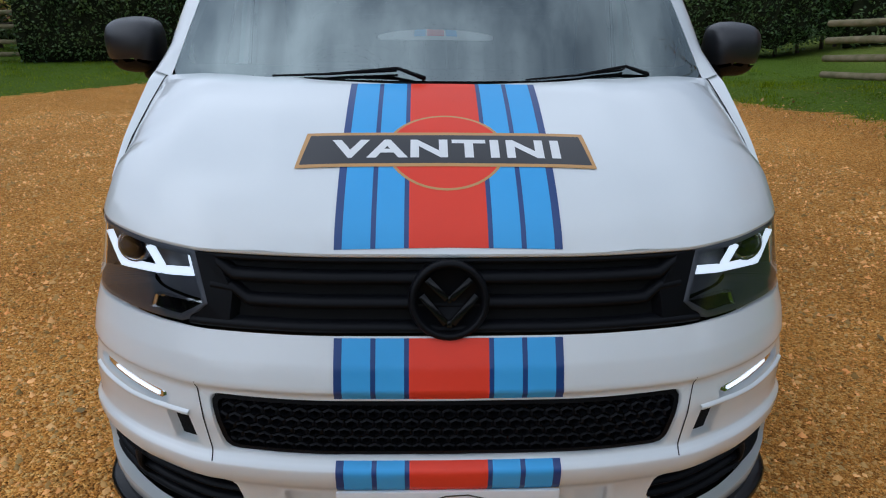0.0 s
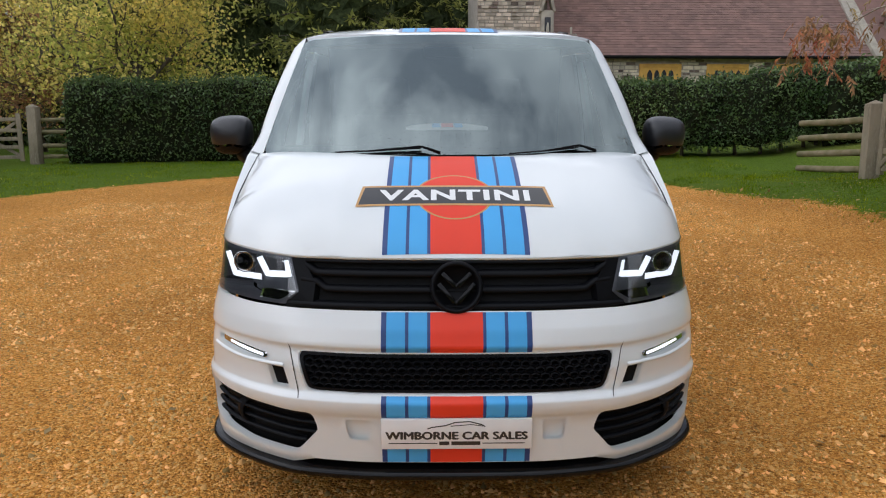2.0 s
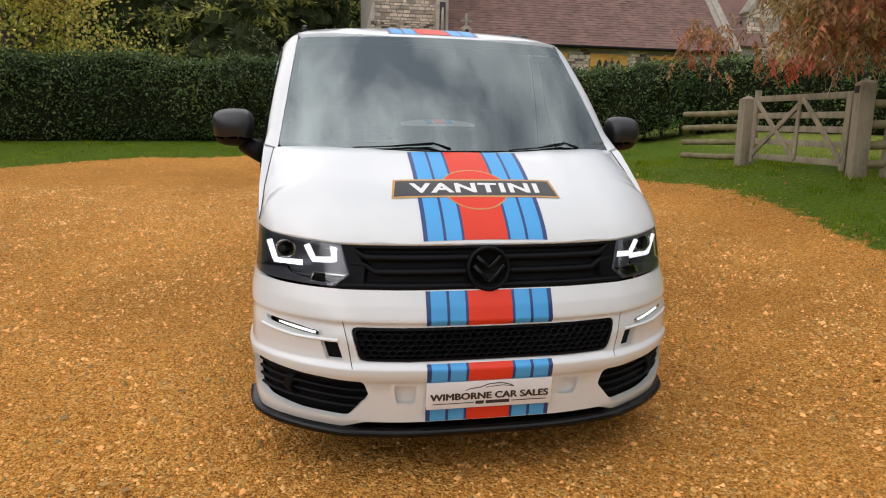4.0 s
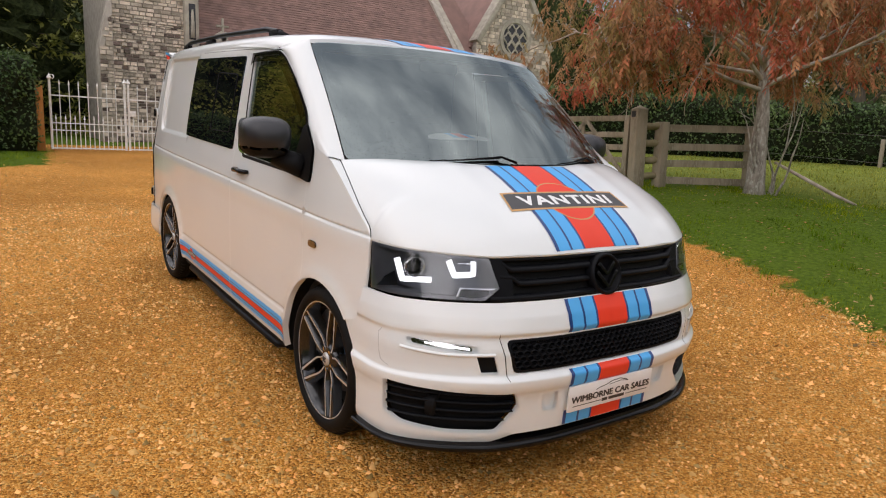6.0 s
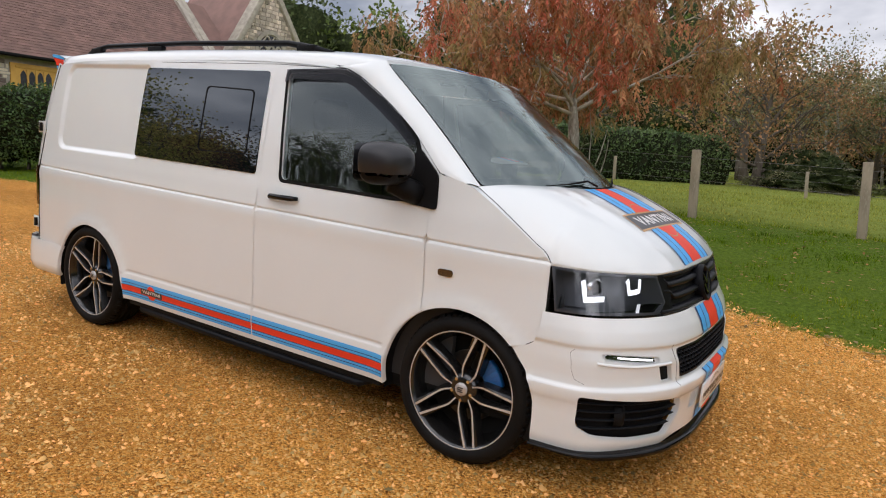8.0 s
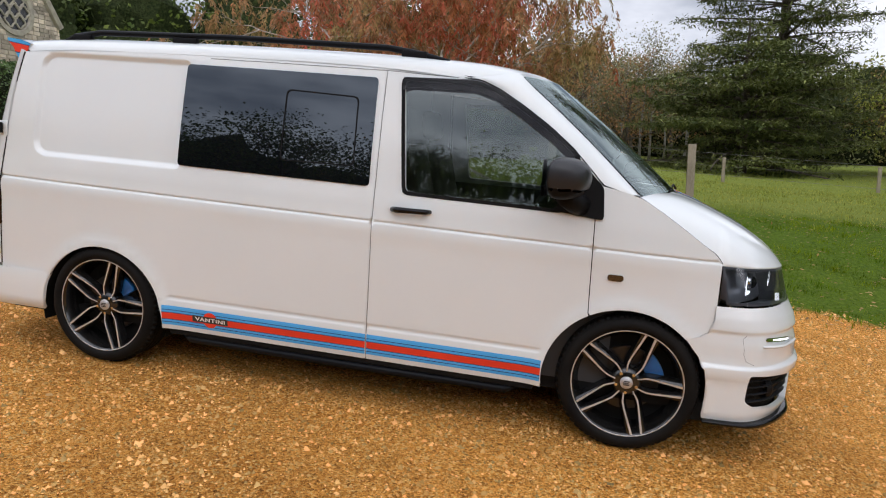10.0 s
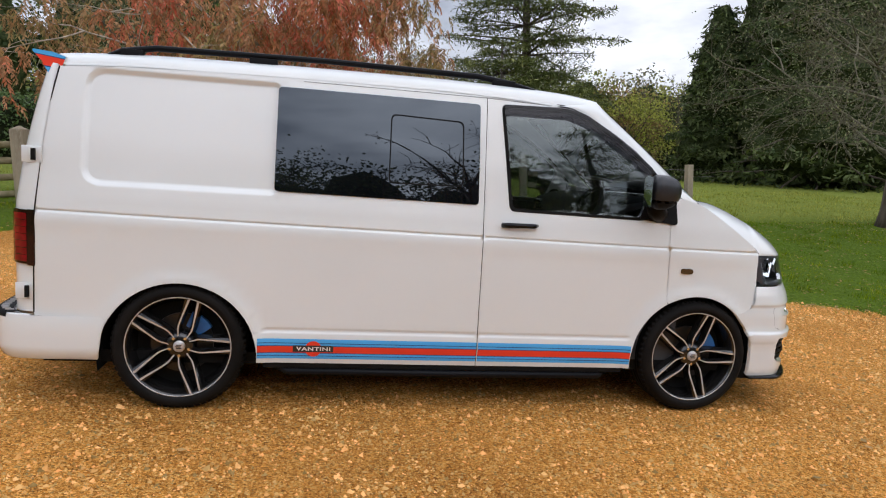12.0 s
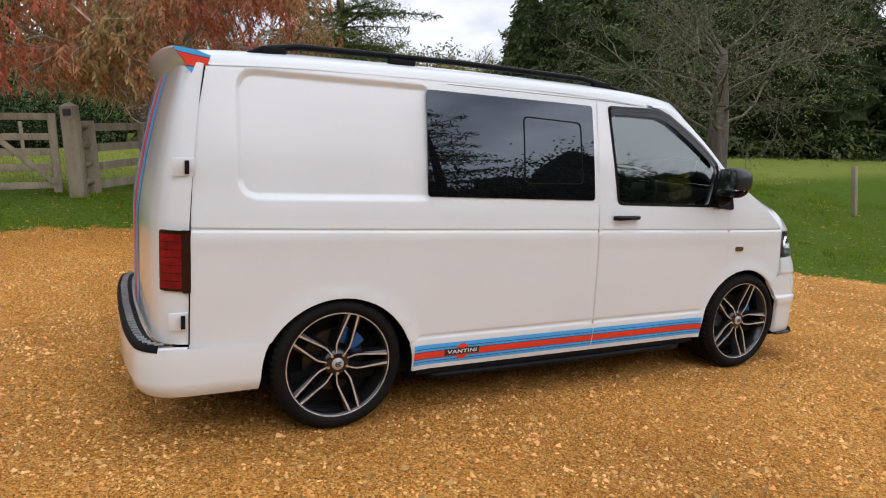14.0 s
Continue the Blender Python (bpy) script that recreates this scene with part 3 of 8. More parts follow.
# ---- outdoor materials ----
def ground_mat():
    """Ochre gravel and rough grass on one sheet; the 'turf' attribute says which."""
    m = bpy.data.materials.new("gravel_and_turf")
    m.use_nodes = True
    n, l = m.node_tree.nodes, m.node_tree.links
    b = n["Principled BSDF"]
    b.inputs["Roughness"].default_value, b.inputs["Specular IOR Level"].default_value = 0.9, 0.08
    co = n.new("ShaderNodeTexCoord")

    def noise(scale, detail=4.0):
        t = n.new("ShaderNodeTexNoise")
        t.inputs["Scale"].default_value, t.inputs["Detail"].default_value = scale, detail
        l.new(co.outputs["Object"], t.inputs["Vector"])
        return t.outputs["Fac"]

    def ramp(src, *stops):
        r = n.new("ShaderNodeValToRGB")
        while len(r.color_ramp.elements) < len(stops):
            r.color_ramp.elements.new(0.5)
        for e, (p, c) in zip(r.color_ramp.elements, stops):
            e.position, e.color = p, (*c, 1)
        l.new(src, r.inputs["Fac"])
        return r.outputs["Color"]

    def blend(f, a, c, mode="MIX"):
        x = n.new("ShaderNodeMix")
        x.data_type, x.blend_type = "RGBA", mode
        if isinstance(f, float):
            x.inputs["Factor"].default_value = f
        else:
            l.new(f, x.inputs["Factor"])
        l.new(a, x.inputs[6]), l.new(c, x.inputs[7])
        return x.outputs[2]

    def cells(scale):
        v = n.new("ShaderNodeTexVoronoi")
        v.inputs["Scale"].default_value = scale
        l.new(co.outputs["Object"], v.inputs["Vector"])
        s = n.new("ShaderNodeSeparateColor")
        l.new(v.outputs["Color"], s.inputs["Color"])
        return v.outputs["Distance"], s.outputs[0]

    d1, c1 = cells(88.0)
    d2, c2 = cells(210.0)
    stones = ramp(c1, (0.0, (0.12, 0.042, 0.008)), (0.22, (0.43, 0.158, 0.022)), (0.52, (0.74, 0.312, 0.054)), (0.82, (0.88, 0.470, 0.118)), (1.0, (0.94, 0.660, 0.260)))
    grit = ramp(c2, (0.0, (0.16, 0.058, 0.010)), (0.45, (0.64, 0.268, 0.047)), (1.0, (0.86, 0.480, 0.145)))
    gravel = blend(noise(14.0), stones, grit)
    gravel = blend(0.6, gravel, ramp(noise(0.55, 6.0), (0.35, (0.80, 0.74, 0.66)), (0.65, (1.26, 1.22, 1.14))), "MULTIPLY")
    turf = blend(noise(0.35, 5.0), ramp(noise(22.0, 8.0), (0.36, (0.045, 0.098, 0.008)), (0.64, (0.150, 0.250, 0.022))), ramp(noise(25.0, 8.0), (0.3, (0.070, 0.122, 0.012)), (0.7, (0.175, 0.230, 0.026))))
    field = blend(noise(0.8, 6.0), ramp(noise(9.0, 8.0), (0.3, (0.16, 0.22, 0.028)), (0.7, (0.30, 0.36, 0.065))), ramp(noise(6.0, 8.0), (0.3, (0.20, 0.24, 0.045)), (0.7, (0.34, 0.37, 0.09))))
    at = n.new("ShaderNodeAttribute")
    at.attribute_name = "turf"
    far = n.new("ShaderNodeAttribute")
    far.attribute_name = "meadow"
    turf = blend(far.outputs["Fac"], turf, field)
    edge = n.new("ShaderNodeMath")
    edge.operation = "ADD"
    wob = n.new("ShaderNodeMapRange")
    wob.inputs["To Min"].default_value, wob.inputs["To Max"].default_value = -0.65, 0.65
    l.new(noise(5.0, 6.0), wob.inputs["Value"])
    l.new(at.outputs["Fac"], edge.inputs[0]), l.new(wob.outputs["Result"], edge.inputs[1])
    cut = n.new("ShaderNodeMapRange")
    cut.inputs["From Min"].default_value, cut.inputs["From Max"].default_value = 0.4, 0.6
    l.new(edge.outputs[0], cut.inputs["Value"])
    l.new(blend(cut.outputs["Result"], gravel, turf), b.inputs["Base Color"])
    bp = n.new("ShaderNodeBump")
    bp.invert = True
    bp.inputs["Strength"].default_value, bp.inputs["Distance"].default_value = 1.0, 0.020
    l.new(d1, bp.inputs["Height"])
    bp2 = n.new("ShaderNodeBump")
    bp2.inputs["Strength"].default_value, bp2.inputs["Distance"].default_value = 0.8, 0.01
    l.new(noise(60.0, 6.0), bp2.inputs["Height"])
    l.new(bp.outputs["Normal"], bp2.inputs["Normal"])
    l.new(bp2.outputs["Normal"], b.inputs["Normal"])
    return m


M_GROUND = ground_mat()
M_PEBBLE = shade("ochre_pebble", (0.62, 0.300, 0.074), 0.8, colour2=(0.78, 0.460, 0.160), scale=3.0, per_piece=0.62, spec=0.25, bump=0.001, bump_scale=200)
M_BLADE = leaf_mat("grass_blade", (0.098, 0.185, 0.004), (0.235, 0.290, 0.008), 0.4, 0.8, 0.03)
M_DARKBLADE = leaf_mat("dark_grass_blade", (0.045, 0.098, 0.003), (0.110, 0.170, 0.005), 0.4, 0.8, 0.03)
M_DRYBLADE = leaf_mat("meadow_blade", (0.25, 0.29, 0.040), (0.37, 0.37, 0.08), 0.55, 0.7, 0.08)
M_FALLEN = leaf_mat("fallen_leaf", (0.300, 0.150, 0.040), (0.400, 0.270, 0.100), 0.1)
M_HEDGELEAF = leaf_mat("hedge_leaf", (0.052, 0.100, 0.027), (0.120, 0.180, 0.055), 0.18, 0.45, 0.35)
# dark mottled colour painted as the shade deep in tree crowns
M_CROWNSHADE = shade("crown_inner_shade", (0.020, 0.030, 0.011), 0.95, colour2=(0.060, 0.075, 0.027), scale=7, bump=0.08, bump_scale=14, spec=0.1, spots=(0.012, 0.018, 0.008))
# near-black colour stands in for the shade between a hedge's leaves
M_HEDGESHADE = shade("hedge_inner_shade", (0.010, 0.014, 0.006), 0.95, colour2=(0.02, 0.022, 0.010), scale=6, bump=0.02, bump_scale=14, spec=0.1)
M_REDLEAF = leaf_mat("autumn_leaf", (0.46, 0.175, 0.080), (0.44, 0.225, 0.095), 0.32)
M_REDLEAF2 = leaf_mat("brown_leaf", (0.39, 0.200, 0.095), (0.32, 0.200, 0.085), 0.32)
M_YELLOWLEAF = leaf_mat("yellowing_leaf", (0.85, 0.69, 0.20), (0.66, 0.60, 0.15), 0.5)
M_LIMELEAF = leaf_mat("yellow_green_leaf", (0.50, 0.50, 0.11), (0.33, 0.37, 0.07), 0.5)
M_YEWLEAF = leaf_mat("olive_green_spray", (0.19, 0.22, 0.045), (0.36, 0.36, 0.09), 0.35)
M_SHRUBLEAF = leaf_mat("grey_green_leaf", (0.13, 0.16, 0.075), (0.21, 0.23, 0.11), 0.3)
M_GOLDLEAF = leaf_mat("golden_leaf", (0.38, 0.255, 0.10), (0.27, 0.22, 0.08), 0.35)
M_SCARLETLEAF = leaf_mat("scarlet_leaf", (0.47, 0.120, 0.065), (0.44, 0.155, 0.075), 0.32)
M_WOODLEAF = leaf_mat("mixed_wood_leaf", (0.10, 0.12, 0.04), (0.20, 0.18, 0.07), 0.25)
M_BIRCHLEAF = leaf_mat("pale_birch_leaf", (0.33, 0.33, 0.17), (0.26, 0.24, 0.11), 0.4)
M_GREENLEAF = leaf_mat("green_leaf", (0.085, 0.135, 0.024), (0.16, 0.20, 0.04), 0.25)
M_OLIVELEAF = leaf_mat("olive_leaf", (0.12, 0.125, 0.055), (0.20, 0.19, 0.095), 0.2)
M_CEDARLEAF = leaf_mat("cedar_needles", (0.085, 0.112, 0.034), (0.20, 0.220, 0.066), 0.25)
M_FIRLEAF = leaf_mat("fir_needles", (0.040, 0.066, 0.020), (0.11, 0.14, 0.045), 0.15)
M_BARK = shade("grey_bark", (0.38, 0.34, 0.29), 0.9, colour2=(0.19, 0.165, 0.135), scale=14, bump=0.012, bump_scale=30, spec=0.2, stretch=(1, 1, 0.4), spots=(0.50, 0.49, 0.42))
M_DARKBARK = shade("brown_bark", (0.15, 0.125, 0.10), 0.9, colour2=(0.085, 0.07, 0.055), scale=9, bump=0.02, bump_scale=22, spec=0.2, stretch=(1, 1, 0.3))
M_BIRCHBARK = shade("pale_bark", (0.42, 0.40, 0.36), 0.8, colour2=(0.22, 0.20, 0.17), scale=8, bump=0.004, bump_scale=30, spec=0.2)
M_TWIG = shade("lichened_twig", (0.17, 0.155, 0.10), 0.9, colour2=(0.085, 0.075, 0.055), scale=12, spec=0.2)
M_PALETWIG = shade("pale_lichened_twig", (0.48, 0.42, 0.34), 0.9, colour2=(0.26, 0.21, 0.165), scale=7, spec=0.2)
M_OAK = shade("weathered_oak", (0.33, 0.275, 0.195), 0.85, colour2=(0.21, 0.18, 0.125), scale=6, bump=0.003, bump_scale=50, spec=0.2, stretch=(1, 1, 0.25), spots=(0.33, 0.29, 0.22))
M_ROUNDRAIL = shade("mossy_rail", (0.27, 0.225, 0.14), 0.9, colour2=(0.18, 0.16, 0.08), scale=7, bump=0.003, bump_scale=40, spec=0.2)
M_ORANGEWOOD = shade("orange_timber", (0.52, 0.22, 0.055), 0.75, colour2=(0.40, 0.16, 0.04), scale=5, bump=0.002, bump_scale=40, spec=0.3, stretch=(1, 1, 0.3))
M_WHITEIRON = shade("white_painted_iron", (0.78, 0.77, 0.74), 0.45, colour2=(0.66, 0.64, 0.60), scale=12, spec=0.5)
M_STONE = shade("rubble_stone", (0.62, 0.535, 0.43), 0.9, colour2=(0.43, 0.365, 0.29), scale=3, bump=0.01, bump_scale=26, per_piece=0.42, spec=0.2)
M_CREAMSTONE = shade("cream_rubble_stone", (0.70, 0.63, 0.49), 0.85, colour2=(0.56, 0.49, 0.37), scale=4, bump=0.008, bump_scale=26, per_piece=0.25, spec=0.2)
M_DARKSTONE = shade("dark_heathstone", (0.13, 0.10, 0.085), 0.85, colour2=(0.20, 0.155, 0.125), scale=5, bump=0.008, bump_scale=26, per_piece=0.35, spec=0.2)
M_MORTAR = shade("lime_mortar", (0.42, 0.38, 0.32), 0.95, colour2=(0.33, 0.295, 0.25), scale=5, bump=0.006, bump_scale=40, spec=0.15)
M_DRESSED = shade("dressed_limestone", (0.44, 0.40, 0.32), 0.85, colour2=(0.32, 0.29, 0.24), scale=4, bump=0.004, bump_scale=50, spec=0.2)
M_OCHRESTONE = shade("ochre_window_stone", (0.66, 0.39, 0.09), 0.85, colour2=(0.55, 0.32, 0.08), scale=4, bump=0.003, bump_scale=50, spec=0.2)
M_TILE = shade("clay_roof_tile", (0.245, 0.150, 0.125), 0.85, colour2=(0.195, 0.125, 0.105), scale=1.6, bump=0.003, bump_scale=60, per_piece=0.14, spec=0.2)
M_LEADED = shade("leaded_glass", (0.014, 0.015, 0.017), 0.25, colour2=(0.03, 0.03, 0.034), scale=14)
M_WIRE = shade("galvanised_wire", (0.30, 0.30, 0.29), 0.5, 0.8, colour2=(0.22, 0.2, 0.19), scale=20)
M_SIGN = shade("dark_sign", (0.02, 0.02, 0.022), 0.5, colour2=(0.03, 0.03, 0.03), scale=9)


# ---- the ground ----
TAN = math.tan(radians(SLOPE))


def ease(t):
    t = np.clip(t, 0, 1)
    return t * t * (3 - 2 * t)


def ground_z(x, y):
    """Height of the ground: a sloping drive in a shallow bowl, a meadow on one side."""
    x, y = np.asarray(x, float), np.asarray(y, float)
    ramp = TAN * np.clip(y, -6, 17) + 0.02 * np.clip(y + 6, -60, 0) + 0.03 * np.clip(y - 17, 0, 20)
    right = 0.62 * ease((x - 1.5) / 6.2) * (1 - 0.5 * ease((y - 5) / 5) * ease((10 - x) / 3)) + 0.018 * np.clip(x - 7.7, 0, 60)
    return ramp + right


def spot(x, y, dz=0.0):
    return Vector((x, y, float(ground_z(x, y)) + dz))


DRIVE = np.array([(-40, -5.6), (-4, -5.2), (-0.6, -4.6), (0.8, -4.05), (1.65, -3.55), (2.2, -3.0), (2.5, -2.1), (2.8, -1.2), (3.1, 0), (3.6, 0.9), (4.15, 2), (4.5, 3.4), (4.72, 4.9), (4.68, 6), (4.4, 7), (4.0, 9.4), (3.4, 12.5), (2.6, 15.8), (2.5, 19), (-0.9, 19), (-0.95, 15.8), (-1.2, 12.9), (-2.9, 11.7), (-4.0, 11.8), (-5.1, 10.8), (-6.2, 9.6), (-7.0, 8.4), (-9, 5.5), (-14, 3.5), (-40, 3)], float)


def drive_depth(x, y):
    """How far a place lies inside the gravel (negative: out on the grass)."""
    p = np.c_[np.ravel(x), np.ravel(y)]
    return np.where(inside(p, DRIVE), 1, -1) * far_from(p, DRIVE)


def build_ground():
    gx = np.r_[-420, -300, -200, -140, -100, -70, -50, -38, -30, -24, -19, -15, -12.5, np.arange(-10.5, 8.6, 0.15), 9, 9.6, 10.4, 11.5, 13, 15, 18, 22, 27, 33, 40, 50, 65, 90, 130, 200, 300, 420]
    gy = np.r_[-420, -300, -200, -140, -100, -70, -50, -38, -30, -24, -19, -15, -12, -10, -8.5, -7.2, np.arange(-6.2, 17.2, 0.15), 17.6, 18.2, 19, 20, 22, 25, 30, 37, 46, 60, 90, 140, 220, 420]
    X, Y = np.meshgrid(gx, gy)
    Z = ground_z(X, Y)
    near = np.exp(-((X / 14) ** 2) - ((Y / 16) ** 2))
    depth = drive_depth(X, Y).reshape(X.shape)
    rng = np.random.default_rng(3)
    Z = Z + (rng.normal(0, 0.004, X.shape) + np.where(depth < -0.15, 0.02, 0.0)) * np.where((np.abs(X) < 1.6) & (Y > -0.2) & (Y < 5.2), 0, near)
    nx, ny = len(gx), len(gy)
    idx = np.arange(nx * ny).reshape(ny, nx)
    F = np.stack([idx[:-1, :-1], idx[:-1, 1:], idx[1:, 1:], idx[1:, :-1]], -1).reshape(-1, 4)
    ob = put_mesh("ground", np.c_[X.ravel(), Y.ravel(), Z.ravel()], F, M_GROUND)
    turf = np.clip(0.5 - depth / 0.5, 0, 1).ravel()
    ob.data.attributes.new("turf", "FLOAT", "POINT").data.foreach_set("value", turf.astype(np.float32))
    meadow = (ease((X - 7.0) / 3.0)).ravel()
    ob.data.attributes.new("meadow", "FLOAT", "POINT").data.foreach_set("value", meadow.astype(np.float32))
    return tagged(ob, "ochre gravel drive with rough green grass verges", "ground", kind="structure")


build_ground()


def quads(name, verts, mats, slots=None):
    """A mesh of many loose four-cornered leaves from an array (n, 4, 3)."""
    n = len(verts)
    me = bpy.data.meshes.new(name)
    me.vertices.add(4 * n), me.loops.add(4 * n), me.polygons.add(n)
    me.vertices.foreach_set("co", np.asarray(verts, np.float32).ravel())
    me.loops.foreach_set("vertex_index", np.arange(4 * n, dtype=np.int32))
    me.polygons.foreach_set("loop_start", np.arange(0, 4 * n, 4, dtype=np.int32))
    for m in mats if isinstance(mats, (list, tuple)) else [mats]:
        me.materials.append(m)
    if slots is not None:
        me.polygons.foreach_set("material_index", np.asarray(slots, np.int32))
    me.update(calc_edges=True)
    return me


def leaf_cloud(rng, pts, length, width, hang=0.0, flat=0.0):
    """One pointed leaf (a kite) at each point, turned at random; hang: how far it droops, flat: how level it lies."""
    n = len(pts)
    d = rng.normal(size=(n, 3))
    d[:, 2] = d[:, 2] * (1 - flat) - hang
    d /= np.linalg.norm(d, axis=1)[:, None]
    s = np.cross(d, rng.normal(size=(n, 3)) * (1 - flat) + np.array([0, 0, flat * 3]))
    s /= np.linalg.norm(s, axis=1)[:, None] + 1e-9
    L = length * rng.uniform(0.6, 1.3, n)[:, None]
    w = width * rng.uniform(0.6, 1.3, n)[:, None]
    return np.stack([pts, pts + d * L * 0.45 + s * w * 0.5, pts + d * L, pts + d * L * 0.45 - s * w * 0.5], 1)


def frond_cloud(rng, pts, leaflets, length, droop=0.8):
    """Drooping compound leaves: a row of hanging leaflets along each arching rib. Returns leaflets in order, rib by rib."""
    n = len(pts)
    a = rng.uniform(0, 6.2832, n)
    out = np.c_[np.cos(a), np.sin(a), 0 * a]
    across = np.c_[-np.sin(a), np.cos(a), 0 * a]
    L = length * rng.uniform(0.65, 1.25, n)[:, None]
    res = []
    for j in range(leaflets):
        s = (j + 1) / leaflets
        p = pts + out * L * 0.55 * s - np.array([0, 0, 1.0]) * L * droop * s**1.6
        d = across * (0.75 if j % 2 else -0.75) * (1 - 0.6 * s) + out * 0.35 + np.array([0, 0, -0.9]) + rng.normal(size=(n, 3)) * 0.22
        d /= np.linalg.norm(d, axis=1)[:, None]
        w = np.cross(d, out + rng.normal(size=(n, 3)) * 0.3)
        w /= np.linalg.norm(w, axis=1)[:, None] + 1e-9
        ll = L * 0.34 * (1 - 0.35 * abs(s - 0.5))
        res.append(np.stack([p, p + d * ll * 0.4 + w * ll * 0.17, p + d * ll, p + d * ll * 0.4 - w * ll * 0.17], 1))
    return np.stack(res, 1).reshape(-1, 4, 3)


def limb(rng, start, direction, length, bend, steps=6, wander=0.12):
    pts, d = [Vector(start)], Vector(direction).normalized()
    for _ in range(steps):
        d = (d + Vector(rng.normal(size=3) * wander) + Vector((0, 0, bend))).normalized()
        pts.append(pts[-1] + d * length / steps)
    return pts


def branch_tree(name, rng, base, height, radius, reach, first, limbs, bark, leaf, leaf_size, per_tip, label, rise=0.55, bend=0.02, hang=0.3, twig_r=0.006, levels=3, lean=(0, 0), bushy=0.35, droop=0.0, limb_r=0.42, frond=0, twigs=None, clear=0.0, ceiling=99.0, sides=5, flatten=0.0, kids=5, crown_name="crown", wander=0.05):
    """A broad-leaved tree: tapered trunk, limbs, branches and twigs, with leaves round the twigs."""
    root = tagged(new(name), label, "tree")
    root.location = base
    bm, tips = bmesh.new(), []
    trunk = limb(rng, (0, 0, -0.15), (lean[0], lean[1], 1), height * 0.62, 0.05, 7, wander)
    tube(bm, trunk, [radius * 1.5, radius * 1.08, radius, radius * 0.9, radius * 0.78, radius * 0.62, radius * 0.45, radius * 0.3], 10)
    part("trunk", bm, bark, root, smooth=True)
    bm = bmesh.new()
    jobs = []
    for k in range(limbs):
        f = first + (1 - first) * (k + rng.uniform(0, 0.8)) / limbs
        i = min(int(f * (len(trunk) - 1)), len(trunk) - 2)
        p = trunk[i].lerp(trunk[i + 1], f * (len(trunk) - 1) - i)
        a = 2.399 * k + rng.uniform(-0.4, 0.4)
        up = rise * (0.4 + f)
        jobs.append((p, Vector((math.cos(a), math.sin(a), up)), reach * (1.1 - 0.45 * f) * rng.uniform(0.8, 1.15), radius * limb_r * (1.15 - 0.6 * f), 1))
    while jobs:
        p, d, ln, r, lev = jobs.pop()
        line = limb(rng, p, d, ln, bend * (1 if lev == 1 else 0.4) - 0.02 * (lev > 1) * hang, 5, 0.10 + 0.05 * lev)
        tube(bm, line, [max(twig_r * 0.6, r * (1 - 0.15 * j)) for j in range(len(line))], sides if lev < 2 else (4 if lev < 3 else 3), False)
        if lev < levels:
            for j in range(kids):
                q = rng.uniform(0.25, 1.0)
                i = min(int(q * 5), 4)
                s = line[i].lerp(line[i + 1], q * 5 - i)
                dd = (line[i + 1] - line[i]).normalized() + Vector(rng.normal(size=3) * 0.55)
                jobs.append((s, dd, ln * rng.uniform(0.32, 0.55), max(twig_r, r * 0.42), lev + 1))
        else:
            tips += [tuple(line[j]) for j in (2, 3, 4, 5)]
    tagged(part("boughwork", bm, twigs or bark, root, smooth=True), kind="stuff")
    tips = np.array(tips)
    tips = tips[(tips[:, 2] > clear) & (tips[:, 2] < ceiling)]
    if leaf is not None and per_tip > 0:
        n = int(len(tips) * per_tip)
        pts = tips[rng.integers(0, len(tips), n)] + rng.normal(size=(n, 3)) * bushy * np.array([1, 1, 0.8])
        pts[:, 2] -= rng.exponential(1.0, n) * droop
        mats = leaf if isinstance(leaf, (list, tuple)) else [leaf]
        clump = (np.sin(pts[:, 0] * 1.9 + 1.3) + np.sin(pts[:, 1] * 2.3) + np.sin(pts[:, 2] * 2.9) + rng.normal(size=n) * 0.6) > 0.3
        if frond:
            tone = np.clip(np.floor((np.sin(pts[:, 0] * 1.7 + 1.3) + np.sin(pts[:, 1] * 2.1) + rng.normal(size=n) * 0.9 + 2) / 4 * len(mats)), 0, len(mats) - 1).astype(int)
            ob = new(crown_name, quads(crown_name, frond_cloud(rng, pts, frond, leaf_size[0]), mats, np.repeat(tone, frond)))
        else:
            ob = new(crown_name, quads(crown_name, leaf_cloud(rng, pts, leaf_size[0], leaf_size[1], hang, flatten), mats, clump.astype(int) if len(mats) > 1 else None))
        ob.parent = root
    return root


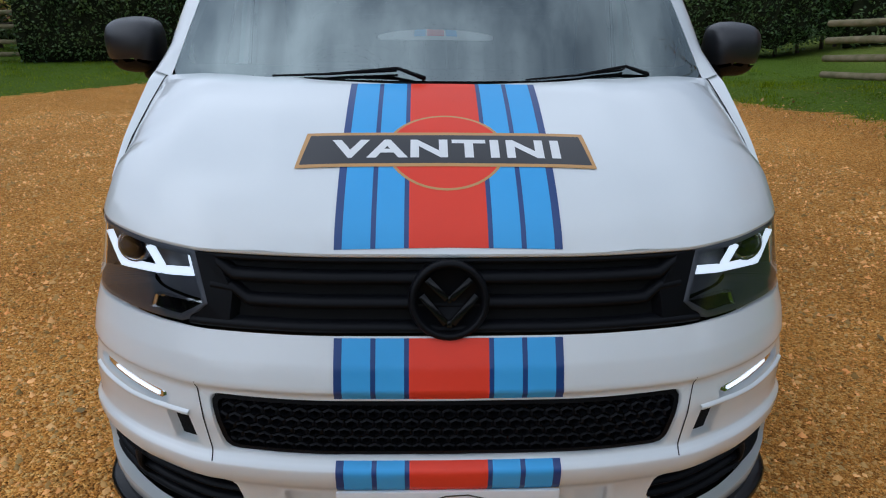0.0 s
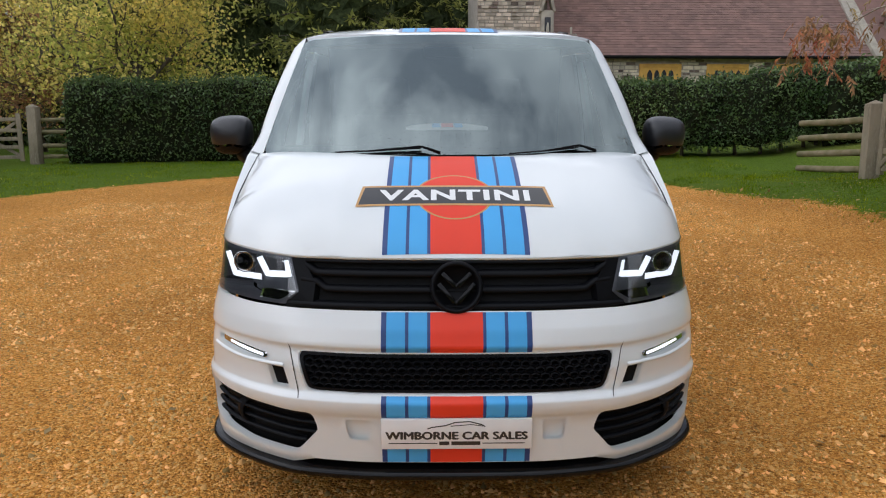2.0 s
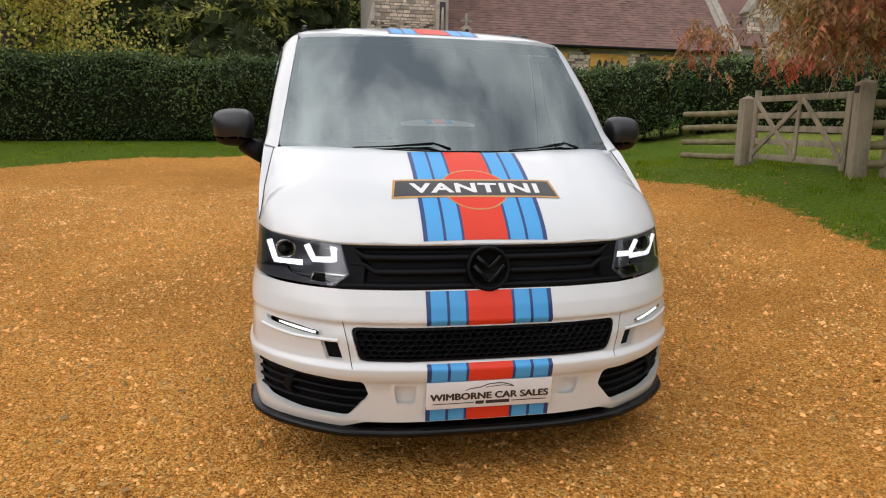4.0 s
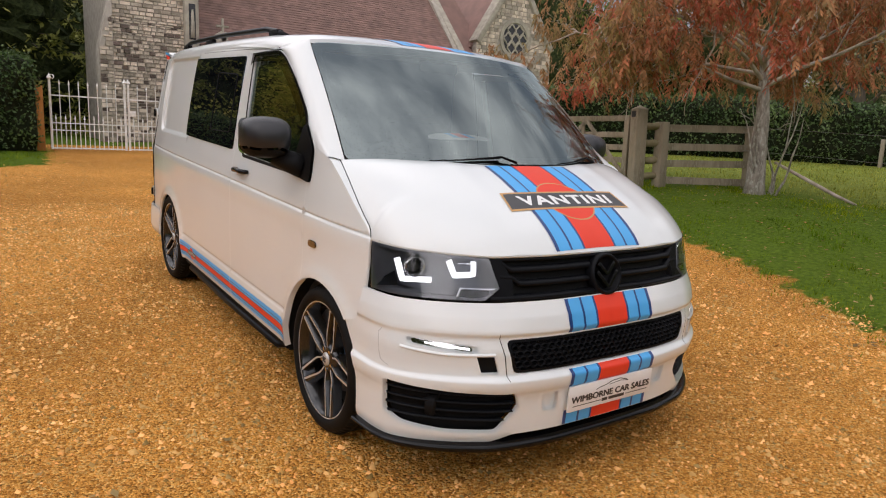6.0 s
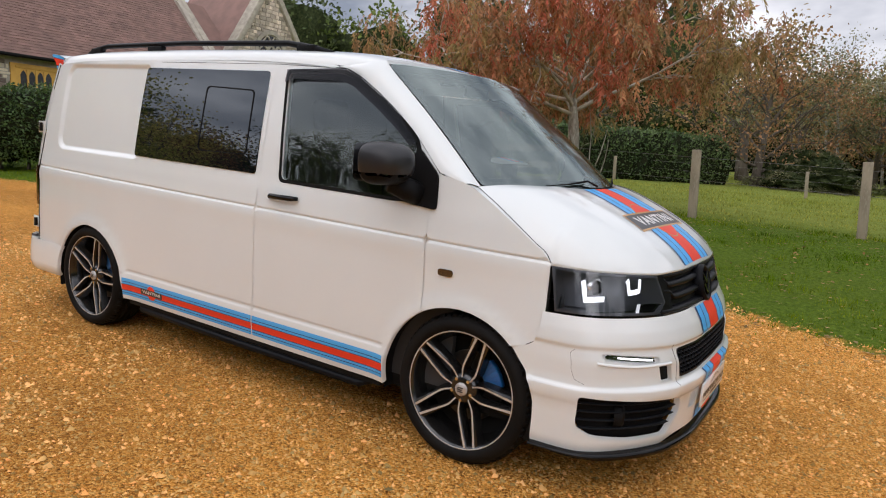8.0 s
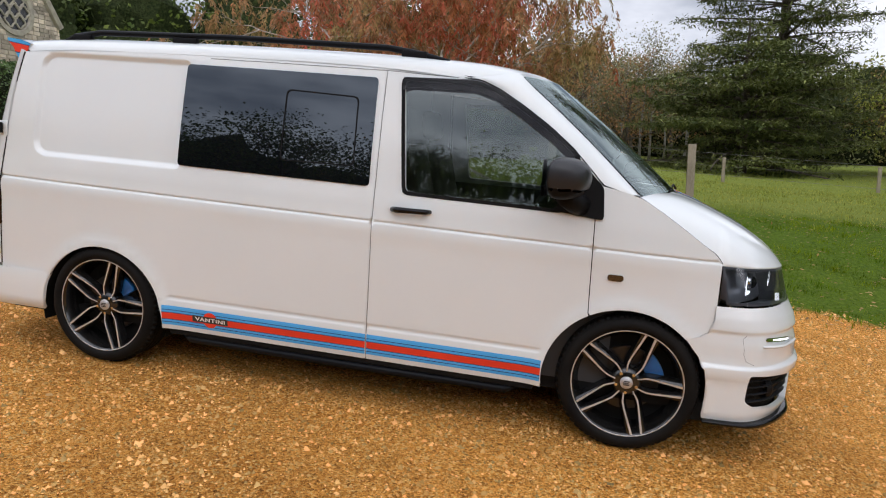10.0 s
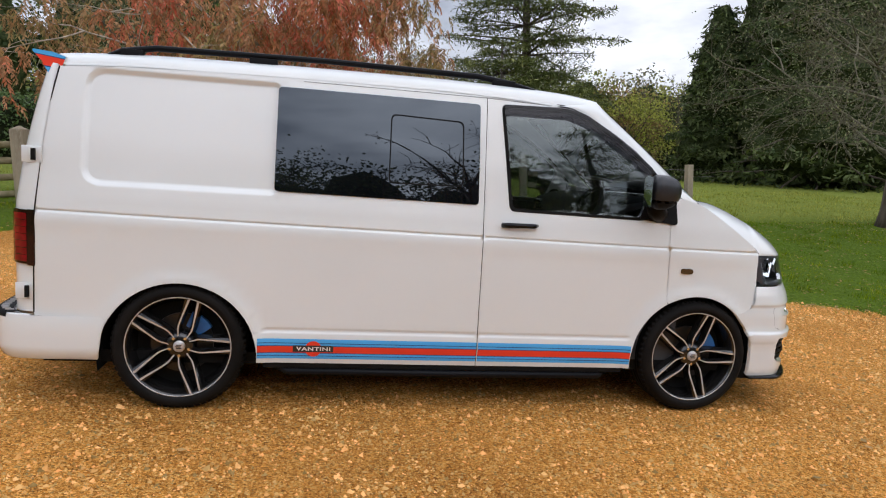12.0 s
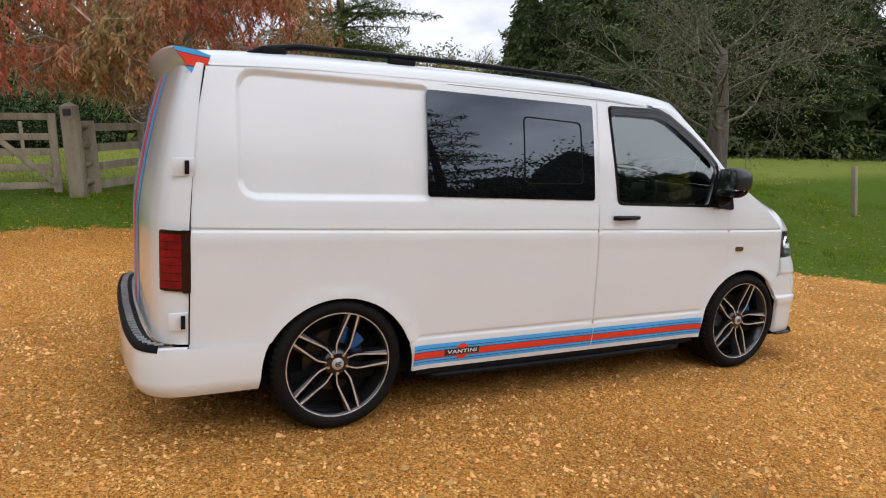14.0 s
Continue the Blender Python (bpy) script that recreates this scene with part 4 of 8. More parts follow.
def conifer(name, rng, base, height, width, leaf, label, tiers=16, layered=False, n=9000, size=0.35, first=0.08, taper=0.85, trunk_r=0.3, spread=0.16):
    """A conifer: a straight trunk, rings of boughs, and on each bough a fan of side sprays set with needles."""
    root = tagged(new(name), label, "tree")
    root.location = base
    bm = bmesh.new()
    tube(bm, [(0, 0, -0.3), (0, 0, height * 0.5), (0.1, 0, height * 0.97)], [trunk_r * 1.2, trunk_r * 0.7, 0.04], 8)
    part("trunk", bm, M_DARKBARK, root, smooth=True)
    bm, P, Wt = bmesh.new(), [], []
    rings = tiers if layered else int(tiers * 1.7)
    for k in range(rings):
        f = first + (1 - first) * (k + rng.uniform(0, 0.35 if layered else 0.6)) / rings
        z = height * f
        ln0 = width * (1 - f) ** taper if not layered else width * (1 - f**2.2) ** 0.7 * rng.uniform(0.75, 1.1)
        m = 8 if not layered else 7
        for j in range(m):
            a = 2 * math.pi * j / m + rng.uniform(-0.5, 0.5)
            ln = ln0 * rng.uniform(0.65, 1.15) + 0.2
            rise = rng.uniform(0.02, 0.20) if layered else rng.uniform(-0.25, 0.15)
            line = limb(rng, (0, 0, z), (math.cos(a), math.sin(a), rise), ln, -0.05 if not layered else -0.035, 5, 0.07)
            tube(bm, line, [max(0.012, 0.05 * ln / 3 * (1 - 0.16 * i)) for i in range(6)], 4, False)
            P.append(np.array([tuple(v) for v in line]))
            Wt.append(ln**1.6)
    tagged(part("boughwork", bm, M_DARKBARK, root, smooth=True), kind="stuff")
    Wt = np.array(Wt) / np.sum(Wt)
    which = rng.choice(len(P), n, p=Wt)
    PP = np.array(P)
    run = PP[:, 5] - PP[:, 0]
    long_ = np.linalg.norm(run, axis=1)
    along = run / long_[:, None]
    across = np.c_[-along[:, 1], along[:, 0], 0 * long_]
    across /= np.linalg.norm(across, axis=1)[:, None]
    sprays = 9
    spray = rng.integers(0, sprays, n)  # each bough carries paired side sprays that shorten to its tip
    s0 = 0.16 + 0.84 * (spray + 0.5) / sprays
    hand = rng.choice([-1.0, 1.0], n)
    q = rng.uniform(0, 1, n) ** 0.8
    reach = long_[which] * (0.36 if layered else 0.30) * np.sin(np.pi * np.clip(0.16 + 0.80 * s0, 0, 1)) * (0.7 + 0.6 * np.mod(which * 0.37 + spray * 0.61, 1.0))
    t = np.clip(s0 + 0.42 * q * reach / long_[which], 0, 1.0) * 5
    i = np.minimum(t.astype(int), 4)
    pts = PP[which, i] + (PP[which, i + 1] - PP[which, i]) * (t - i)[:, None] + across[which] * (hand * q * reach)[:, None]
    pts[:, 2] -= (0.10 if layered else 0.35) * q * reach
    wob = long_[which][:, None] * spread * 0.20
    pts = pts + np.clip(rng.normal(size=(n, 3)), -1.6, 1.6) * wob * np.array([1, 1, 0.45 if layered else 0.9])
    ob = new("crown", quads("crown", leaf_cloud(rng, pts, size, size * (0.26 if layered else 0.32), 0.15 if layered else 0.4, 0.6 if layered else 0.3), leaf))
    ob.parent = root
    if not layered:  # solid core added, coloured dark as the shade inside the crown
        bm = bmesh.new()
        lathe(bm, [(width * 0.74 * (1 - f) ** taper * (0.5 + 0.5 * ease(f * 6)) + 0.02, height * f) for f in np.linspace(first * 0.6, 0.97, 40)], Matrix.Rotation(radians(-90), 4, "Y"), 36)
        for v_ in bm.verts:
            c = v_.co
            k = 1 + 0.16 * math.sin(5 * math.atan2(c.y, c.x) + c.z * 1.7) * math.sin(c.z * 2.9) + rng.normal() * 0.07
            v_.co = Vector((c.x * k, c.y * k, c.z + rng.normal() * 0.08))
        part("crown_shade_core", bm, M_CROWNSHADE, root)
    return root


def hedge(name, rng, line, height, depth, n, label, leaf=0.07, mat=None, rough=0.16, foot=0.0):
    """A clipped hedge: leaves over an uneven added core, its dark colour painted shade."""
    root = tagged(new(name), label, "hedge")
    ln = resample(line, 0.3, False)
    d = np.gradient(ln, axis=0)
    d /= np.linalg.norm(d, axis=1)[:, None]
    nrm = np.c_[-d[:, 1], d[:, 0]]
    prof_ = [(-0.38, foot), (-0.48, foot + 0.12), (-0.52, 0.5), (-0.49, 0.74), (-0.34, 0.93), (0.0, 1.0), (0.34, 0.93), (0.49, 0.74), (0.52, 0.5), (0.48, foot + 0.12), (0.38, foot)]
    gz = ground_z(ln[:, 0], ln[:, 1])
    rows, outs = [], []
    for k, (o, h) in enumerate(prof_):
        w = rng.normal(size=len(ln)) * rough * 0.5
        hh = 1 + 0.035 * np.sin(np.arange(len(ln)) * 0.55) + 0.02 * np.sin(np.arange(len(ln)) * 1.7 + 1) + rng.normal(size=len(ln)) * 0.025
        rows.append(np.c_[ln + nrm * (o * depth + np.sign(o) * w * (h > 0))[:, None], gz + h * height * hh - (0.1 if h == 0 else 0) + (rng.normal(size=len(ln)) * 0.06 if h == foot and foot > 0 else 0)])
    rows = np.array(rows)
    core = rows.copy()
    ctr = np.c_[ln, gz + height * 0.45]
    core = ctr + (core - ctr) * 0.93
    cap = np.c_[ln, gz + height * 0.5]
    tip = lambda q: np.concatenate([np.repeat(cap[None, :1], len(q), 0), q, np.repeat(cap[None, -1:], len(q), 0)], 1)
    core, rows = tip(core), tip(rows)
    loft("hedge_shade_core", core, M_HEDGESHADE, root, smooth=False)
    k = rng.uniform(0, len(prof_) - 1.001, n)
    j = rng.uniform(0, len(ln) + 1 - 0.001, n)
    ki, ji = k.astype(int), j.astype(int)
    kf, jf = (k - ki)[:, None], (j - ji)[:, None]
    p = (rows[ki, ji] * (1 - jf) + rows[ki, ji + 1] * jf) * (1 - kf) + (rows[ki + 1, ji] * (1 - jf) + rows[ki + 1, ji + 1] * jf) * kf
    p = p + rng.normal(size=(n, 3)) * 0.055
    bare = rng.random(n) < np.clip((0.16 - foot - (p[:, 2] - ground_z(p[:, 0], p[:, 1])) / height) * 6, 0, 0.9)
    p = p[~bare]
    ob = new("foliage", quads("foliage", leaf_cloud(rng, p, leaf, leaf * 0.55, 0.1, 0.1), mat or M_HEDGELEAF))
    ob.parent = root
    bm = bmesh.new()
    for q, g in zip(ln[::2], gz[::2]):
        tube(bm, [(q[0], q[1], g - 0.1), (q[0] + rng.normal() * 0.1, q[1] + rng.normal() * 0.1, g + height * 0.6)], [0.045, 0.025], 5, False)
    part("stemwork", bm, M_DARKBARK, root)
    return root


rng = np.random.default_rng(11)
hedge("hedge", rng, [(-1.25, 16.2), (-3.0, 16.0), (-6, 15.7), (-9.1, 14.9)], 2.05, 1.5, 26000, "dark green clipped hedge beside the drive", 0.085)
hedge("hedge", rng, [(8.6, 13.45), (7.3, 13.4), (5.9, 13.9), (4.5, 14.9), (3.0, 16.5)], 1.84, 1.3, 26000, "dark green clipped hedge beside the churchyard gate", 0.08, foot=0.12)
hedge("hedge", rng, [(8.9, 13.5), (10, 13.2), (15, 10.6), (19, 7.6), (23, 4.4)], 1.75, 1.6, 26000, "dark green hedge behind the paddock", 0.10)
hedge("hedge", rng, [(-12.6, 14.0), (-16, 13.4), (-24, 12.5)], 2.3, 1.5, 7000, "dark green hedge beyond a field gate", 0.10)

# the red-leaved tree by the paddock, and the lichened tree in the meadow
branch_tree("autumn_tree", np.random.default_rng(5), spot(7.35, 3.75), 3.7, 0.125, 4.1, 0.70, 15, M_BARK, [M_SCARLETLEAF, M_REDLEAF, M_REDLEAF2, M_REDLEAF2, M_GOLDLEAF], (0.28, 0.05), 3.0, "small tree with drooping red-brown autumn fronds", rise=0.36, bend=0.0, hang=1.0, twig_r=0.006, levels=3, bushy=0.12, droop=0.04, frond=11, kids=6, twigs=M_PALETWIG, clear=1.7, ceiling=3.5)
branch_tree("meadow_tree", np.random.default_rng(8), spot(7.2, -8.2), 5.6, 0.26, 5.0, 0.42, 16, M_DARKBARK, [M_OLIVELEAF, M_SHRUBLEAF], (0.05, 0.030), 1.4, "spreading half-bare tree with lichened twigs", rise=0.42, bend=0.015, hang=0.4, twig_r=0.007, levels=4, bushy=0.2, limb_r=0.19, twigs=M_TWIG, kids=5, wander=0.015)
branch_tree("yellow_maple", np.random.default_rng(21), spot(-9.2, 18.6), 6.4, 0.20, 3.6, 0.12, 17, M_DARKBARK, [M_YELLOWLEAF, M_LIMELEAF], (0.125, 0.09), 7.5, "maple turning yellow behind the hedge", rise=0.7, hang=0.5, bushy=0.42, kids=6, crown_name="crown")
branch_tree("yellow_maple", np.random.default_rng(22), spot(-13.5, 21.0), 6.2, 0.20, 3.2, 0.18, 13, M_DARKBARK, [M_REDLEAF2, M_YELLOWLEAF], (0.125, 0.09), 7.5, "orange-brown maple behind the hedge", rise=0.7, hang=0.5, bushy=0.42, kids=6, crown_name="crown")
for k, (x, y, h, w) in enumerate(((-4.0, 27, 13, 3.4), (-9.5, 29, 14, 3.6), (-0.8, 33, 13, 3.4), (-15, 30, 14, 4), (3.0, 42, 15, 4))):
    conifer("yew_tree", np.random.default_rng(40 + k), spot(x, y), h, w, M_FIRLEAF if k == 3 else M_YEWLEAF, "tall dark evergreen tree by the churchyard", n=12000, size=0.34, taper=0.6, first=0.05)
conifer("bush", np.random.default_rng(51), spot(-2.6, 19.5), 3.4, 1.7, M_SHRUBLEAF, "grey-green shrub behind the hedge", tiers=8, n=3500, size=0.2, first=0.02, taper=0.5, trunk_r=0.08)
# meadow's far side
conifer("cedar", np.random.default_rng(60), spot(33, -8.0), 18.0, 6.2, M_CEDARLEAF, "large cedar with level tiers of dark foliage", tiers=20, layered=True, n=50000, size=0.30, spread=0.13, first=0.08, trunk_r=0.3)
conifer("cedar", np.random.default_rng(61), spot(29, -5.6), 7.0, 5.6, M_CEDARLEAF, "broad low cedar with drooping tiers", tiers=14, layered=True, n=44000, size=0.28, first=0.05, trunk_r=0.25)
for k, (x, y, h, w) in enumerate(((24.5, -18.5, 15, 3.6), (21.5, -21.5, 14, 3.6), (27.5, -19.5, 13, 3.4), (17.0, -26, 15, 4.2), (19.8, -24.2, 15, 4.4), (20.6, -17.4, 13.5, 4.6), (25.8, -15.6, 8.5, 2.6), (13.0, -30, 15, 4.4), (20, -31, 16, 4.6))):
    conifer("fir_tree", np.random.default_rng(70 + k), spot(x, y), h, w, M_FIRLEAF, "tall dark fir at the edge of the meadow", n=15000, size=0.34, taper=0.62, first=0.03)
for k in range(9):
    r = np.random.default_rng(90 + k)
    x, y = 38 + r.uniform(-3, 5), 1.5 - 0.85 * k + r.uniform(-0.5, 0.5)
    branch_tree("birch_tree", r, spot(x, y), r.uniform(9.0, 11.5), 0.065, 1.8, 0.30, 9, M_BIRCHBARK, M_BIRCHLEAF, (0.12, 0.075), 4.6, "slender pale-stemmed birch with thin foliage", rise=1.2, bushy=0.4, kids=3, levels=3, twig_r=0.012, crown_name="crown")
for k in range(6):
    r = np.random.default_rng(120 + k)
    x, y = 58 + r.uniform(-3, 4), -34 - 3.2 * k + r.uniform(-0.5, 0.5) + (4 if k > 3 else 0)
    branch_tree("bare_tree", r, spot(x, y), r.uniform(12, 15), 0.2, 3.2, 0.3, 11, M_TWIG, None, (0.1, 0.1), 0, "tall leafless tree against the sky", rise=1.4, kids=5, levels=3, twig_r=0.02)
for k, (x, y, h) in enumerate(((33.5, 2.6, 7.0), (24.5, 3.2, 6.2), (36.0, -0.6, 6.6))):
    branch_tree("copper_tree", np.random.default_rng(150 + k), spot(x, y), h, 0.16, 3.0, 0.16, 14, M_DARKBARK, [M_REDLEAF2, M_OLIVELEAF], (0.13, 0.08), 5.0, "russet and olive tree behind the paddock", rise=0.8, bushy=0.45, kids=4, crown_name="crown")
for k, (x, y, h) in enumerate(((31.5, -13.4, 6.2), (34.5, -16.4, 5.6))):
    branch_tree("yellow_tree", np.random.default_rng(160 + k), spot(x, y), h, 0.14, 2.3, 0.12, 13, M_DARKBARK, [M_LIMELEAF, M_GOLDLEAF], (0.15, 0.10), 5.0, "olive-yellow tree between the cedar and the firs", rise=0.9, bushy=0.45, kids=4, crown_name="crown")
for k, (x, y, h) in enumerate(((36.0, -17.0, 8.6), (35.0, -18.6, 8.0))):
    branch_tree("bare_tree", np.random.default_rng(165 + k), spot(x, y), h, 0.12, 2.0, 0.25, 12, M_TWIG, None, (0.1, 0.1), 0, "tall leafless tree against the sky", rise=1.4, kids=5, levels=3, twig_r=0.012)
for k, (x, y, h) in enumerate(((46.0, -1.6, 9.0), (47.0, -4.4, 8.5), (45.0, 1.4, 9.0))):
    branch_tree("copper_tree", np.random.default_rng(170 + k), spot(x, y), h, 0.18, 3.0, 0.14, 14, M_DARKBARK, [M_GOLDLEAF, M_REDLEAF2, M_OLIVELEAF], (0.20, 0.13), 5.0, "brown autumn tree behind the birches", rise=0.9, bushy=0.45, kids=4, crown_name="crown")
branch_tree("copper_tree", np.random.default_rng(140), spot(30, 4.5), 9, 0.25, 3.6, 0.2, 12, M_DARKBARK, [M_REDLEAF2, M_GOLDLEAF], (0.20, 0.13), 3.4, "brown-leaved tree behind the paddock", rise=0.7, bushy=0.5, kids=5, crown_name="crown")
branch_tree("copper_tree", np.random.default_rng(141), spot(27, 11.0), 9, 0.25, 3.6, 0.2, 12, M_DARKBARK, [M_OLIVELEAF, M_REDLEAF2], (0.20, 0.13), 3.4, "green and brown tree behind the paddock", rise=0.7, bushy=0.5, kids=5, crown_name="crown")


def woods(name, rng, centres, leaf, size, n, label, heart=0.86, ragged=0.0):
    """A distant wood: many crowns of leaf clumps over added hearts, darkened as inner shade, as one mass."""
    pts, V, F = [], [], []
    for x, y, h, w in centres:
        z0 = float(ground_z(x, y))
        u = rng.normal(size=(n, 3))
        u /= np.linalg.norm(u, axis=1)[:, None]
        lump = 1 + 0.22 * np.sin(u[:, 0] * 5 + x) * np.sin(u[:, 1] * 6 + y) + 0.15 * np.sin(u[:, 2] * 9 + x)
        pts.append(np.c_[x + u[:, 0] * w * lump, y + u[:, 1] * w * lump, z0 + h * 0.52 + u[:, 2] * h * 0.5 * lump] + rng.normal(size=(n, 3)) * max(size * 0.8, ragged))
    P, kind = np.concatenate(pts), np.repeat(np.arange(len(centres)) * 7 % 3 % len(leaf), n)
    up = P[:, 2] > ground_z(P[:, 0], P[:, 1])
    P, kind = P[up], kind[up]
    ob = new(name, quads(name, leaf_cloud(rng, P, size, size * 0.7, 0.1, 0.2), leaf, kind))
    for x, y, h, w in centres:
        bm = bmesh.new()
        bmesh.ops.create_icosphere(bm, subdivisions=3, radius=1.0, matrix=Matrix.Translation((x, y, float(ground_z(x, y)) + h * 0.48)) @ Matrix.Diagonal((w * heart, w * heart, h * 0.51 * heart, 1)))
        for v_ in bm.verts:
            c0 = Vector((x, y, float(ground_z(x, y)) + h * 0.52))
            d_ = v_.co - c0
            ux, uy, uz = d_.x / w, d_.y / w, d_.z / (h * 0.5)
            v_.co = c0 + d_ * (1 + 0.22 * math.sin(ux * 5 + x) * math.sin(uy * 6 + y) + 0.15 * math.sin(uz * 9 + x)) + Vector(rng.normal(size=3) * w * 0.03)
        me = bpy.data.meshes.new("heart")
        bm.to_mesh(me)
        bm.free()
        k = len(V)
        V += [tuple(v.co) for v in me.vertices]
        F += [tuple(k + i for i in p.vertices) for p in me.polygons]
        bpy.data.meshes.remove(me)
    put_mesh("wood_shade_core", V, F, M_CROWNSHADE, ob, smooth=False)
    return tagged(ob, label, "woods", kind="stuff")


hedge("field_boundary", np.random.default_rng(199), [(48, 34), (49, 10), (49, -12), (46, -28), (30, -37), (8, -40), (-14, -38)], 3.2, 3.0, 34000, "low dark scrub along the far edge of the meadow", 0.28, M_WOODLEAF, 0.14)
hedge("field_boundary", np.random.default_rng(197), [(-30, 20), (-24, 31), (-12, 38)], 4.5, 3.0, 14000, "dark scrub behind the churchyard gate", 0.28, M_WOODLEAF, 0.14)
hedge("field_boundary", np.random.default_rng(198), [(-25, -34), (-29, -10), (-29, 12), (-25, 36)], 6.0, 4.0, 24000, "dark scrub on the near side of the drive", 0.28, M_FIRLEAF, 0.14)
r = np.random.default_rng(200)
far_side = [(56 + r.uniform(-4, 4), y + r.uniform(-1, 1), r.uniform(5.0, 7.5), r.uniform(3.4, 4.8)) for y in np.arange(30, -34, -5.0)]
far_side += [(52 - 5.4 * k + r.uniform(-2, 2), -30 - 2.4 * k + r.uniform(-1, 1), r.uniform(5.5, 8), r.uniform(3.2, 4.4)) for k in range(10)]
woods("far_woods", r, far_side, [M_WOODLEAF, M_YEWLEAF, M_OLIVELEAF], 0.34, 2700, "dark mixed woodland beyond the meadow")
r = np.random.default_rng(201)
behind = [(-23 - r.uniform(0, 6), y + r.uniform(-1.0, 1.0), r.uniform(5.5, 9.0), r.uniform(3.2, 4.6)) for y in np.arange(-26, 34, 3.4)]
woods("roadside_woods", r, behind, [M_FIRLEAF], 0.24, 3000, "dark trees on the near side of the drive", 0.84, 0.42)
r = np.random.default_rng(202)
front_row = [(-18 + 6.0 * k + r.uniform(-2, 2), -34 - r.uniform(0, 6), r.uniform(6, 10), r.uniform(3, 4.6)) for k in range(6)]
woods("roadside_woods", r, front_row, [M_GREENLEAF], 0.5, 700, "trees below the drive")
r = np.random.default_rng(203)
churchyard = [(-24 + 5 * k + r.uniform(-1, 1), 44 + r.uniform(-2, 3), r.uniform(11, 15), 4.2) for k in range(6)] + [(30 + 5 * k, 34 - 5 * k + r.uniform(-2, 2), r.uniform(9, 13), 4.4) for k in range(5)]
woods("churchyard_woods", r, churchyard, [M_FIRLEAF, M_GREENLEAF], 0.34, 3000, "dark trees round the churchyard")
branch_tree("bare_oak", np.random.default_rng(210), spot(-17.5, -1.6), 9.0, 0.3, 4.4, 0.25, 14, M_DARKBARK, M_OLIVELEAF, (0.09, 0.05), 0.7, "half-bare oak on the near side of the drive", rise=0.7, bushy=0.15, kids=6, twig_r=0.012, crown_name="crown")
conifer("cedar", np.random.default_rng(211), spot(-19, -6.5), 10, 4.0, M_CEDARLEAF, "cedar on the near side of the drive", tiers=12, layered=True, n=16000, size=0.24, first=0.12)
for k, (x, y, h) in enumerate(((-19.5, 11.5, 8.5), (-18.0, 6.0, 7.0), (-18.5, 16.5, 8.0))):
    branch_tree("dark_oak", np.random.default_rng(212 + k), spot(x, y), h, 0.24, 3.6, 0.2, 15, M_DARKBARK, [M_FIRLEAF, M_GREENLEAF], (0.13, 0.08), 6.0, "leafy dark oak on the near side of the drive", rise=0.75, bushy=0.5, kids=6, crown_name="crown")


# ---- church ----
def wall_box(name, x0, x1, y0, y1, z0, z1, mat, parent, label="", bevel=0.0):
    bm = bmesh.new()
    box(bm, x0, x1, y0, y1, z0, z1)
    return part(name, bm, mat, parent, label, bevel=bevel)


def courses(rng, x0, x1, z0, z1, low=0.07, high=0.17, short=0.11, long=0.46, keep=None):
    """Random rubble in courses: rows of (x, z, width, height)."""
    out, z = [], z0
    while z < z1 - 0.05:
        h = min(rng.uniform(low, high), z1 - z)
        x = x0
        while x < x1 - 0.03:
            w = min(rng.uniform(short, long), x1 - x)
            if keep is None or keep(x + w / 2, z + h / 2):
                out.append((x + w / 2, z + h / 2, w - 0.022, h - 0.020))
            x += w
        z += h
    return out


def stone_mesh(mat):
    bm = bmesh.new()
    box(bm, -0.5, 0.5, -0.5, 0.5, -0.5, 0.5)
    for v in bm.verts:
        if v.co.y < 0:
            v.co.x *= 0.93
            v.co.z *= 0.90
    me = bpy.data.meshes.new("stone")
    bm.to_mesh(me)
    bm.free()
    me.materials.append(mat)
    return me


STONE, STONE_DARK = stone_mesh(M_STONE), stone_mesh(M_DARKSTONE)


def joined_stones(name, rows, y, parent, rng, thick=0.05, mats=None, dark=0.0):
    V, F, slots = [], [], []
    cube = [(-0.5, 0.5, -0.5), (0.5, 0.5, -0.5), (0.5, 0.5, 0.5), (-0.5, 0.5, 0.5), (-0.46, -0.5, -0.45), (0.46, -0.5, -0.45), (0.46, -0.5, 0.45), (-0.46, -0.5, 0.45)]
    fs = [(4, 5, 6, 7), (0, 4, 7, 3), (5, 1, 2, 6), (7, 6, 2, 3), (0, 1, 5, 4)]
    for x, z, w, h in rows:
        k = len(V)
        p = rng.uniform(-0.012, 0.012)
        V += [(x + a * w, y + b * thick + p, z + c * h) for a, b, c in cube]
        F += [tuple(k + i for i in f) for f in fs]
        slots += [int(rng.random() < dark)] * len(fs)
    ob = put_mesh(name, V, F, mats or [M_STONE, M_DARKSTONE], parent, "rough grey and brown rubble stones", False, slots=slots)
    return tagged(ob, kind="stuff")


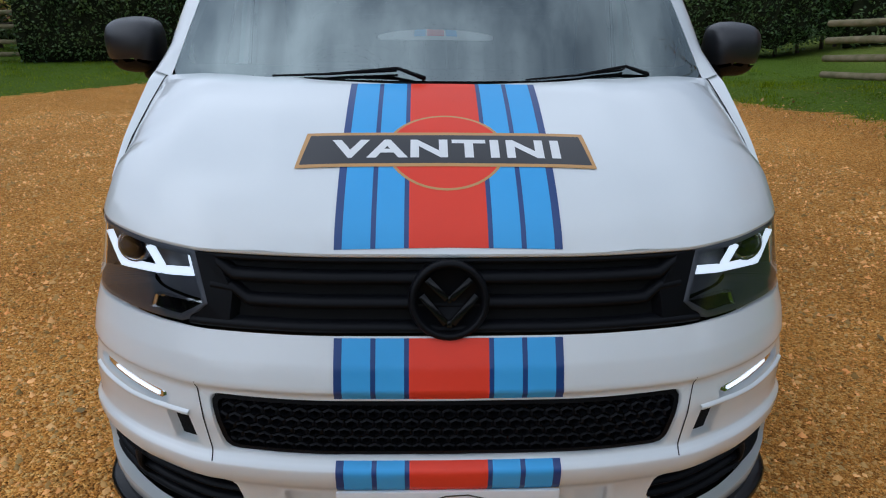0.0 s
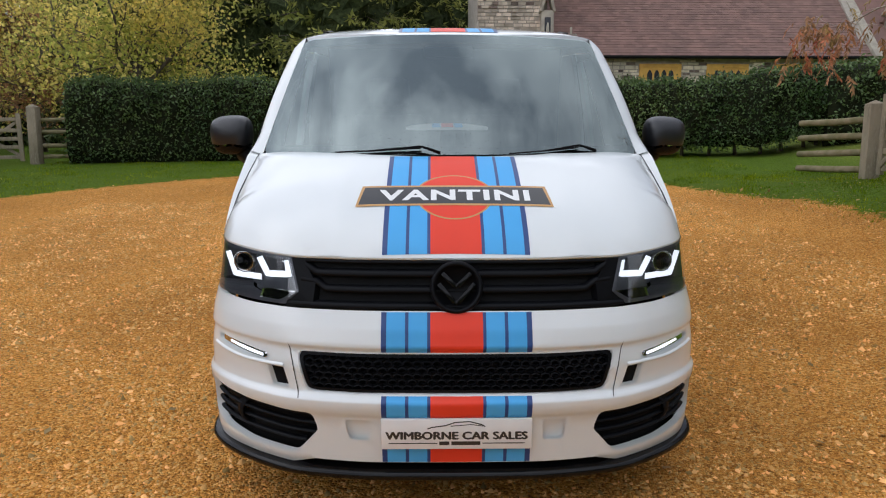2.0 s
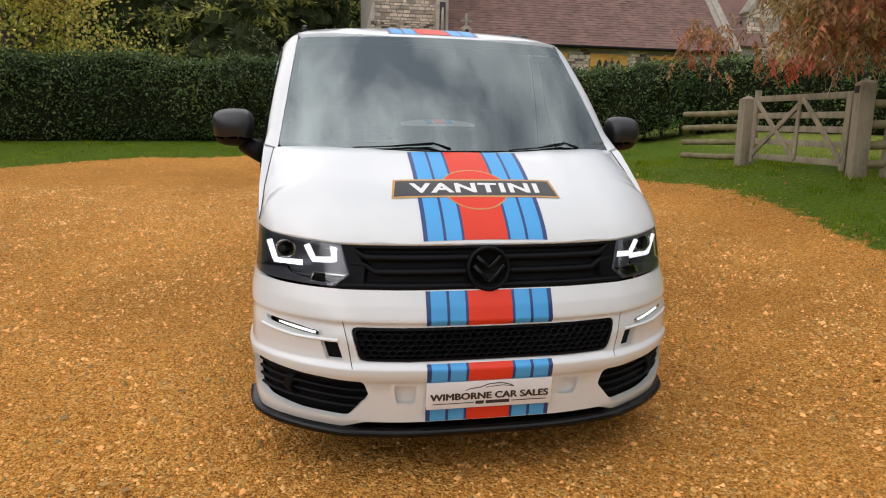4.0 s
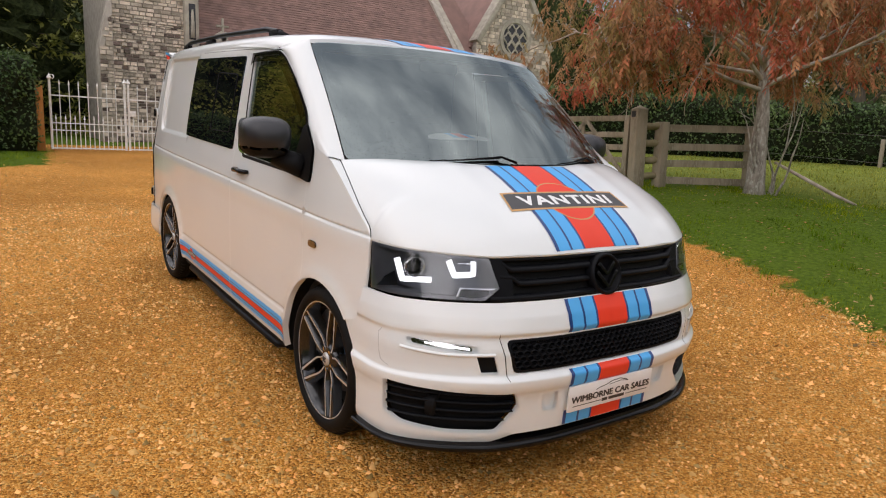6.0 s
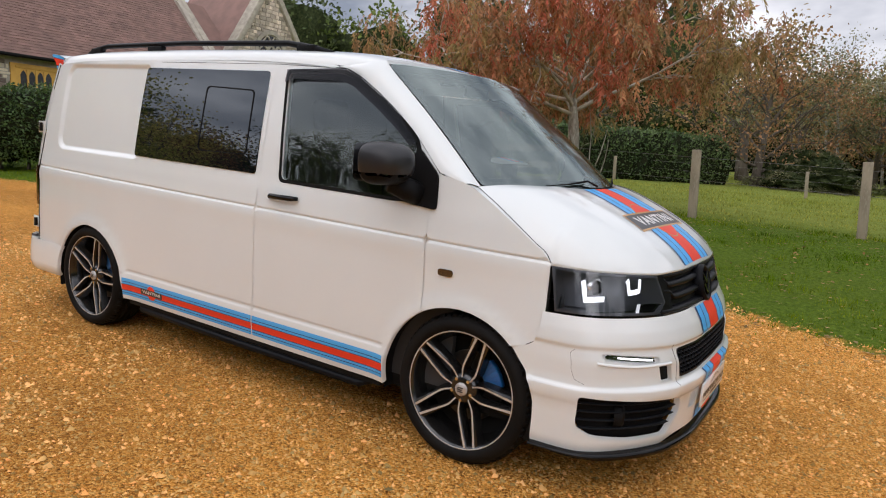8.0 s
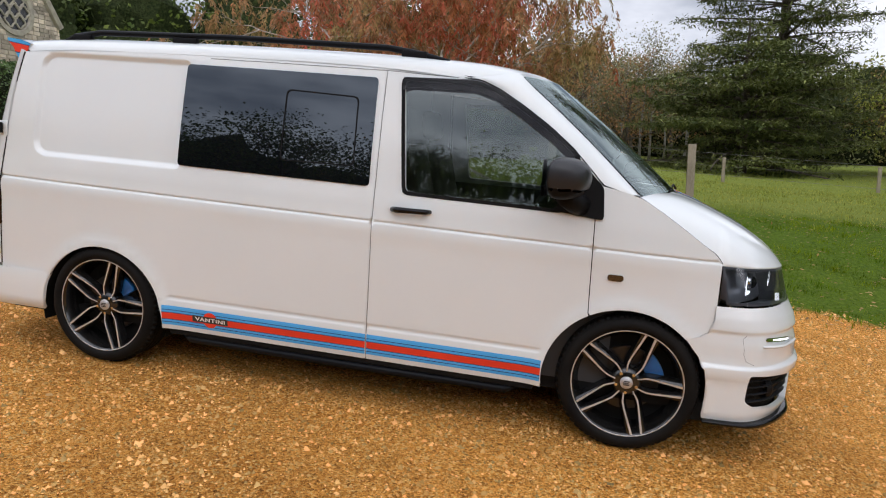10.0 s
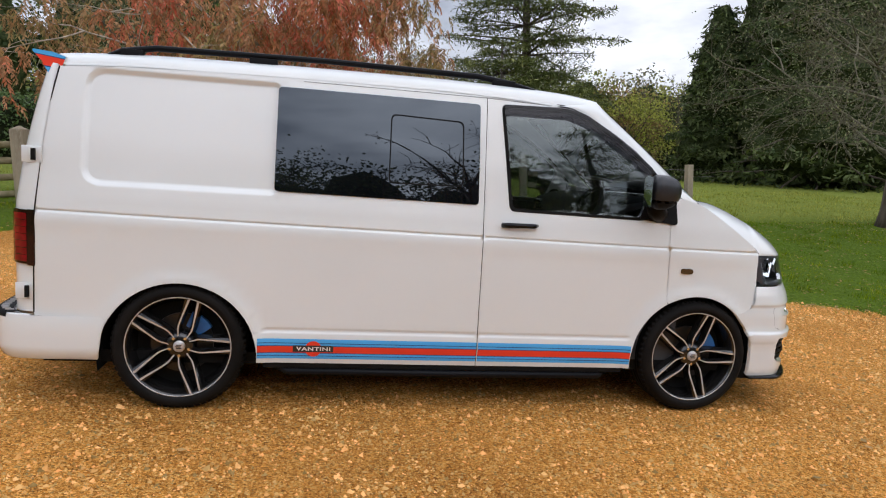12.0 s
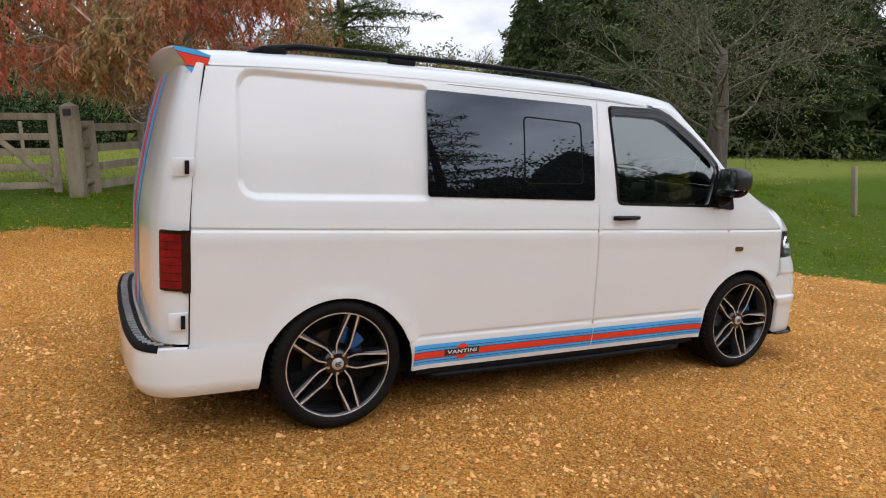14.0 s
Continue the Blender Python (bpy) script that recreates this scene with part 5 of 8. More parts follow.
def build_church():
    rng = np.random.default_rng(31)
    ch = tagged(new("church"), "grey rubble-stone church with a brown tiled roof", "church")
    tw = wall_box("tower", 1.56, 4.15, 23.4, 30.0, 0.8, 12.0, M_MORTAR, ch, "rough grey stone tower wall")
    rows = courses(rng, 1.57, 3.92, 1.4, 9.6, 0.06, 0.15, 0.10, 0.36)
    joined_stones("tower_rubble", [r for r in rows if not 2.6 < r[1] < 6.6], 23.39, tw, rng, dark=0.2)
    picked = [r for r in rows if 2.6 < r[1] < 6.6]
    for x, z, w, h in picked[:290]:
        o = new("stone", STONE if rng.random() > 0.2 else STONE_DARK)
        o.parent = tw
        o.matrix_basis = Matrix.Translation((x, 23.385 + rng.uniform(-0.014, 0.012), z)) @ Matrix.Diagonal((w, 0.05, h, 1))
    if picked[290:]:
        joined_stones("tower_rubble", picked[290:], 23.39, tw, rng)
    # corner buttress with a sloping top
    bm = bmesh.new()
    foot = [(1.18, 0.8), (1.62, 0.8), (1.62, 6.2), (1.56, 6.2), (1.18, 4.6)]
    lo, hi = [bm.verts.new((x, 23.30, z)) for x, z in foot], [bm.verts.new((x, 24.1, z)) for x, z in foot]
    bm.faces.new(lo), bm.faces.new(hi[::-1])
    for k in range(5):
        bm.faces.new((lo[k], hi[k], hi[(k + 1) % 5], lo[(k + 1) % 5]))
    bmesh.ops.recalc_face_normals(bm, faces=bm.faces)
    cb = part("corner_buttress", bm, M_MORTAR, ch, "sloping rubble buttress at the tower's corner", bevel=0.015)
    slope = lambda x, z: z < 4.45 or x > 1.30 + (z - 4.6) * 0.24
    joined_stones("buttress_rubble", courses(rng, 1.19, 1.61, 1.4, 6.0, 0.08, 0.17, 0.12, 0.34, keep=slope), 23.29, cb, rng, dark=0.12)
    # stepped buttress with a niche
    bt = wall_box("buttress", 3.83, 4.41, 22.9, 23.5, 0.8, 4.5, M_DRESSED, ch, "dressed stone buttress with a niche", bevel=0.02)
    wall_box("upper_buttress", 3.89, 4.35, 23.05, 23.5, 4.5, 6.55, M_DRESSED, bt, bevel=0.02)
    bm = bmesh.new()
    for a, q in (((3.87, 6.5), (4.12, 7.35)), ((4.37, 6.5), (4.12, 7.35))):
        d = Vector((q[0] - a[0], 0, q[1] - a[1]))
        box(bm, -0.05, 0.05, -0.22, 0.22, -d.length / 2, d.length / 2, Matrix.Translation(((a[0] + q[0]) / 2, 23.2, (a[1] + q[1]) / 2)) @ Matrix.Rotation(math.atan2(d.x, d.z), 4, "Y"))
    part("gablet", bm, M_DRESSED, bt, bevel=0.01)
    # flat panel in dark glass colour, painted as the shade in the recess
    bm = bmesh.new()
    box(bm, 4.01, 4.23, 23.03, 23.06, 5.1, 6.3)
    part("niche", bm, M_LEADED, bt)
    bm = bmesh.new()
    tube(bm, [(4.12, 23.0, 5.15), (4.12, 23.0, 5.5), (4.12, 23.0, 5.95), (4.12, 23.0, 6.1)], [0.08, 0.07, 0.05, 0.03], 8)
    part("carving", bm, M_DRESSED, bt, smooth=True)
    # nave
    nv = wall_box("nave_wall", 4.15, 16.6, 24.0, 24.4, 0.8, 5.0, M_MORTAR, ch, "rubble-stone nave wall")
    wins = [(8.65, 1.62), (11.25, 1.62), (13.9, 1.62)]
    open_ = lambda x, z: not any(abs(x - c) < w / 2 + 0.06 and 3.9 < z for c, w in wins)
    joined_stones("nave_rubble", courses(rng, 4.2, 16.6, 2.4, 4.95, keep=open_), 23.985, nv, rng, mats=[M_CREAMSTONE, M_DARKSTONE], dark=0.24)
    for c, w in wins:
        wf = wall_box("window_surround", c - w / 2, c + w / 2, 23.93, 24.02, 3.0, 4.78, M_OCHRESTONE, nv, "ochre stone four-light window", bevel=0.01)
        lw = 1.10 / 4
        for j in range(4):
            x = c - 0.55 + lw * (j + 0.5)
            bm = bmesh.new()
            ring = [(x - lw * 0.36, 3.2), (x + lw * 0.36, 3.2), (x + lw * 0.36, 4.40), (x + lw * 0.20, 4.50), (x, 4.56), (x - lw * 0.20, 4.50), (x - lw * 0.36, 4.40)]
            bm.faces.new([bm.verts.new((a, 23.926, z)) for a, z in ring])
            part("pane", bm, M_LEADED, wf)
            if j:
                wall_box("mullion", x - lw * 0.62, x - lw * 0.38, 23.90, 23.935, 3.2, 4.60, M_OCHRESTONE, wf, bevel=0.01)
        wall_box("hood", c - 0.66, c + 0.66, 23.90, 23.935, 4.62, 4.70, M_OCHRESTONE, wf, bevel=0.012)
    bm = bmesh.new()
    tube(bm, [(4.4, 23.62, 4.99), (16.7, 23.62, 4.99)], 0.06, 8)
    part("gutter", bm, M_SEAL, ch, "dark gutter", smooth=True)
    bm = bmesh.new()
    tube(bm, [(5.75, 23.85, 4.95), (5.75, 23.85, 1.0)], 0.045, 8)
    part("downpipe", bm, M_DRESSED, ch, smooth=True)
    # roof slab and tile courses
    rise, run = 6.4, 5.6
    ang = math.atan2(rise, run)
    L = math.hypot(rise, run)
    bm = bmesh.new()
    box(bm, 4.1, 16.75, 0, L, -0.08, 0.0, Matrix.Translation((0, 23.62, 5.05)) @ Matrix.Rotation(ang, 4, "X"))
    box(bm, 4.1, 16.75, 0, L, -0.08, 0.0, Matrix.Translation((0, 23.62 + 2 * run, 5.05)) @ Matrix.Rotation(math.pi - ang, 4, "X"))
    rf = part("roof", bm, M_TILE, ch, "steep brown clay-tiled roof")
    R = Matrix.Translation((0, 23.62, 5.05)) @ Matrix.Rotation(ang, 4, "X")
    V, F, row = [], [], 0
    for s in np.arange(0.0, L - 0.05, 0.15):
        x = 4.1 + (0.115 if row % 2 else 0.0)
        while x < 16.7:
            w, lift_ = 0.222, 0.020 + rng.uniform(-0.005, 0.006)
            k = len(V)
            V += [tuple(R @ Vector(p)) for p in ((x, s - 0.02, 0.0), (x + w, s - 0.02, 0.0), (x + w, s - 0.02, lift_), (x, s - 0.02, lift_), (x, s + 0.17, 0.004), (x + w, s + 0.17, 0.004))]
            F += [(k, k + 1, k + 2, k + 3), (k + 3, k + 2, k + 5, k + 4)]
            x += 0.230
        row += 1
    tl = tagged(put_mesh("tiles", V, F, M_TILE, rf, "brown clay tiles", False), kind="stuff")
    bm = bmesh.new()
    box(bm, 16.62, 16.95, -0.15, L, -0.2, 0.14, R)
    cp = part("verge_coping", bm, M_DRESSED, ch, "pale stone gable coping", bevel=0.02)
    bm = bmesh.new()
    v = [bm.verts.new(p) for p in ((16.7, 24.0, 0.8), (16.7, 24.0, 5.5), (16.7, 23.62 + run, 5.5 + rise), (16.7, 23.62 + 2 * run, 5.5), (16.7, 23.62 + 2 * run, 0.8))]
    w = [bm.verts.new(p.co + Vector((-0.3, 0, 0))) for p in v]
    bm.faces.new(v), bm.faces.new(w[::-1])
    for i in range(5):
        bm.faces.new((v[i], w[i], w[(i + 1) % 5], v[(i + 1) % 5]))
    part("east_gable", bm, M_MORTAR, ch)
    # chancel roof and transept gable with a rose window
    bm = bmesh.new()
    box(bm, 16.7, 19.6, 0, 5.4, -0.08, 0.0, Matrix.Translation((0, 25.6, 5.6)) @ Matrix.Rotation(ang, 4, "X"))
    part("chancel_roof", bm, M_TILE, ch, "brown tiled chancel roof")
    wall_box("chancel_wall", 16.7, 19.4, 25.9, 26.2, 0.8, 5.7, M_MORTAR, ch)
    cx, half, eave, apex, y0 = 21.45, 2.55, 7.0, 10.9, 26.2
    bm = bmesh.new()
    v = [bm.verts.new(p) for p in ((cx - half, y0, 0.8), (cx + half, y0, 0.8), (cx + half, y0, eave), (cx, y0, apex), (cx - half, y0, eave))]
    w = [bm.verts.new(p.co + Vector((0, 0.4, 0))) for p in v]
    bm.faces.new(v), bm.faces.new(w[::-1])
    for i in range(5):
        bm.faces.new((v[i], w[i], w[(i + 1) % 5], v[(i + 1) % 5]))
    tg = part("transept_gable", bm, M_MORTAR, ch, "stone gable with a round tracery window")
    keep = lambda x, z: z < eave + (apex - eave) * (1 - abs(x - cx) / half) - 0.15 and math.hypot(x - cx, z - 7.45) > 1.10
    joined_stones("gable_rubble", courses(rng, cx - half, cx + half, 3.0, apex, 0.14, 0.24, 0.2, 0.5, keep), y0 - 0.015, tg, rng)
    for s in (-1, 1):
        bm = bmesh.new()
        d = Vector((s * half, 0, eave - apex))
        box(bm, -0.14, 0.14, -0.35, 0.35, -d.length / 2 - 0.2, d.length / 2, Matrix.Translation((cx + s * half / 2, y0 + 0.15, (eave + apex) / 2 + 0.08)) @ Matrix.Rotation(math.atan2(d.x, d.z), 4, "Y"))
        part("gable_coping", bm, M_DRESSED, tg, "pale gable coping", bevel=0.02)
        bm = bmesh.new()
        m = Matrix.Translation((cx + s * half, y0 + 0.3, eave)) @ Matrix.Rotation(-s * math.atan2(half, apex - eave), 4, "Y")
        box(bm, -0.05, 0.05, 0, 6.0, -0.2, math.hypot(half, apex - eave) + 0.05, m)
        part("transept_roof", bm, M_TILE, ch, "brown tiled transept roof")
    m0 = Matrix.Translation((cx, y0 - 0.03, 7.45)) @ Matrix.Rotation(radians(90), 4, "Z")
    bm = bmesh.new()
    lathe(bm, [(1.06, 0.02), (1.06, -0.06), (0.86, -0.06), (0.80, 0.02)], m0, 40)
    rose = part("rose_window", bm, M_DRESSED, tg, "round stone tracery window", smooth=False)
    bm = bmesh.new()
    bm.faces.new([bm.verts.new(m0 @ Vector((0.015, 0.9 * math.cos(a), 0.9 * math.sin(a)))) for a in np.linspace(0, 6.2832, 32, endpoint=False)])
    part("rose_glass", bm, M_LEADED, rose)
    for k in range(7):
        a = 2 * math.pi * k / 6
        cc = (0.52 * math.cos(a), 0.52 * math.sin(a)) if k < 6 else (0, 0)
        rr = 0.25 if k < 6 else 0.24
        bm = bmesh.new()
        ring = [m0 @ Vector((-0.02, cc[0] + rr * (1 + 0.16 * math.cos(4 * t)) * math.cos(t), cc[1] + rr * (1 + 0.16 * math.cos(4 * t)) * math.sin(t))) for t in np.linspace(0, 6.2832, 29)]
        tube(bm, ring, 0.045, 6, False)
        part("tracery", bm, M_DRESSED, rose, smooth=True)
    # gabled porch with a cross
    px, py, hw, ez, az = 4.62, 21.2, 1.28, 3.30, 4.86
    face = lambda x, z: (np.asarray(x, float), np.full(np.shape(x), py), np.asarray(z, float))
    arch = [(px - 0.62, 1.2), (px + 0.62, 1.2), (px + 0.62, 2.55)] + [(px + 0.62 * math.cos(a) ** 0.8, 2.55 + 0.86 * math.sin(a)) for a in np.linspace(0.2, 1.35, 6)] + [(px, 3.45)] + [(px - 0.62 * math.cos(a) ** 0.8, 2.55 + 0.86 * math.sin(a)) for a in np.linspace(1.35, 0.2, 6)] + [(px - 0.62, 2.55)]
    po = patch("porch", [(px - hw, 1.1), (px + hw, 1.1), (px + hw, ez), (px, az), (px - hw, ez)], face, M_DRESSED, ch, "weathered stone porch gable with a pointed doorway", holes=(arch,), step=0.3, depth=0.32)
    ribbon("arch_moulding", arch[2:-1], face, 0.10, M_DRESSED, po, lift=0.03, step=0.1)
    for s in (-1, 1):
        wall_box("porch_side", px + s * hw - 0.14, px + s * hw + 0.14, py + 0.3, 24.0, 1.0, ez, M_MORTAR, po)
        d = Vector((s * hw, 0, ez - az))
        tilt = Matrix.Rotation(math.atan2(d.x, d.z), 4, "Y")
        mid = ((2 * px + s * hw) / 2, (ez + az) / 2)
        bm = bmesh.new()
        box(bm, -0.10, 0.10, -0.10, 0.34, -d.length / 2 - 0.22, d.length / 2, Matrix.Translation((mid[0], py, mid[1] + 0.10)) @ tilt)
        part("porch_coping", bm, M_DRESSED, po, "pale stone coping", bevel=0.015)
        bm = bmesh.new()
        box(bm, -0.04, 0.04, 0.30, 24.0 - py, -d.length / 2 - 0.15, d.length / 2, Matrix.Translation((mid[0], py, mid[1] + 0.05)) @ tilt)
        part("porch_roof", bm, M_TILE, po, "brown tiled porch roof")
    bm = bmesh.new()
    box(bm, px - 0.035, px + 0.035, py - 0.03, py + 0.05, az + 0.05, az + 0.75)
    box(bm, px - 0.20, px + 0.20, py - 0.03, py + 0.05, az + 0.46, az + 0.53)
    part("cross", bm, M_DRESSED, po, "stone gable cross", bevel=0.01)
    wall_box("porch_door", px - 0.75, px + 0.75, 23.88, 23.97, 1.2, 3.6, M_DARKBARK, po, "dark timber door")
    return ch


build_church()


# ---- gates and fences ----
def build_iron_gate(x0, x1, y, hinge_left):
    """One leaf of a white spear-topped iron gate."""
    g = tagged(new("iron_gate"), "white painted iron gate leaf with spear tops, closed", "gate", group="iron gate leaves")
    z = float(ground_z((x0 + x1) / 2, y)) + 0.04
    for h, r in ((0.03, 0.016), (0.44, 0.012), (0.60, 0.012), (1.22, 0.014)):
        bm = bmesh.new()
        box(bm, x0, x1, y - r, y + r, z + h - r, z + h + r)
        part("rail", bm, M_WHITEIRON, g)
    n = 16
    for k in range(n + 1):
        x = x0 + (x1 - x0) * k / n
        stile = k in (0, n)
        top = (1.46 if not stile else 1.58) if k % 2 == 0 else 0.68
        r = 0.028 if stile else 0.0105
        bm = bmesh.new()
        tube(bm, [(x, y, z), (x, y, z + top)], r, 6)
        b = part("stile" if stile else "bar", bm, M_WHITEIRON, g)
        bm = bmesh.new()
        tube(bm, [(x, y, z + top), (x, y, z + top + 0.02), (x, y, z + top + 0.04), (x, y, z + top + 0.12)], [r, r * 2.1, r * 1.6, 0.001], 6)
        part("spear", bm, M_WHITEIRON, b)
    if hinge_left is not None:
        x = x0 if hinge_left else x1
        bm = bmesh.new()
        s = 1 if hinge_left else -1
        tube(bm, [(x, y, z + 1.5), (x, y, z + 1.62), (x + s * 0.03, y, z + 1.68), (x + s * 0.08, y, z + 1.68), (x + s * 0.10, y, z + 1.62), (x + s * 0.06, y, z + 1.58)], 0.012, 6)
        part("scroll", bm, M_WHITEIRON, g, smooth=True)
    return g


gl = build_iron_gate(-0.86, 0.70, 15.95, True)
gr_ = build_iron_gate(0.78, 2.42, 15.95, False)
bm = bmesh.new()
zl = float(ground_z(0.85, 15.95))
box(bm, 0.78, 0.93, 15.91, 15.925, zl + 0.86, zl + 0.99)
part("latch_plate", bm, M_WHITEIRON, gr_, "white latch plate", bevel=0.004)


def timber_post(x, y, h, w, mat, label, cap=True, name="fence_post", lean=0.0, group="", plate=False):
    b = spot(x, y)
    bm = bmesh.new()
    box(bm, -w / 2, w / 2, -w / 2, w / 2, -0.25, h)
    if cap:
        for f in bm.faces:
            if f.normal.z > 0.9:
                r = bmesh.ops.poke(bm, faces=[f])
                for v in r["verts"]:
                    v.co.z += w * 0.28
                break
    ob = part(name, bm, mat, None, bevel=0.008)
    ob.matrix_world = Matrix.Translation(b) @ pose(0, 0, 0, 0, lean, random.uniform(-8, 8) if not plate else -18)
    if plate:
        bm = bmesh.new()
        box(bm, -w / 2 - 0.012, -w / 2 - 0.001, -0.05, 0.05, h - 0.13, h - 0.04)
        sg = part("post_plate", bm, M_SIGN, ob, "small dark plate")
    return tagged(ob, label, "post", group)


random.seed(4)
timber_post(-1.08, 15.95, 1.45, 0.17, M_ORANGEWOOD, "orange-brown timber gatepost beside the iron gate", False, "gatepost")
timber_post(2.64, 15.95, 1.45, 0.17, M_ORANGEWOOD, "orange-brown timber gatepost beside the iron gate", False, "gatepost")
POST_A, POST_B, POST_C, POST_D = (6.30, 5.12), (6.62, 4.92), (7.86, 4.16), (6.36, 7.60)
timber_post(*POST_A, 1.23, 0.19, M_OAK, "weathered oak gatepost with a small plate", True, "gatepost", plate=True)
timber_post(*POST_B, 1.02, 0.16, M_OAK, "weathered oak fence post", False)
timber_post(*POST_C, 1.0, 0.15, M_OAK, "weathered oak fence post beside the tree", False)
timber_post(*POST_D, 1.10, 0.20, M_OAK, "weathered oak gatepost with a pointed top", True, "gatepost")
timber_post(-9.75, 14.35, 1.38, 0.22, M_OAK, "weathered oak gatepost by the hedge", True, "gatepost")


def rails(a, b, heights, r, mat, label, square=False):
    f = tagged(new("post_and_rail_fence"), label, "fence")
    for h in heights:
        p, q = spot(*a, h), spot(*b, h + random.uniform(-0.02, 0.02))
        bm = bmesh.new()
        if square:
            d = q - p
            m = Matrix.Translation((p + q) / 2) @ d.to_track_quat("Y", "Z").to_matrix().to_4x4()
            box(bm, -0.025, 0.025, -d.length / 2, d.length / 2, -r, r, m)
        else:
            mid = (p + q) / 2 + Vector((0, 0, random.uniform(-0.015, 0.01)))
            tube(bm, [p, mid, q], [r, r * 1.04, r * 0.96], 8)
        part("rail", bm, mat, f, smooth=not square)
    return f


rails(POST_A, POST_B, (0.17, 0.43, 0.70, 0.97), 0.055, M_ROUNDRAIL, "short run of round mossy rails beside the gatepost")
rails(POST_B, POST_C, (0.12, 0.38, 0.64, 0.93), 0.055, M_OAK, "weathered rail fence that ends at the tree", True)
rails(POST_D, (6.0, 8.9), (0.15, 0.40, 0.64, 0.88), 0.05, M_ROUNDRAIL, "round rails between the gatepost and the hedge")
rails((-9.6, 14.4), (-8.3, 14.75), (0.18, 0.45, 0.78, 1.06), 0.05, M_ROUNDRAIL, "round mossy rails between the gatepost and the hedge")


def field_gate(a, b, label):
    """A five-barred timber gate with braces."""
    g = tagged(new("field_gate"), label, "gate", group="field gates")
    p, q = spot(*a), spot(*b)
    d = q - p
    ln = d.length
    g.matrix_world = Matrix.Translation(p) @ d.to_track_quat("X", "Z").to_matrix().to_4x4()
    for k, h in enumerate((0.18, 0.42, 0.62, 0.82, 1.08)):
        bm = bmesh.new()
        box(bm, 0.05, ln - 0.06, -0.016, 0.016, h - 0.045, h + 0.045)
        part("bar", bm, M_OAK, g, bevel=0.004)
    for x in (0.10, ln - 0.10):
        bm = bmesh.new()
        box(bm, x - 0.05, x + 0.05, -0.03, 0.03, 0.08, 1.22 if x < 1 else 1.12)
        part("stile", bm, M_OAK, g, bevel=0.006)
    for x0, z0, x1, z1 in ((0.12, 1.05, ln * 0.52, 0.18), (ln * 0.52, 0.18, ln * 0.52 + 0.001, 1.08), (0.12, 0.20, ln * 0.56, 1.05), (ln - 0.12, 0.2, ln * 0.55, 1.06)):
        bm = bmesh.new()
        e = Vector((x1 - x0, 0, z1 - z0))
        box(bm, -0.012, 0.012, -0.012, 0.012, -e.length / 2, e.length / 2, Matrix.Translation(((x0 + x1) / 2, -0.03, (z0 + z1) / 2)) @ Matrix.Rotation(math.atan2(e.x, e.z), 4, "Y") @ Matrix.Diagonal((3, 1, 1, 1)))
        part("brace", bm, M_OAK, g, bevel=0.003)
    return g


field_gate((6.36, 7.46), (6.30, 5.26), "weathered five-barred field gate, closed")
field_gate((-9.95, 14.3), (-12.4, 13.6), "weathered five-barred field gate beyond the hedge, closed")
LINE = [(7.72, 4.22), (7.7, 1.78), (7.7, -0.55), (7.7, -3.95)]
for k, (x, y) in enumerate(LINE[1:]):
    timber_post(x, y, 1.10, 0.125, M_OAK, "grey split-timber fence post in the verge", False, lean=(3, 2, 1)[k], group="wire fence posts")
for k, (x, y) in enumerate(((4.4, -9.3), (18.5, -3.0), (18.5, 1.0), (18.5, 6.7), (18.6, -7.5))):
    timber_post(x, y, 1.05 if k == 0 else 0.78, 0.09, M_OAK, "grey fence post out in the meadow", False, lean=(5, 1, 2, 3, 1)[k], group="meadow fence posts")
wf = tagged(new("wire_fence"), "thin galvanised wires strung between the posts", "fence")
for pts, hs in ((LINE, (0.62, 0.98)), ([(18.5, 5.5), (18.5, 1.0), (18.5, -3.0), (18.6, -7.5), (18.8, -12)], (0.5, 0.74))):
    for h in hs:
        bm = bmesh.new()
        tube(bm, [spot(x, y, h) for x, y in pts], 0.0035, 4, False)
        part("wire", bm, M_WIRE, wf)
bm = bmesh.new()
tube(bm, [spot(7.45, 3.52, 0.50), spot(7.52, 3.15, 0.33), spot(7.66, 2.7, 0.11), spot(7.72, 2.45, 0.02)], [0.020, 0.027, 0.026, 0.014], 7)
tagged(part("fallen_branch", bm, M_PALETWIG, None, smooth=True), "pale fallen branch propped against the tree", "branch")
shoots = tagged(new("sucker_shoots"), "thin crooked bare shoots at the foot of the red tree", "shoots")
rs = np.random.default_rng(77)
for k in range(7):
    a = 2.4 * k
    r0 = random.uniform(0.02, 0.09)
    p = spot(7.47 + r0 * math.cos(a), 3.60 + r0 * math.sin(a), -0.1)
    line = limb(rs, p, (0.22 * math.cos(a), 0.22 * math.sin(a), 1), random.uniform(1.3, 1.9), 0.06, 7, 0.16)
    bm = bmesh.new()
    tube(bm, line, [0.022, 0.020, 0.018, 0.015, 0.013, 0.010, 0.008, 0.005], 5, False)
    part("shoot", bm, M_BARK, shoots, smooth=True)
conifer("bramble", np.random.default_rng(300), spot(25, 1.5), 1.5, 2.6, M_OLIVELEAF, "low mound of brambles in the meadow", tiers=7, n=18000, size=0.12, first=0.05, taper=0.5, trunk_r=0.05)


# ---- loose cover: gravel, grass, leaves ----
def scatter_area(rng, n, x0, x1, y0, y1, test):
    p = np.c_[rng.uniform(x0, x1, n), rng.uniform(y0, y1, n)]
    return p[test(p)]


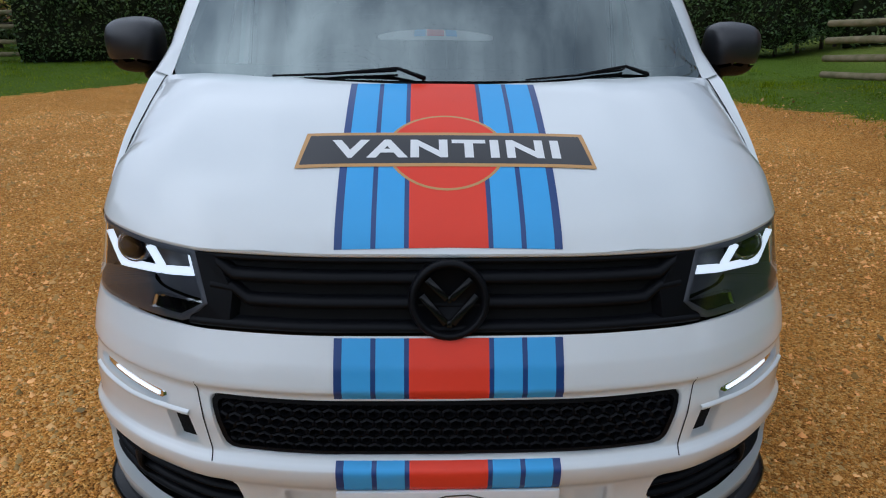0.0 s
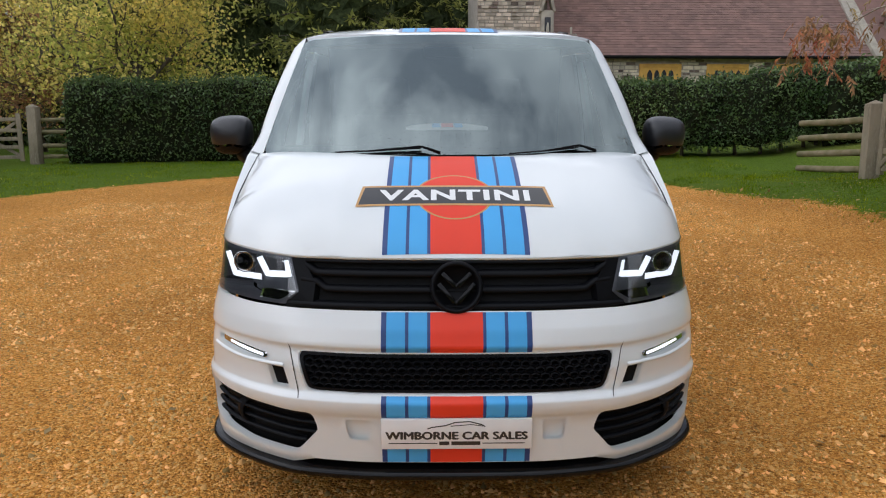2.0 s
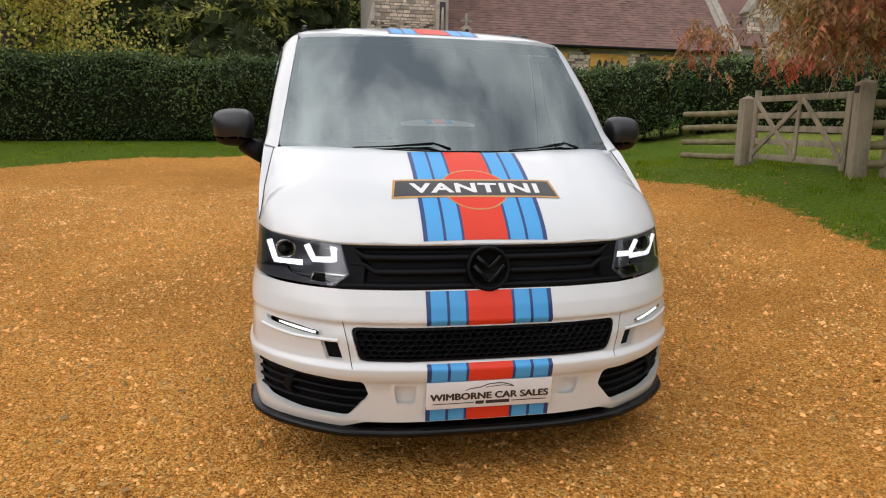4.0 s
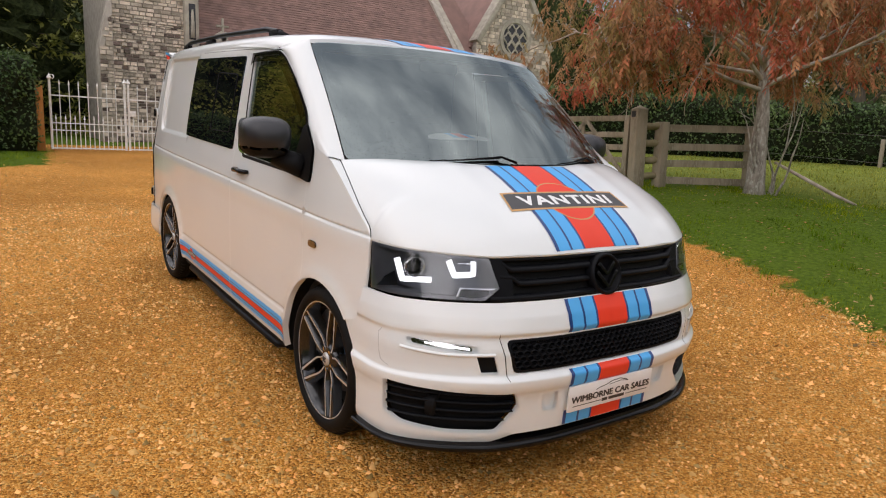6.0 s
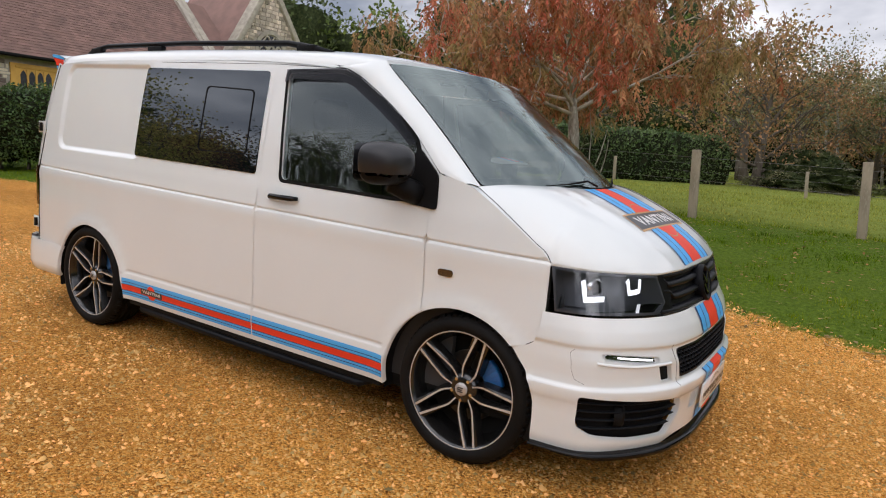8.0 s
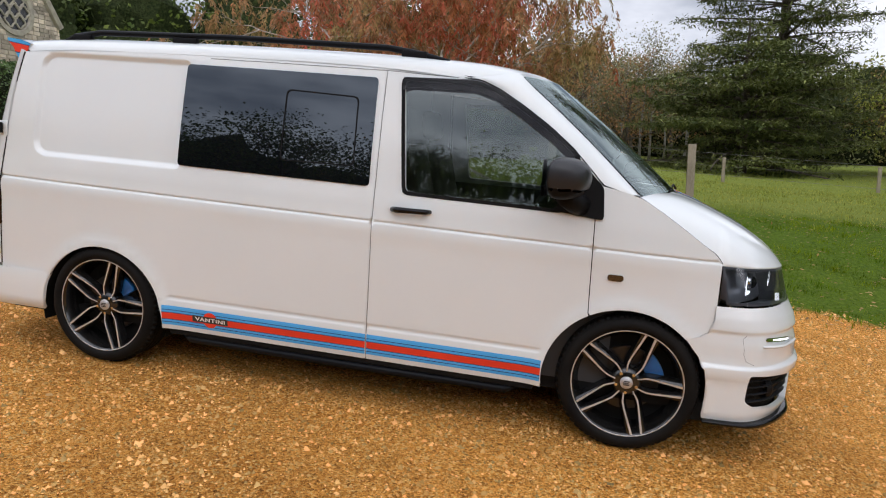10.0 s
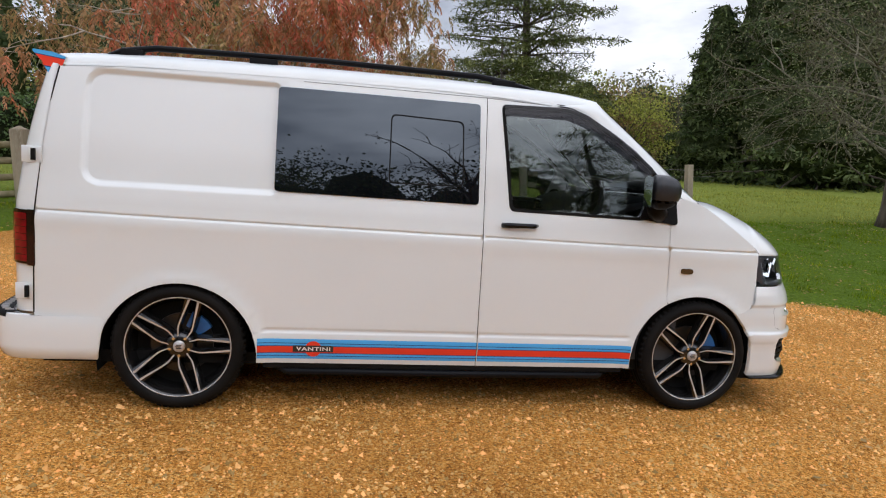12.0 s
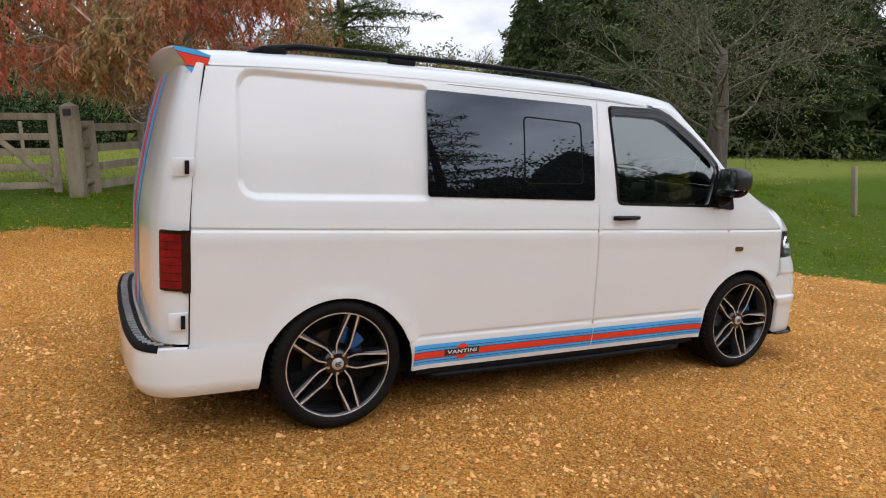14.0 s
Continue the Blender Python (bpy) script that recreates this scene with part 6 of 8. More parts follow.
def pebbles():
    rng = np.random.default_rng(77)
    inside_drive = lambda lo: (lambda q: drive_depth(q[:, 0], q[:, 1]) > lo)
    p = np.concatenate([scatter_area(rng, 112000, -5.2, 3.6, -4.6, 8.0, inside_drive(-0.25)), scatter_area(rng, 12000, -6, 5, 5, 14, inside_drive(-0.2)), scatter_area(rng, 9000, 1.0, 5.2, -4.5, 9.0, lambda q: np.abs(drive_depth(q[:, 0], q[:, 1])) < 0.5)])
    n = len(p)
    s = rng.lognormal(math.log(0.0070), 0.45, n).clip(0.0035, 0.021)
    chip = np.array([(1, 0, -0.4), (0, 1, -0.4), (-1, 0, -0.4), (0, -1, -0.4), (0.25, 0.1, 1)], float)
    a = rng.uniform(0, 6.2832, n)
    j = chip[None] * rng.uniform(0.55, 1.4, (n, 5, 1)) * np.array([1.2, 0.85, 0.72])
    j[:, 4, :2] += rng.uniform(-0.35, 0.35, (n, 2))
    c, sn = np.cos(a)[:, None], np.sin(a)[:, None]
    V = np.stack([j[..., 0] * c - j[..., 1] * sn, j[..., 0] * sn + j[..., 1] * c, j[..., 2]], -1) * s[:, None, None]
    V += np.c_[p, ground_z(p[:, 0], p[:, 1]) + s * 0.12][:, None]
    f = np.array([(0, 1, 4), (1, 2, 4), (2, 3, 4), (3, 0, 4)])
    F = (f[None] + 5 * np.arange(n)[:, None, None]).reshape(-1, 3)
    me = bpy.data.meshes.new("loose_gravel")
    me.vertices.add(5 * n), me.loops.add(3 * len(F)), me.polygons.add(len(F))
    me.vertices.foreach_set("co", V.astype(np.float32).ravel())
    me.loops.foreach_set("vertex_index", F.astype(np.int32).ravel())
    me.polygons.foreach_set("loop_start", np.arange(0, 3 * len(F), 3, dtype=np.int32))
    me.materials.append(M_PEBBLE)
    me.update(calc_edges=True)
    tagged(new("loose_gravel", me), "loose ochre gravel stones on the drive", "gravel", kind="stuff")


pebbles()


def blades(name, rng, p, height, width, mat, label):
    n = len(p)
    z = ground_z(p[:, 0], p[:, 1])
    a, h = rng.uniform(0, 6.2832, n), height * rng.uniform(0.5, 1.4, n) * (1 + 0.5 * np.sin(p[:, 0] * 3.1 + np.sin(p[:, 1] * 1.7)) * np.sin(p[:, 1] * 2.7 + np.sin(p[:, 0] * 2.1)))
    x, y = p.T
    patchy = np.sin(x * 1.9 + 1.3 * np.sin(y * 1.3)) * np.sin(y * 1.6 + 1.1 * np.sin(x * 1.1)) + 0.7 * np.sin(x * 5.3 + 1.7 * np.sin(y * 3.9)) * np.sin(y * 4.7 + 1.5 * np.sin(x * 4.1)) + rng.normal(size=n) * 0.45
    tuft = (np.sin(x * 7.1 + 2.0 * np.sin(y * 2.3)) * np.sin(y * 6.3 + 2.0 * np.sin(x * 2.9)) > 0.62)
    h = h * np.where(tuft, 1.9, 1.0)
    kind = np.where(patchy > 0.75, 1, np.where(rng.random(n) < 0.05, 2, 0)) if isinstance(mat, list) else None
    tip = np.c_[np.cos(a) * h * 0.6, np.sin(a) * h * 0.6, h]
    sd = np.c_[-np.sin(a), np.cos(a), 0 * a] * width
    b = np.c_[p, z - 0.005]
    V = np.stack([b - sd, b + sd, b + tip * 0.6 + sd * 0.6, b + tip], 1)
    tagged(new(name, quads(name, V, mat, kind)), label, "grass", kind="stuff")


rng = np.random.default_rng(500)
on_turf = lambda lo: (lambda q: drive_depth(q[:, 0], q[:, 1]) < lo + rng.normal(size=len(q)) * 0.17)
blades("verge_grass", rng, np.concatenate([scatter_area(rng, 130000, 1.0, 8.0, -6.5, 10, on_turf(-0.02)), scatter_area(rng, 30000, 0.0, 8.0, -11, -6.5, on_turf(-0.02)), scatter_area(rng, 40000, -9.5, -0.8, 7, 16, on_turf(-0.02)), scatter_area(rng, 16000, 2.5, 6.2, 9, 16, on_turf(0.0))]), 0.034, 0.0050, [M_BLADE, M_DARKBLADE, M_DRYBLADE], "short rough green grass beside the drive")
blades("meadow_grass", rng, np.concatenate([scatter_area(rng, 40000, 7.6, 18, -14, 10, lambda q: np.ones(len(q), bool)), scatter_area(rng, 16000, 18, 38, -22, 6, lambda q: np.ones(len(q), bool))]), 0.045, 0.010, M_DRYBLADE, "longer pale meadow grass")
p = np.concatenate([scatter_area(rng, 5200, 1.2, 8.0, -9.5, 8, lambda q: drive_depth(q[:, 0], q[:, 1]) < 0.4), scatter_area(rng, 160, -5, 3, -4, 10, lambda q: drive_depth(q[:, 0], q[:, 1]) > 0)])
pts = np.c_[p, ground_z(p[:, 0], p[:, 1]) + 0.02]
tagged(new("fallen_leaves", quads("fallen_leaves", leaf_cloud(rng, pts, 0.055, 0.035, 0.05, 0.85), M_FALLEN)), "fallen brown and yellow leaves on grass and gravel", "leaves", kind="stuff")


# ---- the van ----
def build_wheel(parent, front):
    """A wheel about the local x axis, its face towards -x."""
    I = Matrix.Identity(4)
    bm = bmesh.new()
    lathe(bm, [(0.276, 0.004), (0.279, 0.000), (0.275, -0.004), (0.2695, -0.003), (0.260, 0.014), (0.256, 0.03), (0.240, 0.06), (0.238, 0.16), (0.256, 0.20), (0.276, 0.205)], I, 64, slots=[0, 0, 1, 0, 0, 0, 0, 0, 0])
    wheel = part("wheel", bm, [M_GUNMETAL, M_MACHINED], parent, "gunmetal twin-spoke alloy wheel with machined edges", smooth=True)
    bm = bmesh.new()
    R = 0.348
    lathe(bm, [(0.275, 0.0), (0.283, -0.012), (0.302, -0.018), (0.322, -0.012), (0.334, 0.0), (0.341, 0.018), (R, 0.04), (R, 0.062), (0.338, 0.063), (0.338, 0.07), (R, 0.071), (R, 0.105), (0.338, 0.106), (0.338, 0.114), (R, 0.115), (R, 0.15), (0.338, 0.151), (0.338, 0.158), (R, 0.159), (R, 0.18), (0.341, 0.202), (0.325, 0.225), (0.30, 0.228), (0.275, 0.21)], I, 72)
    for k in range(64):  # shoulder blocks
        a = 2 * math.pi * k / 64
        m = Matrix.Rotation(a, 4, "X") @ Matrix.Translation((0.020, 0.3435, 0)) @ Matrix.Rotation(radians(32), 4, "Z")
        box(bm, -0.016, 0.016, -0.004, 0.0010, -0.012, 0.012, m)
    part("tyre", bm, M_RUBBER, wheel, "low-profile black tyre", smooth=True)
    for k in range(5):
        base = radians(90 + 72 * k + (19 if front else 16))
        rad, tan = Vector((0, math.cos(base), math.sin(base))), Vector((0, -math.sin(base), math.cos(base)))
        for sgn in (-1, 1):
            bm = bmesh.new()
            rows = []
            for r, off, w, x in ((0.040, 0.022, 0.0060, 0.026), (0.060, 0.025, 0.0070, 0.024), (0.088, 0.034, 0.0080, 0.021), (0.104, 0.0365, 0.0085, 0.019), (0.128, 0.036, 0.0085, 0.016), (0.19, 0.031, 0.0095, 0.009), (0.268, 0.0245, 0.0115, 0.001)):
                c = rad * r + tan * (sgn * off)
                rows.append([bm.verts.new(c + tan * (sgn * q) + Vector((x + d, 0, 0))) for q, d in ((w + 0.010 + 0.05 * max(0, r - 0.10), 0.045), (w * 0.9 + 0.07 * max(0, r - 0.13), 0.006), (w * 0.50, 0.0), (-w * 0.50, 0.0), (-w * 0.9, 0.005), (-w - 0.007, 0.026), (-w - 0.006, 0.05))])
            for p, q in zip(rows, rows[1:]):
                for i in range(6):
                    f = bm.faces.new((p[i], p[i + 1], q[i + 1], q[i]))
                    f.material_index = 1 if i == 2 else 0
                bm.faces.new((p[6], p[0], q[0], q[6]))
            bm.faces.new(rows[0][::-1]), bm.faces.new(rows[-1])
            part("spoke", bm, [M_GUNMETAL, M_MACHINED], wheel)
    bm = bmesh.new()
    lathe(bm, [(0.0, 0.020), (0.05, 0.022), (0.072, 0.032), (0.078, 0.055), (0.078, 0.10)], I, 32)
    part("hub", bm, M_GUNMETAL, wheel, smooth=True)
    bm = bmesh.new()
    lathe(bm, [(0.0, 0.010), (0.026, 0.011), (0.031, 0.015), (0.032, 0.028)], I, 28)
    part("centre_cap", bm, M_MACHINED, wheel, "silver centre cap", smooth=True)
    bm = bmesh.new()
    for z, y in ((0.009, 0), (0.0, 0.004), (-0.009, 0)):
        box(bm, 0.007, 0.0105, y - 0.014, y + 0.014, z - 0.0025, z + 0.0025)
    part("cap_mark", bm, M_INK, wheel)
    for k in range(5):
        a = radians(54 + 72 * k)
        bm = bmesh.new()
        tube(bm, [(0.018, 0.052 * math.cos(a), 0.052 * math.sin(a)), (0.034, 0.052 * math.cos(a), 0.052 * math.sin(a))], 0.0085, 6)
        part("wheel_bolt", bm, M_CHROME, wheel)
    bm = bmesh.new()
    lathe(bm, [(0.07, 0.100), (0.165, 0.100), (0.165, 0.118), (0.07, 0.118)], I, 48, True)
    part("brake_disc", bm, M_DISC, wheel, smooth=False)
    bm = bmesh.new()
    a0 = radians(146 if front else 128)
    for i in range(5):
        a = a0 + (i - 2) * 0.14
        m = Matrix.Rotation(a, 4, "X")
        box(bm, 0.068, 0.10, 0.10, 0.185, -0.016, 0.016, m)
    part("caliper", bm, M_CALIPER, wheel, "blue brake caliper", bevel=0.004)
    bm = bmesh.new()
    lathe(bm, [(0.0, 0.13), (0.24, 0.13), (0.24, 0.135), (0.0, 0.135)], I, 32)
    part("back_plate", bm, M_SEAL, wheel)
    return wheel


def build_van():
    van = tagged(new("van"), "white panel van with red and blue racing stripes and blacked-out trim", "van")
    van.matrix_world = pose(0, 0, 0, SLOPE) @ pose(-0.012, 0, 0)
    A = dict(parent=van)

    # bonnet
    lead = [(x, y + 0.001) for x, y in zip(LEAD_X, LEAD_Y)]
    front_edge = [(-x, y) for x, y in lead[:0:-1]] + lead
    back_edge = [(x, 0.682 + 0.35 * x * x) for x in np.linspace(0.868, -0.868, 31)]
    b = patch("bonnet", front_edge + [(0.910, 0.556), (0.9045, 0.63), (0.900, 0.70)] + back_edge + [(-0.900, 0.70), (-0.9045, 0.63), (-0.910, 0.556)], bonnet, M_PAINT, van, "white bonnet with racing stripes", step=0.035, depth=0.018)

    def stripes(owner, fn, v0, v1, step=0.035, flip=False, lift=0.0015):
        """Navy, light blue and red bands that run the length of the van."""
        edges = [("N", 0.2405, 0.2585), ("B", 0.1765, 0.2405), ("N", 0.165, 0.1765), ("B", 0.101, 0.165), ("N", 0.090, 0.101)]
        for sgn in (-1, 1):
            for c, a, q in edges:
                lo, hi = sorted((sgn * a, sgn * q))
                patch("stripe", [(lo, v0), (hi, v0), (hi, v1), (lo, v1)], fn, M_NAVY if c == "N" else M_BLUE, owner, "navy stripe" if c == "N" else "light blue stripe", step=step, depth=0, lift=lift, flip=flip)
        patch("stripe", [(-0.090, v0), (0.090, v0), (0.090, v1), (-0.090, v1)], fn, M_RED, owner, "red stripe", step=step, depth=0, lift=lift, flip=flip)

    stripes(b, bonnet, 0.1455, 0.684)
    cy = 0.385
    circ = lambda r: [(r * math.cos(a), cy + r / 1.17 * math.sin(a)) for a in np.linspace(0, 2 * math.pi, 48, endpoint=False)]
    patch("roundel", circ(0.148), bonnet, M_GOLD, b, "gold ring round a red disc", depth=0, lift=0.0020, holes=(circ(0.141),), step=0.03)
    patch("roundel", circ(0.141), bonnet, M_RED, b, "red disc", depth=0, lift=0.0020, step=0.03)
    bar = lambda g: [(-0.368 + g, cy - 0.060 + g), (0.368 - g, cy - 0.060 + g), (0.350 - g, cy + 0.056 - g), (-0.350 + g, cy + 0.056 - g)]
    patch("name_bar", bar(0), bonnet, M_GOLD, b, "gold border", depth=0, lift=0.0028, holes=(bar(0.010),), step=0.03)
    patch("name_bar", bar(0.010), bonnet, M_INK, b, "charcoal bar", depth=0, lift=0.0028, step=0.03)
    lettering("lettering", "VANTINI", 0.062, bonnet, (0, cy - 0.002), M_LETTER, b, "white capital letters", lift=0.0036, bold=0.035, wide=1.62, space=1.12)

    # windscreen
    ztop = lambda x: 1.838 - 0.030 * x * x
    ws = [(-0.848, 1.270), (-0.60, 1.284), (0.60, 1.284), (0.848, 1.270), (0.758, 1.808)] + [(x, ztop(x)) for x in np.linspace(0.72, -0.72, 25)] + [(-0.758, 1.808)]
    ws = rounded(ws, 0.03, 4)
    inner = rounded([(-0.816, 1.306), (-0.60, 1.316), (0.60, 1.316), (0.816, 1.306), (0.730, 1.778)] + [(x, ztop(x) - 0.045) for x in np.linspace(0.69, -0.69, 15)] + [(-0.730, 1.778)], 0.05, 4)
    g = patch("windscreen", ws, screen, M_SCREEN, van, "tinted windscreen reflecting cloud", step=0.06, depth=0)
    g.visible_shadow = False
    patch("frit_band", ws, screen, M_SEAL, g, "black screen border", holes=(inner,), step=0.05, depth=0, lift=-0.004)
    cowl = [[(x, 0.66 + 0.35 * x * x + dy, 1.268 + dz - 0.006 * (x / 0.8) ** 2) for x in np.linspace(-0.84, 0.84, 30)] for dy, dz in ((-0.0, -0.02), (0.03, 0.008), (0.06, 0.012))]
    loft("cowl", cowl, M_PLASTIC, van)
    for x0, x1, lean in ((-0.50, -0.03, 1), (0.24, 0.66, 1)):  # wipers
        bm = bmesh.new()
        pts = [(x, screen(x, 1.288 + 0.026 * s)[1] - 0.014, 1.288 + 0.026 * s) for x, s in ((x0, 0.0), (x0 + 0.16, 0.35), (x0 + 0.30, 0.7), (x1 - 0.10, 0.85))]
        tube(bm, pts, [0.003, 0.0035, 0.0035, 0.003], 6)
        tube(bm, [(x1 - 0.02, screen(x1, 1.3)[1] - 0.03, 1.292), (x1 - 0.1, screen(x1 - 0.1, 1.315)[1] - 0.028, 1.318), pts[1]], [0.007, 0.0045, 0.0035], 8)
        part("wiper", bm, M_PLASTIC, van, smooth=True)

    # roof
    front = [(s, float(screen(rx(0.9 - abs(s)) * np.sign(s), ztop(rx(0.9 - abs(s))))[1]) + 0.012) for s in np.linspace(0.76, -0.76, 25)]
    rf = patch("roof", [(-0.9, 1.86), (-0.9, 4.50), (-0.82, 4.60), (0.82, 4.60), (0.9, 4.50), (0.9, 1.86), (0.84, 1.70)] + front + [(-0.84, 1.70)], roof, M_PAINT, van, "white roof panel", step=0.06, depth=0.02)
    stripes(rf, roof, 1.50, 4.58, 0.08)
    for sgn in (-1, 1):
        # rails
        bm = bmesh.new()
        ln = [(4.32, 0.0), (4.25, 0.028), (4.08, 0.050), (3.2, 0.054), (2.32, 0.048), (2.14, 0.026), (1.98, 0.0)]
        pts = [(sgn * 0.725, y, float(roof_c(y)) - 0.046 + h) for y, h in ln]
        tube(bm, pts, [0.014, 0.018, 0.017, 0.016, 0.017, 0.018, 0.014], 8)
        rail = part("roof_rail", bm, M_SATIN, van, "satin black roof rail", smooth=True)
        for y0, y1 in ((4.14, 4.26), (3.45, 3.60), (2.10, 2.24)):
            bm = bmesh.new()
            z = float(roof_c((y0 + y1) / 2)) - 0.056
            box(bm, sgn * 0.725 - 0.02, sgn * 0.725 + 0.02, y0, y1, z, z + 0.05)
            part("rail_foot", bm, M_PLASTIC, rail, bevel=0.008)

    def seam(owner, line, fn, flip, width=0.022):
        ribbon("seal", line, fn, width, M_SEAL, owner, "black gap between panels", lift=-0.010, flip=flip)

    # flanks
    A_LINE = [(0.985, 1.277), (1.125, 1.315), (1.20, 1.395), (1.30, 1.492), (1.42, 1.583), (1.55, 1.668), (1.68, 1.742), (1.78, 1.782), (1.88, 1.790)]
    DOOR_GLASS = [(2.112, 1.188), (2.178, 1.752), (1.80, 1.754), (1.70, 1.722), (1.53, 1.625), (1.40, 1.540), (1.285, 1.452), (1.255, 1.38), (1.34, 1.176)]
    for sgn in (-1, 1):
        fn, fl = side(sign=sgn), sgn < 0
        lines = [[(y, float(swage(y)) + o) for y in (0.5, 4.7)] for o in (-0.06, -0.028, -0.014, -0.007, -0.0035, 0.0, 0.0035, 0.007, 0.014, 0.03)]
        lines += [[(1.30, 0.455 + o), (3.55, 0.455 + o)] for o in (-0.02, -0.01, 0.0, 0.01, 0.02)]
        wing_top = WING_TOP
        wing = [(0.600, 0.634), (0.558, 0.660), (0.5395, 0.72), (0.533, 0.795)] + wing_top + [(1.1275, 1.308), (1.144, 1.15), (1.126, 0.685)] + arc(F_ARCH, 62, 133)
        w = patch("front_wing", wing, fn, M_PAINT, van, step=0.035, flip=fl, creases=lines)
        wt = on(fn, resample(wing_top, 0.03, False))
        bt = []
        for p in wt:
            x = float(bonnet_edge(p[1]))
            bt.append([sgn * (x + 0.001), p[1], float(bonnet(x, p[1])[2]) - 0.0015])
        bt = np.array(bt)
        mid = (wt + bt) / 2 + np.array([sgn * 0.003, 0, 0.001])
        loft("wing_top", [wt, mid, bt], M_PAINT, w)
        bm = bmesh.new()
        tube(bm, [tuple(p + np.array([sgn * 0.0008, 0, 0.0006])) for p in bt], 0.0020, 5)
        part("panel_gap", bm, M_SEAL, w)
        door = [(2.2625, 0.268), (1.326, 0.268)] + arc(F_ARCH, -8.0, 60.5) + [(1.131, 0.685), (1.149, 1.15), (1.132, 1.305)] + [(y, z - 0.008) for y, z in A_LINE[1:]] + [(2.2785, 1.803), (2.2745, 1.155)]
        d = patch("front_door", door, fn, M_PAINT, van, "white cab door", holes=(rounded([(y, z) for y, z in DOOR_GLASS], 0.03, 4),), step=0.04, flip=fl, depth=0.03, creases=lines)
        frame = rounded([(2.130, 1.170), (2.200, 1.770), (1.79, 1.774), (1.685, 1.737), (1.515, 1.640), (1.385, 1.553), (1.262, 1.462), (1.225, 1.375), (1.30, 1.158)], 0.035, 4)
        patch("window_seal", frame, fn, M_SEAL, d, "black window surround", holes=(rounded(DOOR_GLASS, 0.03, 4),), step=0.03, depth=0, lift=0.002, flip=fl)
        gl = patch("window_glass", rounded([(y, z) for y, z in DOOR_GLASS], 0.02, 3), fn, M_SIDEGLASS, d, "tinted door glass", step=0.06, depth=0, lift=-0.008, flip=fl)
        gl.visible_shadow = False
        dfl = [(2.185, 1.765), (2.185, 1.695), (2.14, 1.715), (1.80, 1.716), (1.70, 1.684), (1.53, 1.585), (1.40, 1.497), (1.30, 1.42), (1.262, 1.445), (1.385, 1.556), (1.515, 1.643), (1.685, 1.740), (1.79, 1.776)]
        patch("wind_deflector", dfl, fn, M_SMOKE, d, "smoked wind deflector", step=0.04, depth=0, lift=0.016, flip=fl)
        bm = bmesh.new()
        hx = float(side_x(2.07, 1.094))
        tube(bm, [(sgn * (hx + 0.004), 1.965, 1.097), (sgn * (hx + 0.032), 1.99, 1.097), (sgn * (hx + 0.036), 2.07, 1.096), (sgn * (hx + 0.032), 2.14, 1.094), (sgn * (hx + 0.004), 2.17, 1.092)], [0.010, 0.014, 0.014, 0.016, 0.014], 8)
        part("door_handle", bm, M_GLOSSBLACK, d, "black pull handle", smooth=True)
        patch("handle_cup", [(2.06 + 0.055 * math.cos(a), 1.108 + 0.038 * math.sin(a)) for a in np.linspace(0, 6.2832, 20, endpoint=False)], fn, M_PAINT, d, step=0.03, depth=0, lift=0.001, flip=fl)
        patch("lock", [(2.155 + 0.010 * math.cos(a), 1.093 + 0.010 * math.sin(a)) for a in np.linspace(0, 6.2832, 12, endpoint=False)], fn, M_CHROME, d, step=0.03, depth=0, lift=0.022, flip=fl)

        # mirror
        base = patch("mirror", rounded([(1.105, 1.142), (1.345, 1.166), (1.262, 1.395), (1.235, 1.41), (1.12, 1.30)], 0.02, 3), fn, M_PLASTIC, van, "black door mirror", step=0.04, depth=0.012, lift=0.014, flip=fl)
        def mirror_form(v, grow=1.0):
            """A rounded housing: blunt outer edge, bulging front, tucked in underneath."""
            c = v.co
            c *= (abs(c.x) ** 3.6 + abs(c.y) ** 2.3 + abs(c.z) ** 3.2) ** (-1 / 3.1)
            tuck = 1 - 0.16 * max(0.0, -c.z) ** 1.5
            yy = c.y * (0.128 if c.y < 0 else 0.058) * tuck
            crown = 1 - 0.10 * max(0.0, c.z) * max(0.0, c.x)
            return Vector((sgn * (1.092 + 0.108 * c.x * grow * (1 - 0.10 * max(0.0, -c.z))), 1.318 + yy * grow + 0.028 * c.x, 1.335 + 0.098 * c.z * grow * crown))

        for name, keep, mat, grow, lab in (("mirror_shell", lambda z: z > -0.45, M_SHELL, 1.0, "dark grey mirror shell"), ("mirror_bowl", lambda z: z < -0.40, M_PLASTIC, 0.985, "black lower mirror bowl")):
            bm = bmesh.new()
            bmesh.ops.create_icosphere(bm, subdivisions=4, radius=1.0)
            bmesh.ops.delete(bm, geom=[v for v in bm.verts if not keep(v.co.z)], context="VERTS")
            for v in bm.verts:
                v.co = mirror_form(v, grow)
            part(name, bm, mat, base, lab, smooth=True)
        bm = bmesh.new()
        tube(bm, [(sgn * 0.925, 1.225, 1.205), (sgn * 0.97, 1.255, 1.222), (sgn * 1.04, 1.305, 1.252)], [0.056, 0.054, 0.046], 14)
        part("mirror_arm", bm, M_PLASTIC, base, smooth=True)
        bm = bmesh.new()
        gl = rounded([(-0.085, -0.085), (0.085, -0.085), (0.085, 0.085), (-0.085, 0.085)], 0.03, 4)
        bm.faces.new([bm.verts.new((sgn * (1.10 + a), 1.389 + 0.05 * a * 4, 1.335 + q)) for a, q in gl])
        part("mirror_glass", bm, M_MIRROR, base)

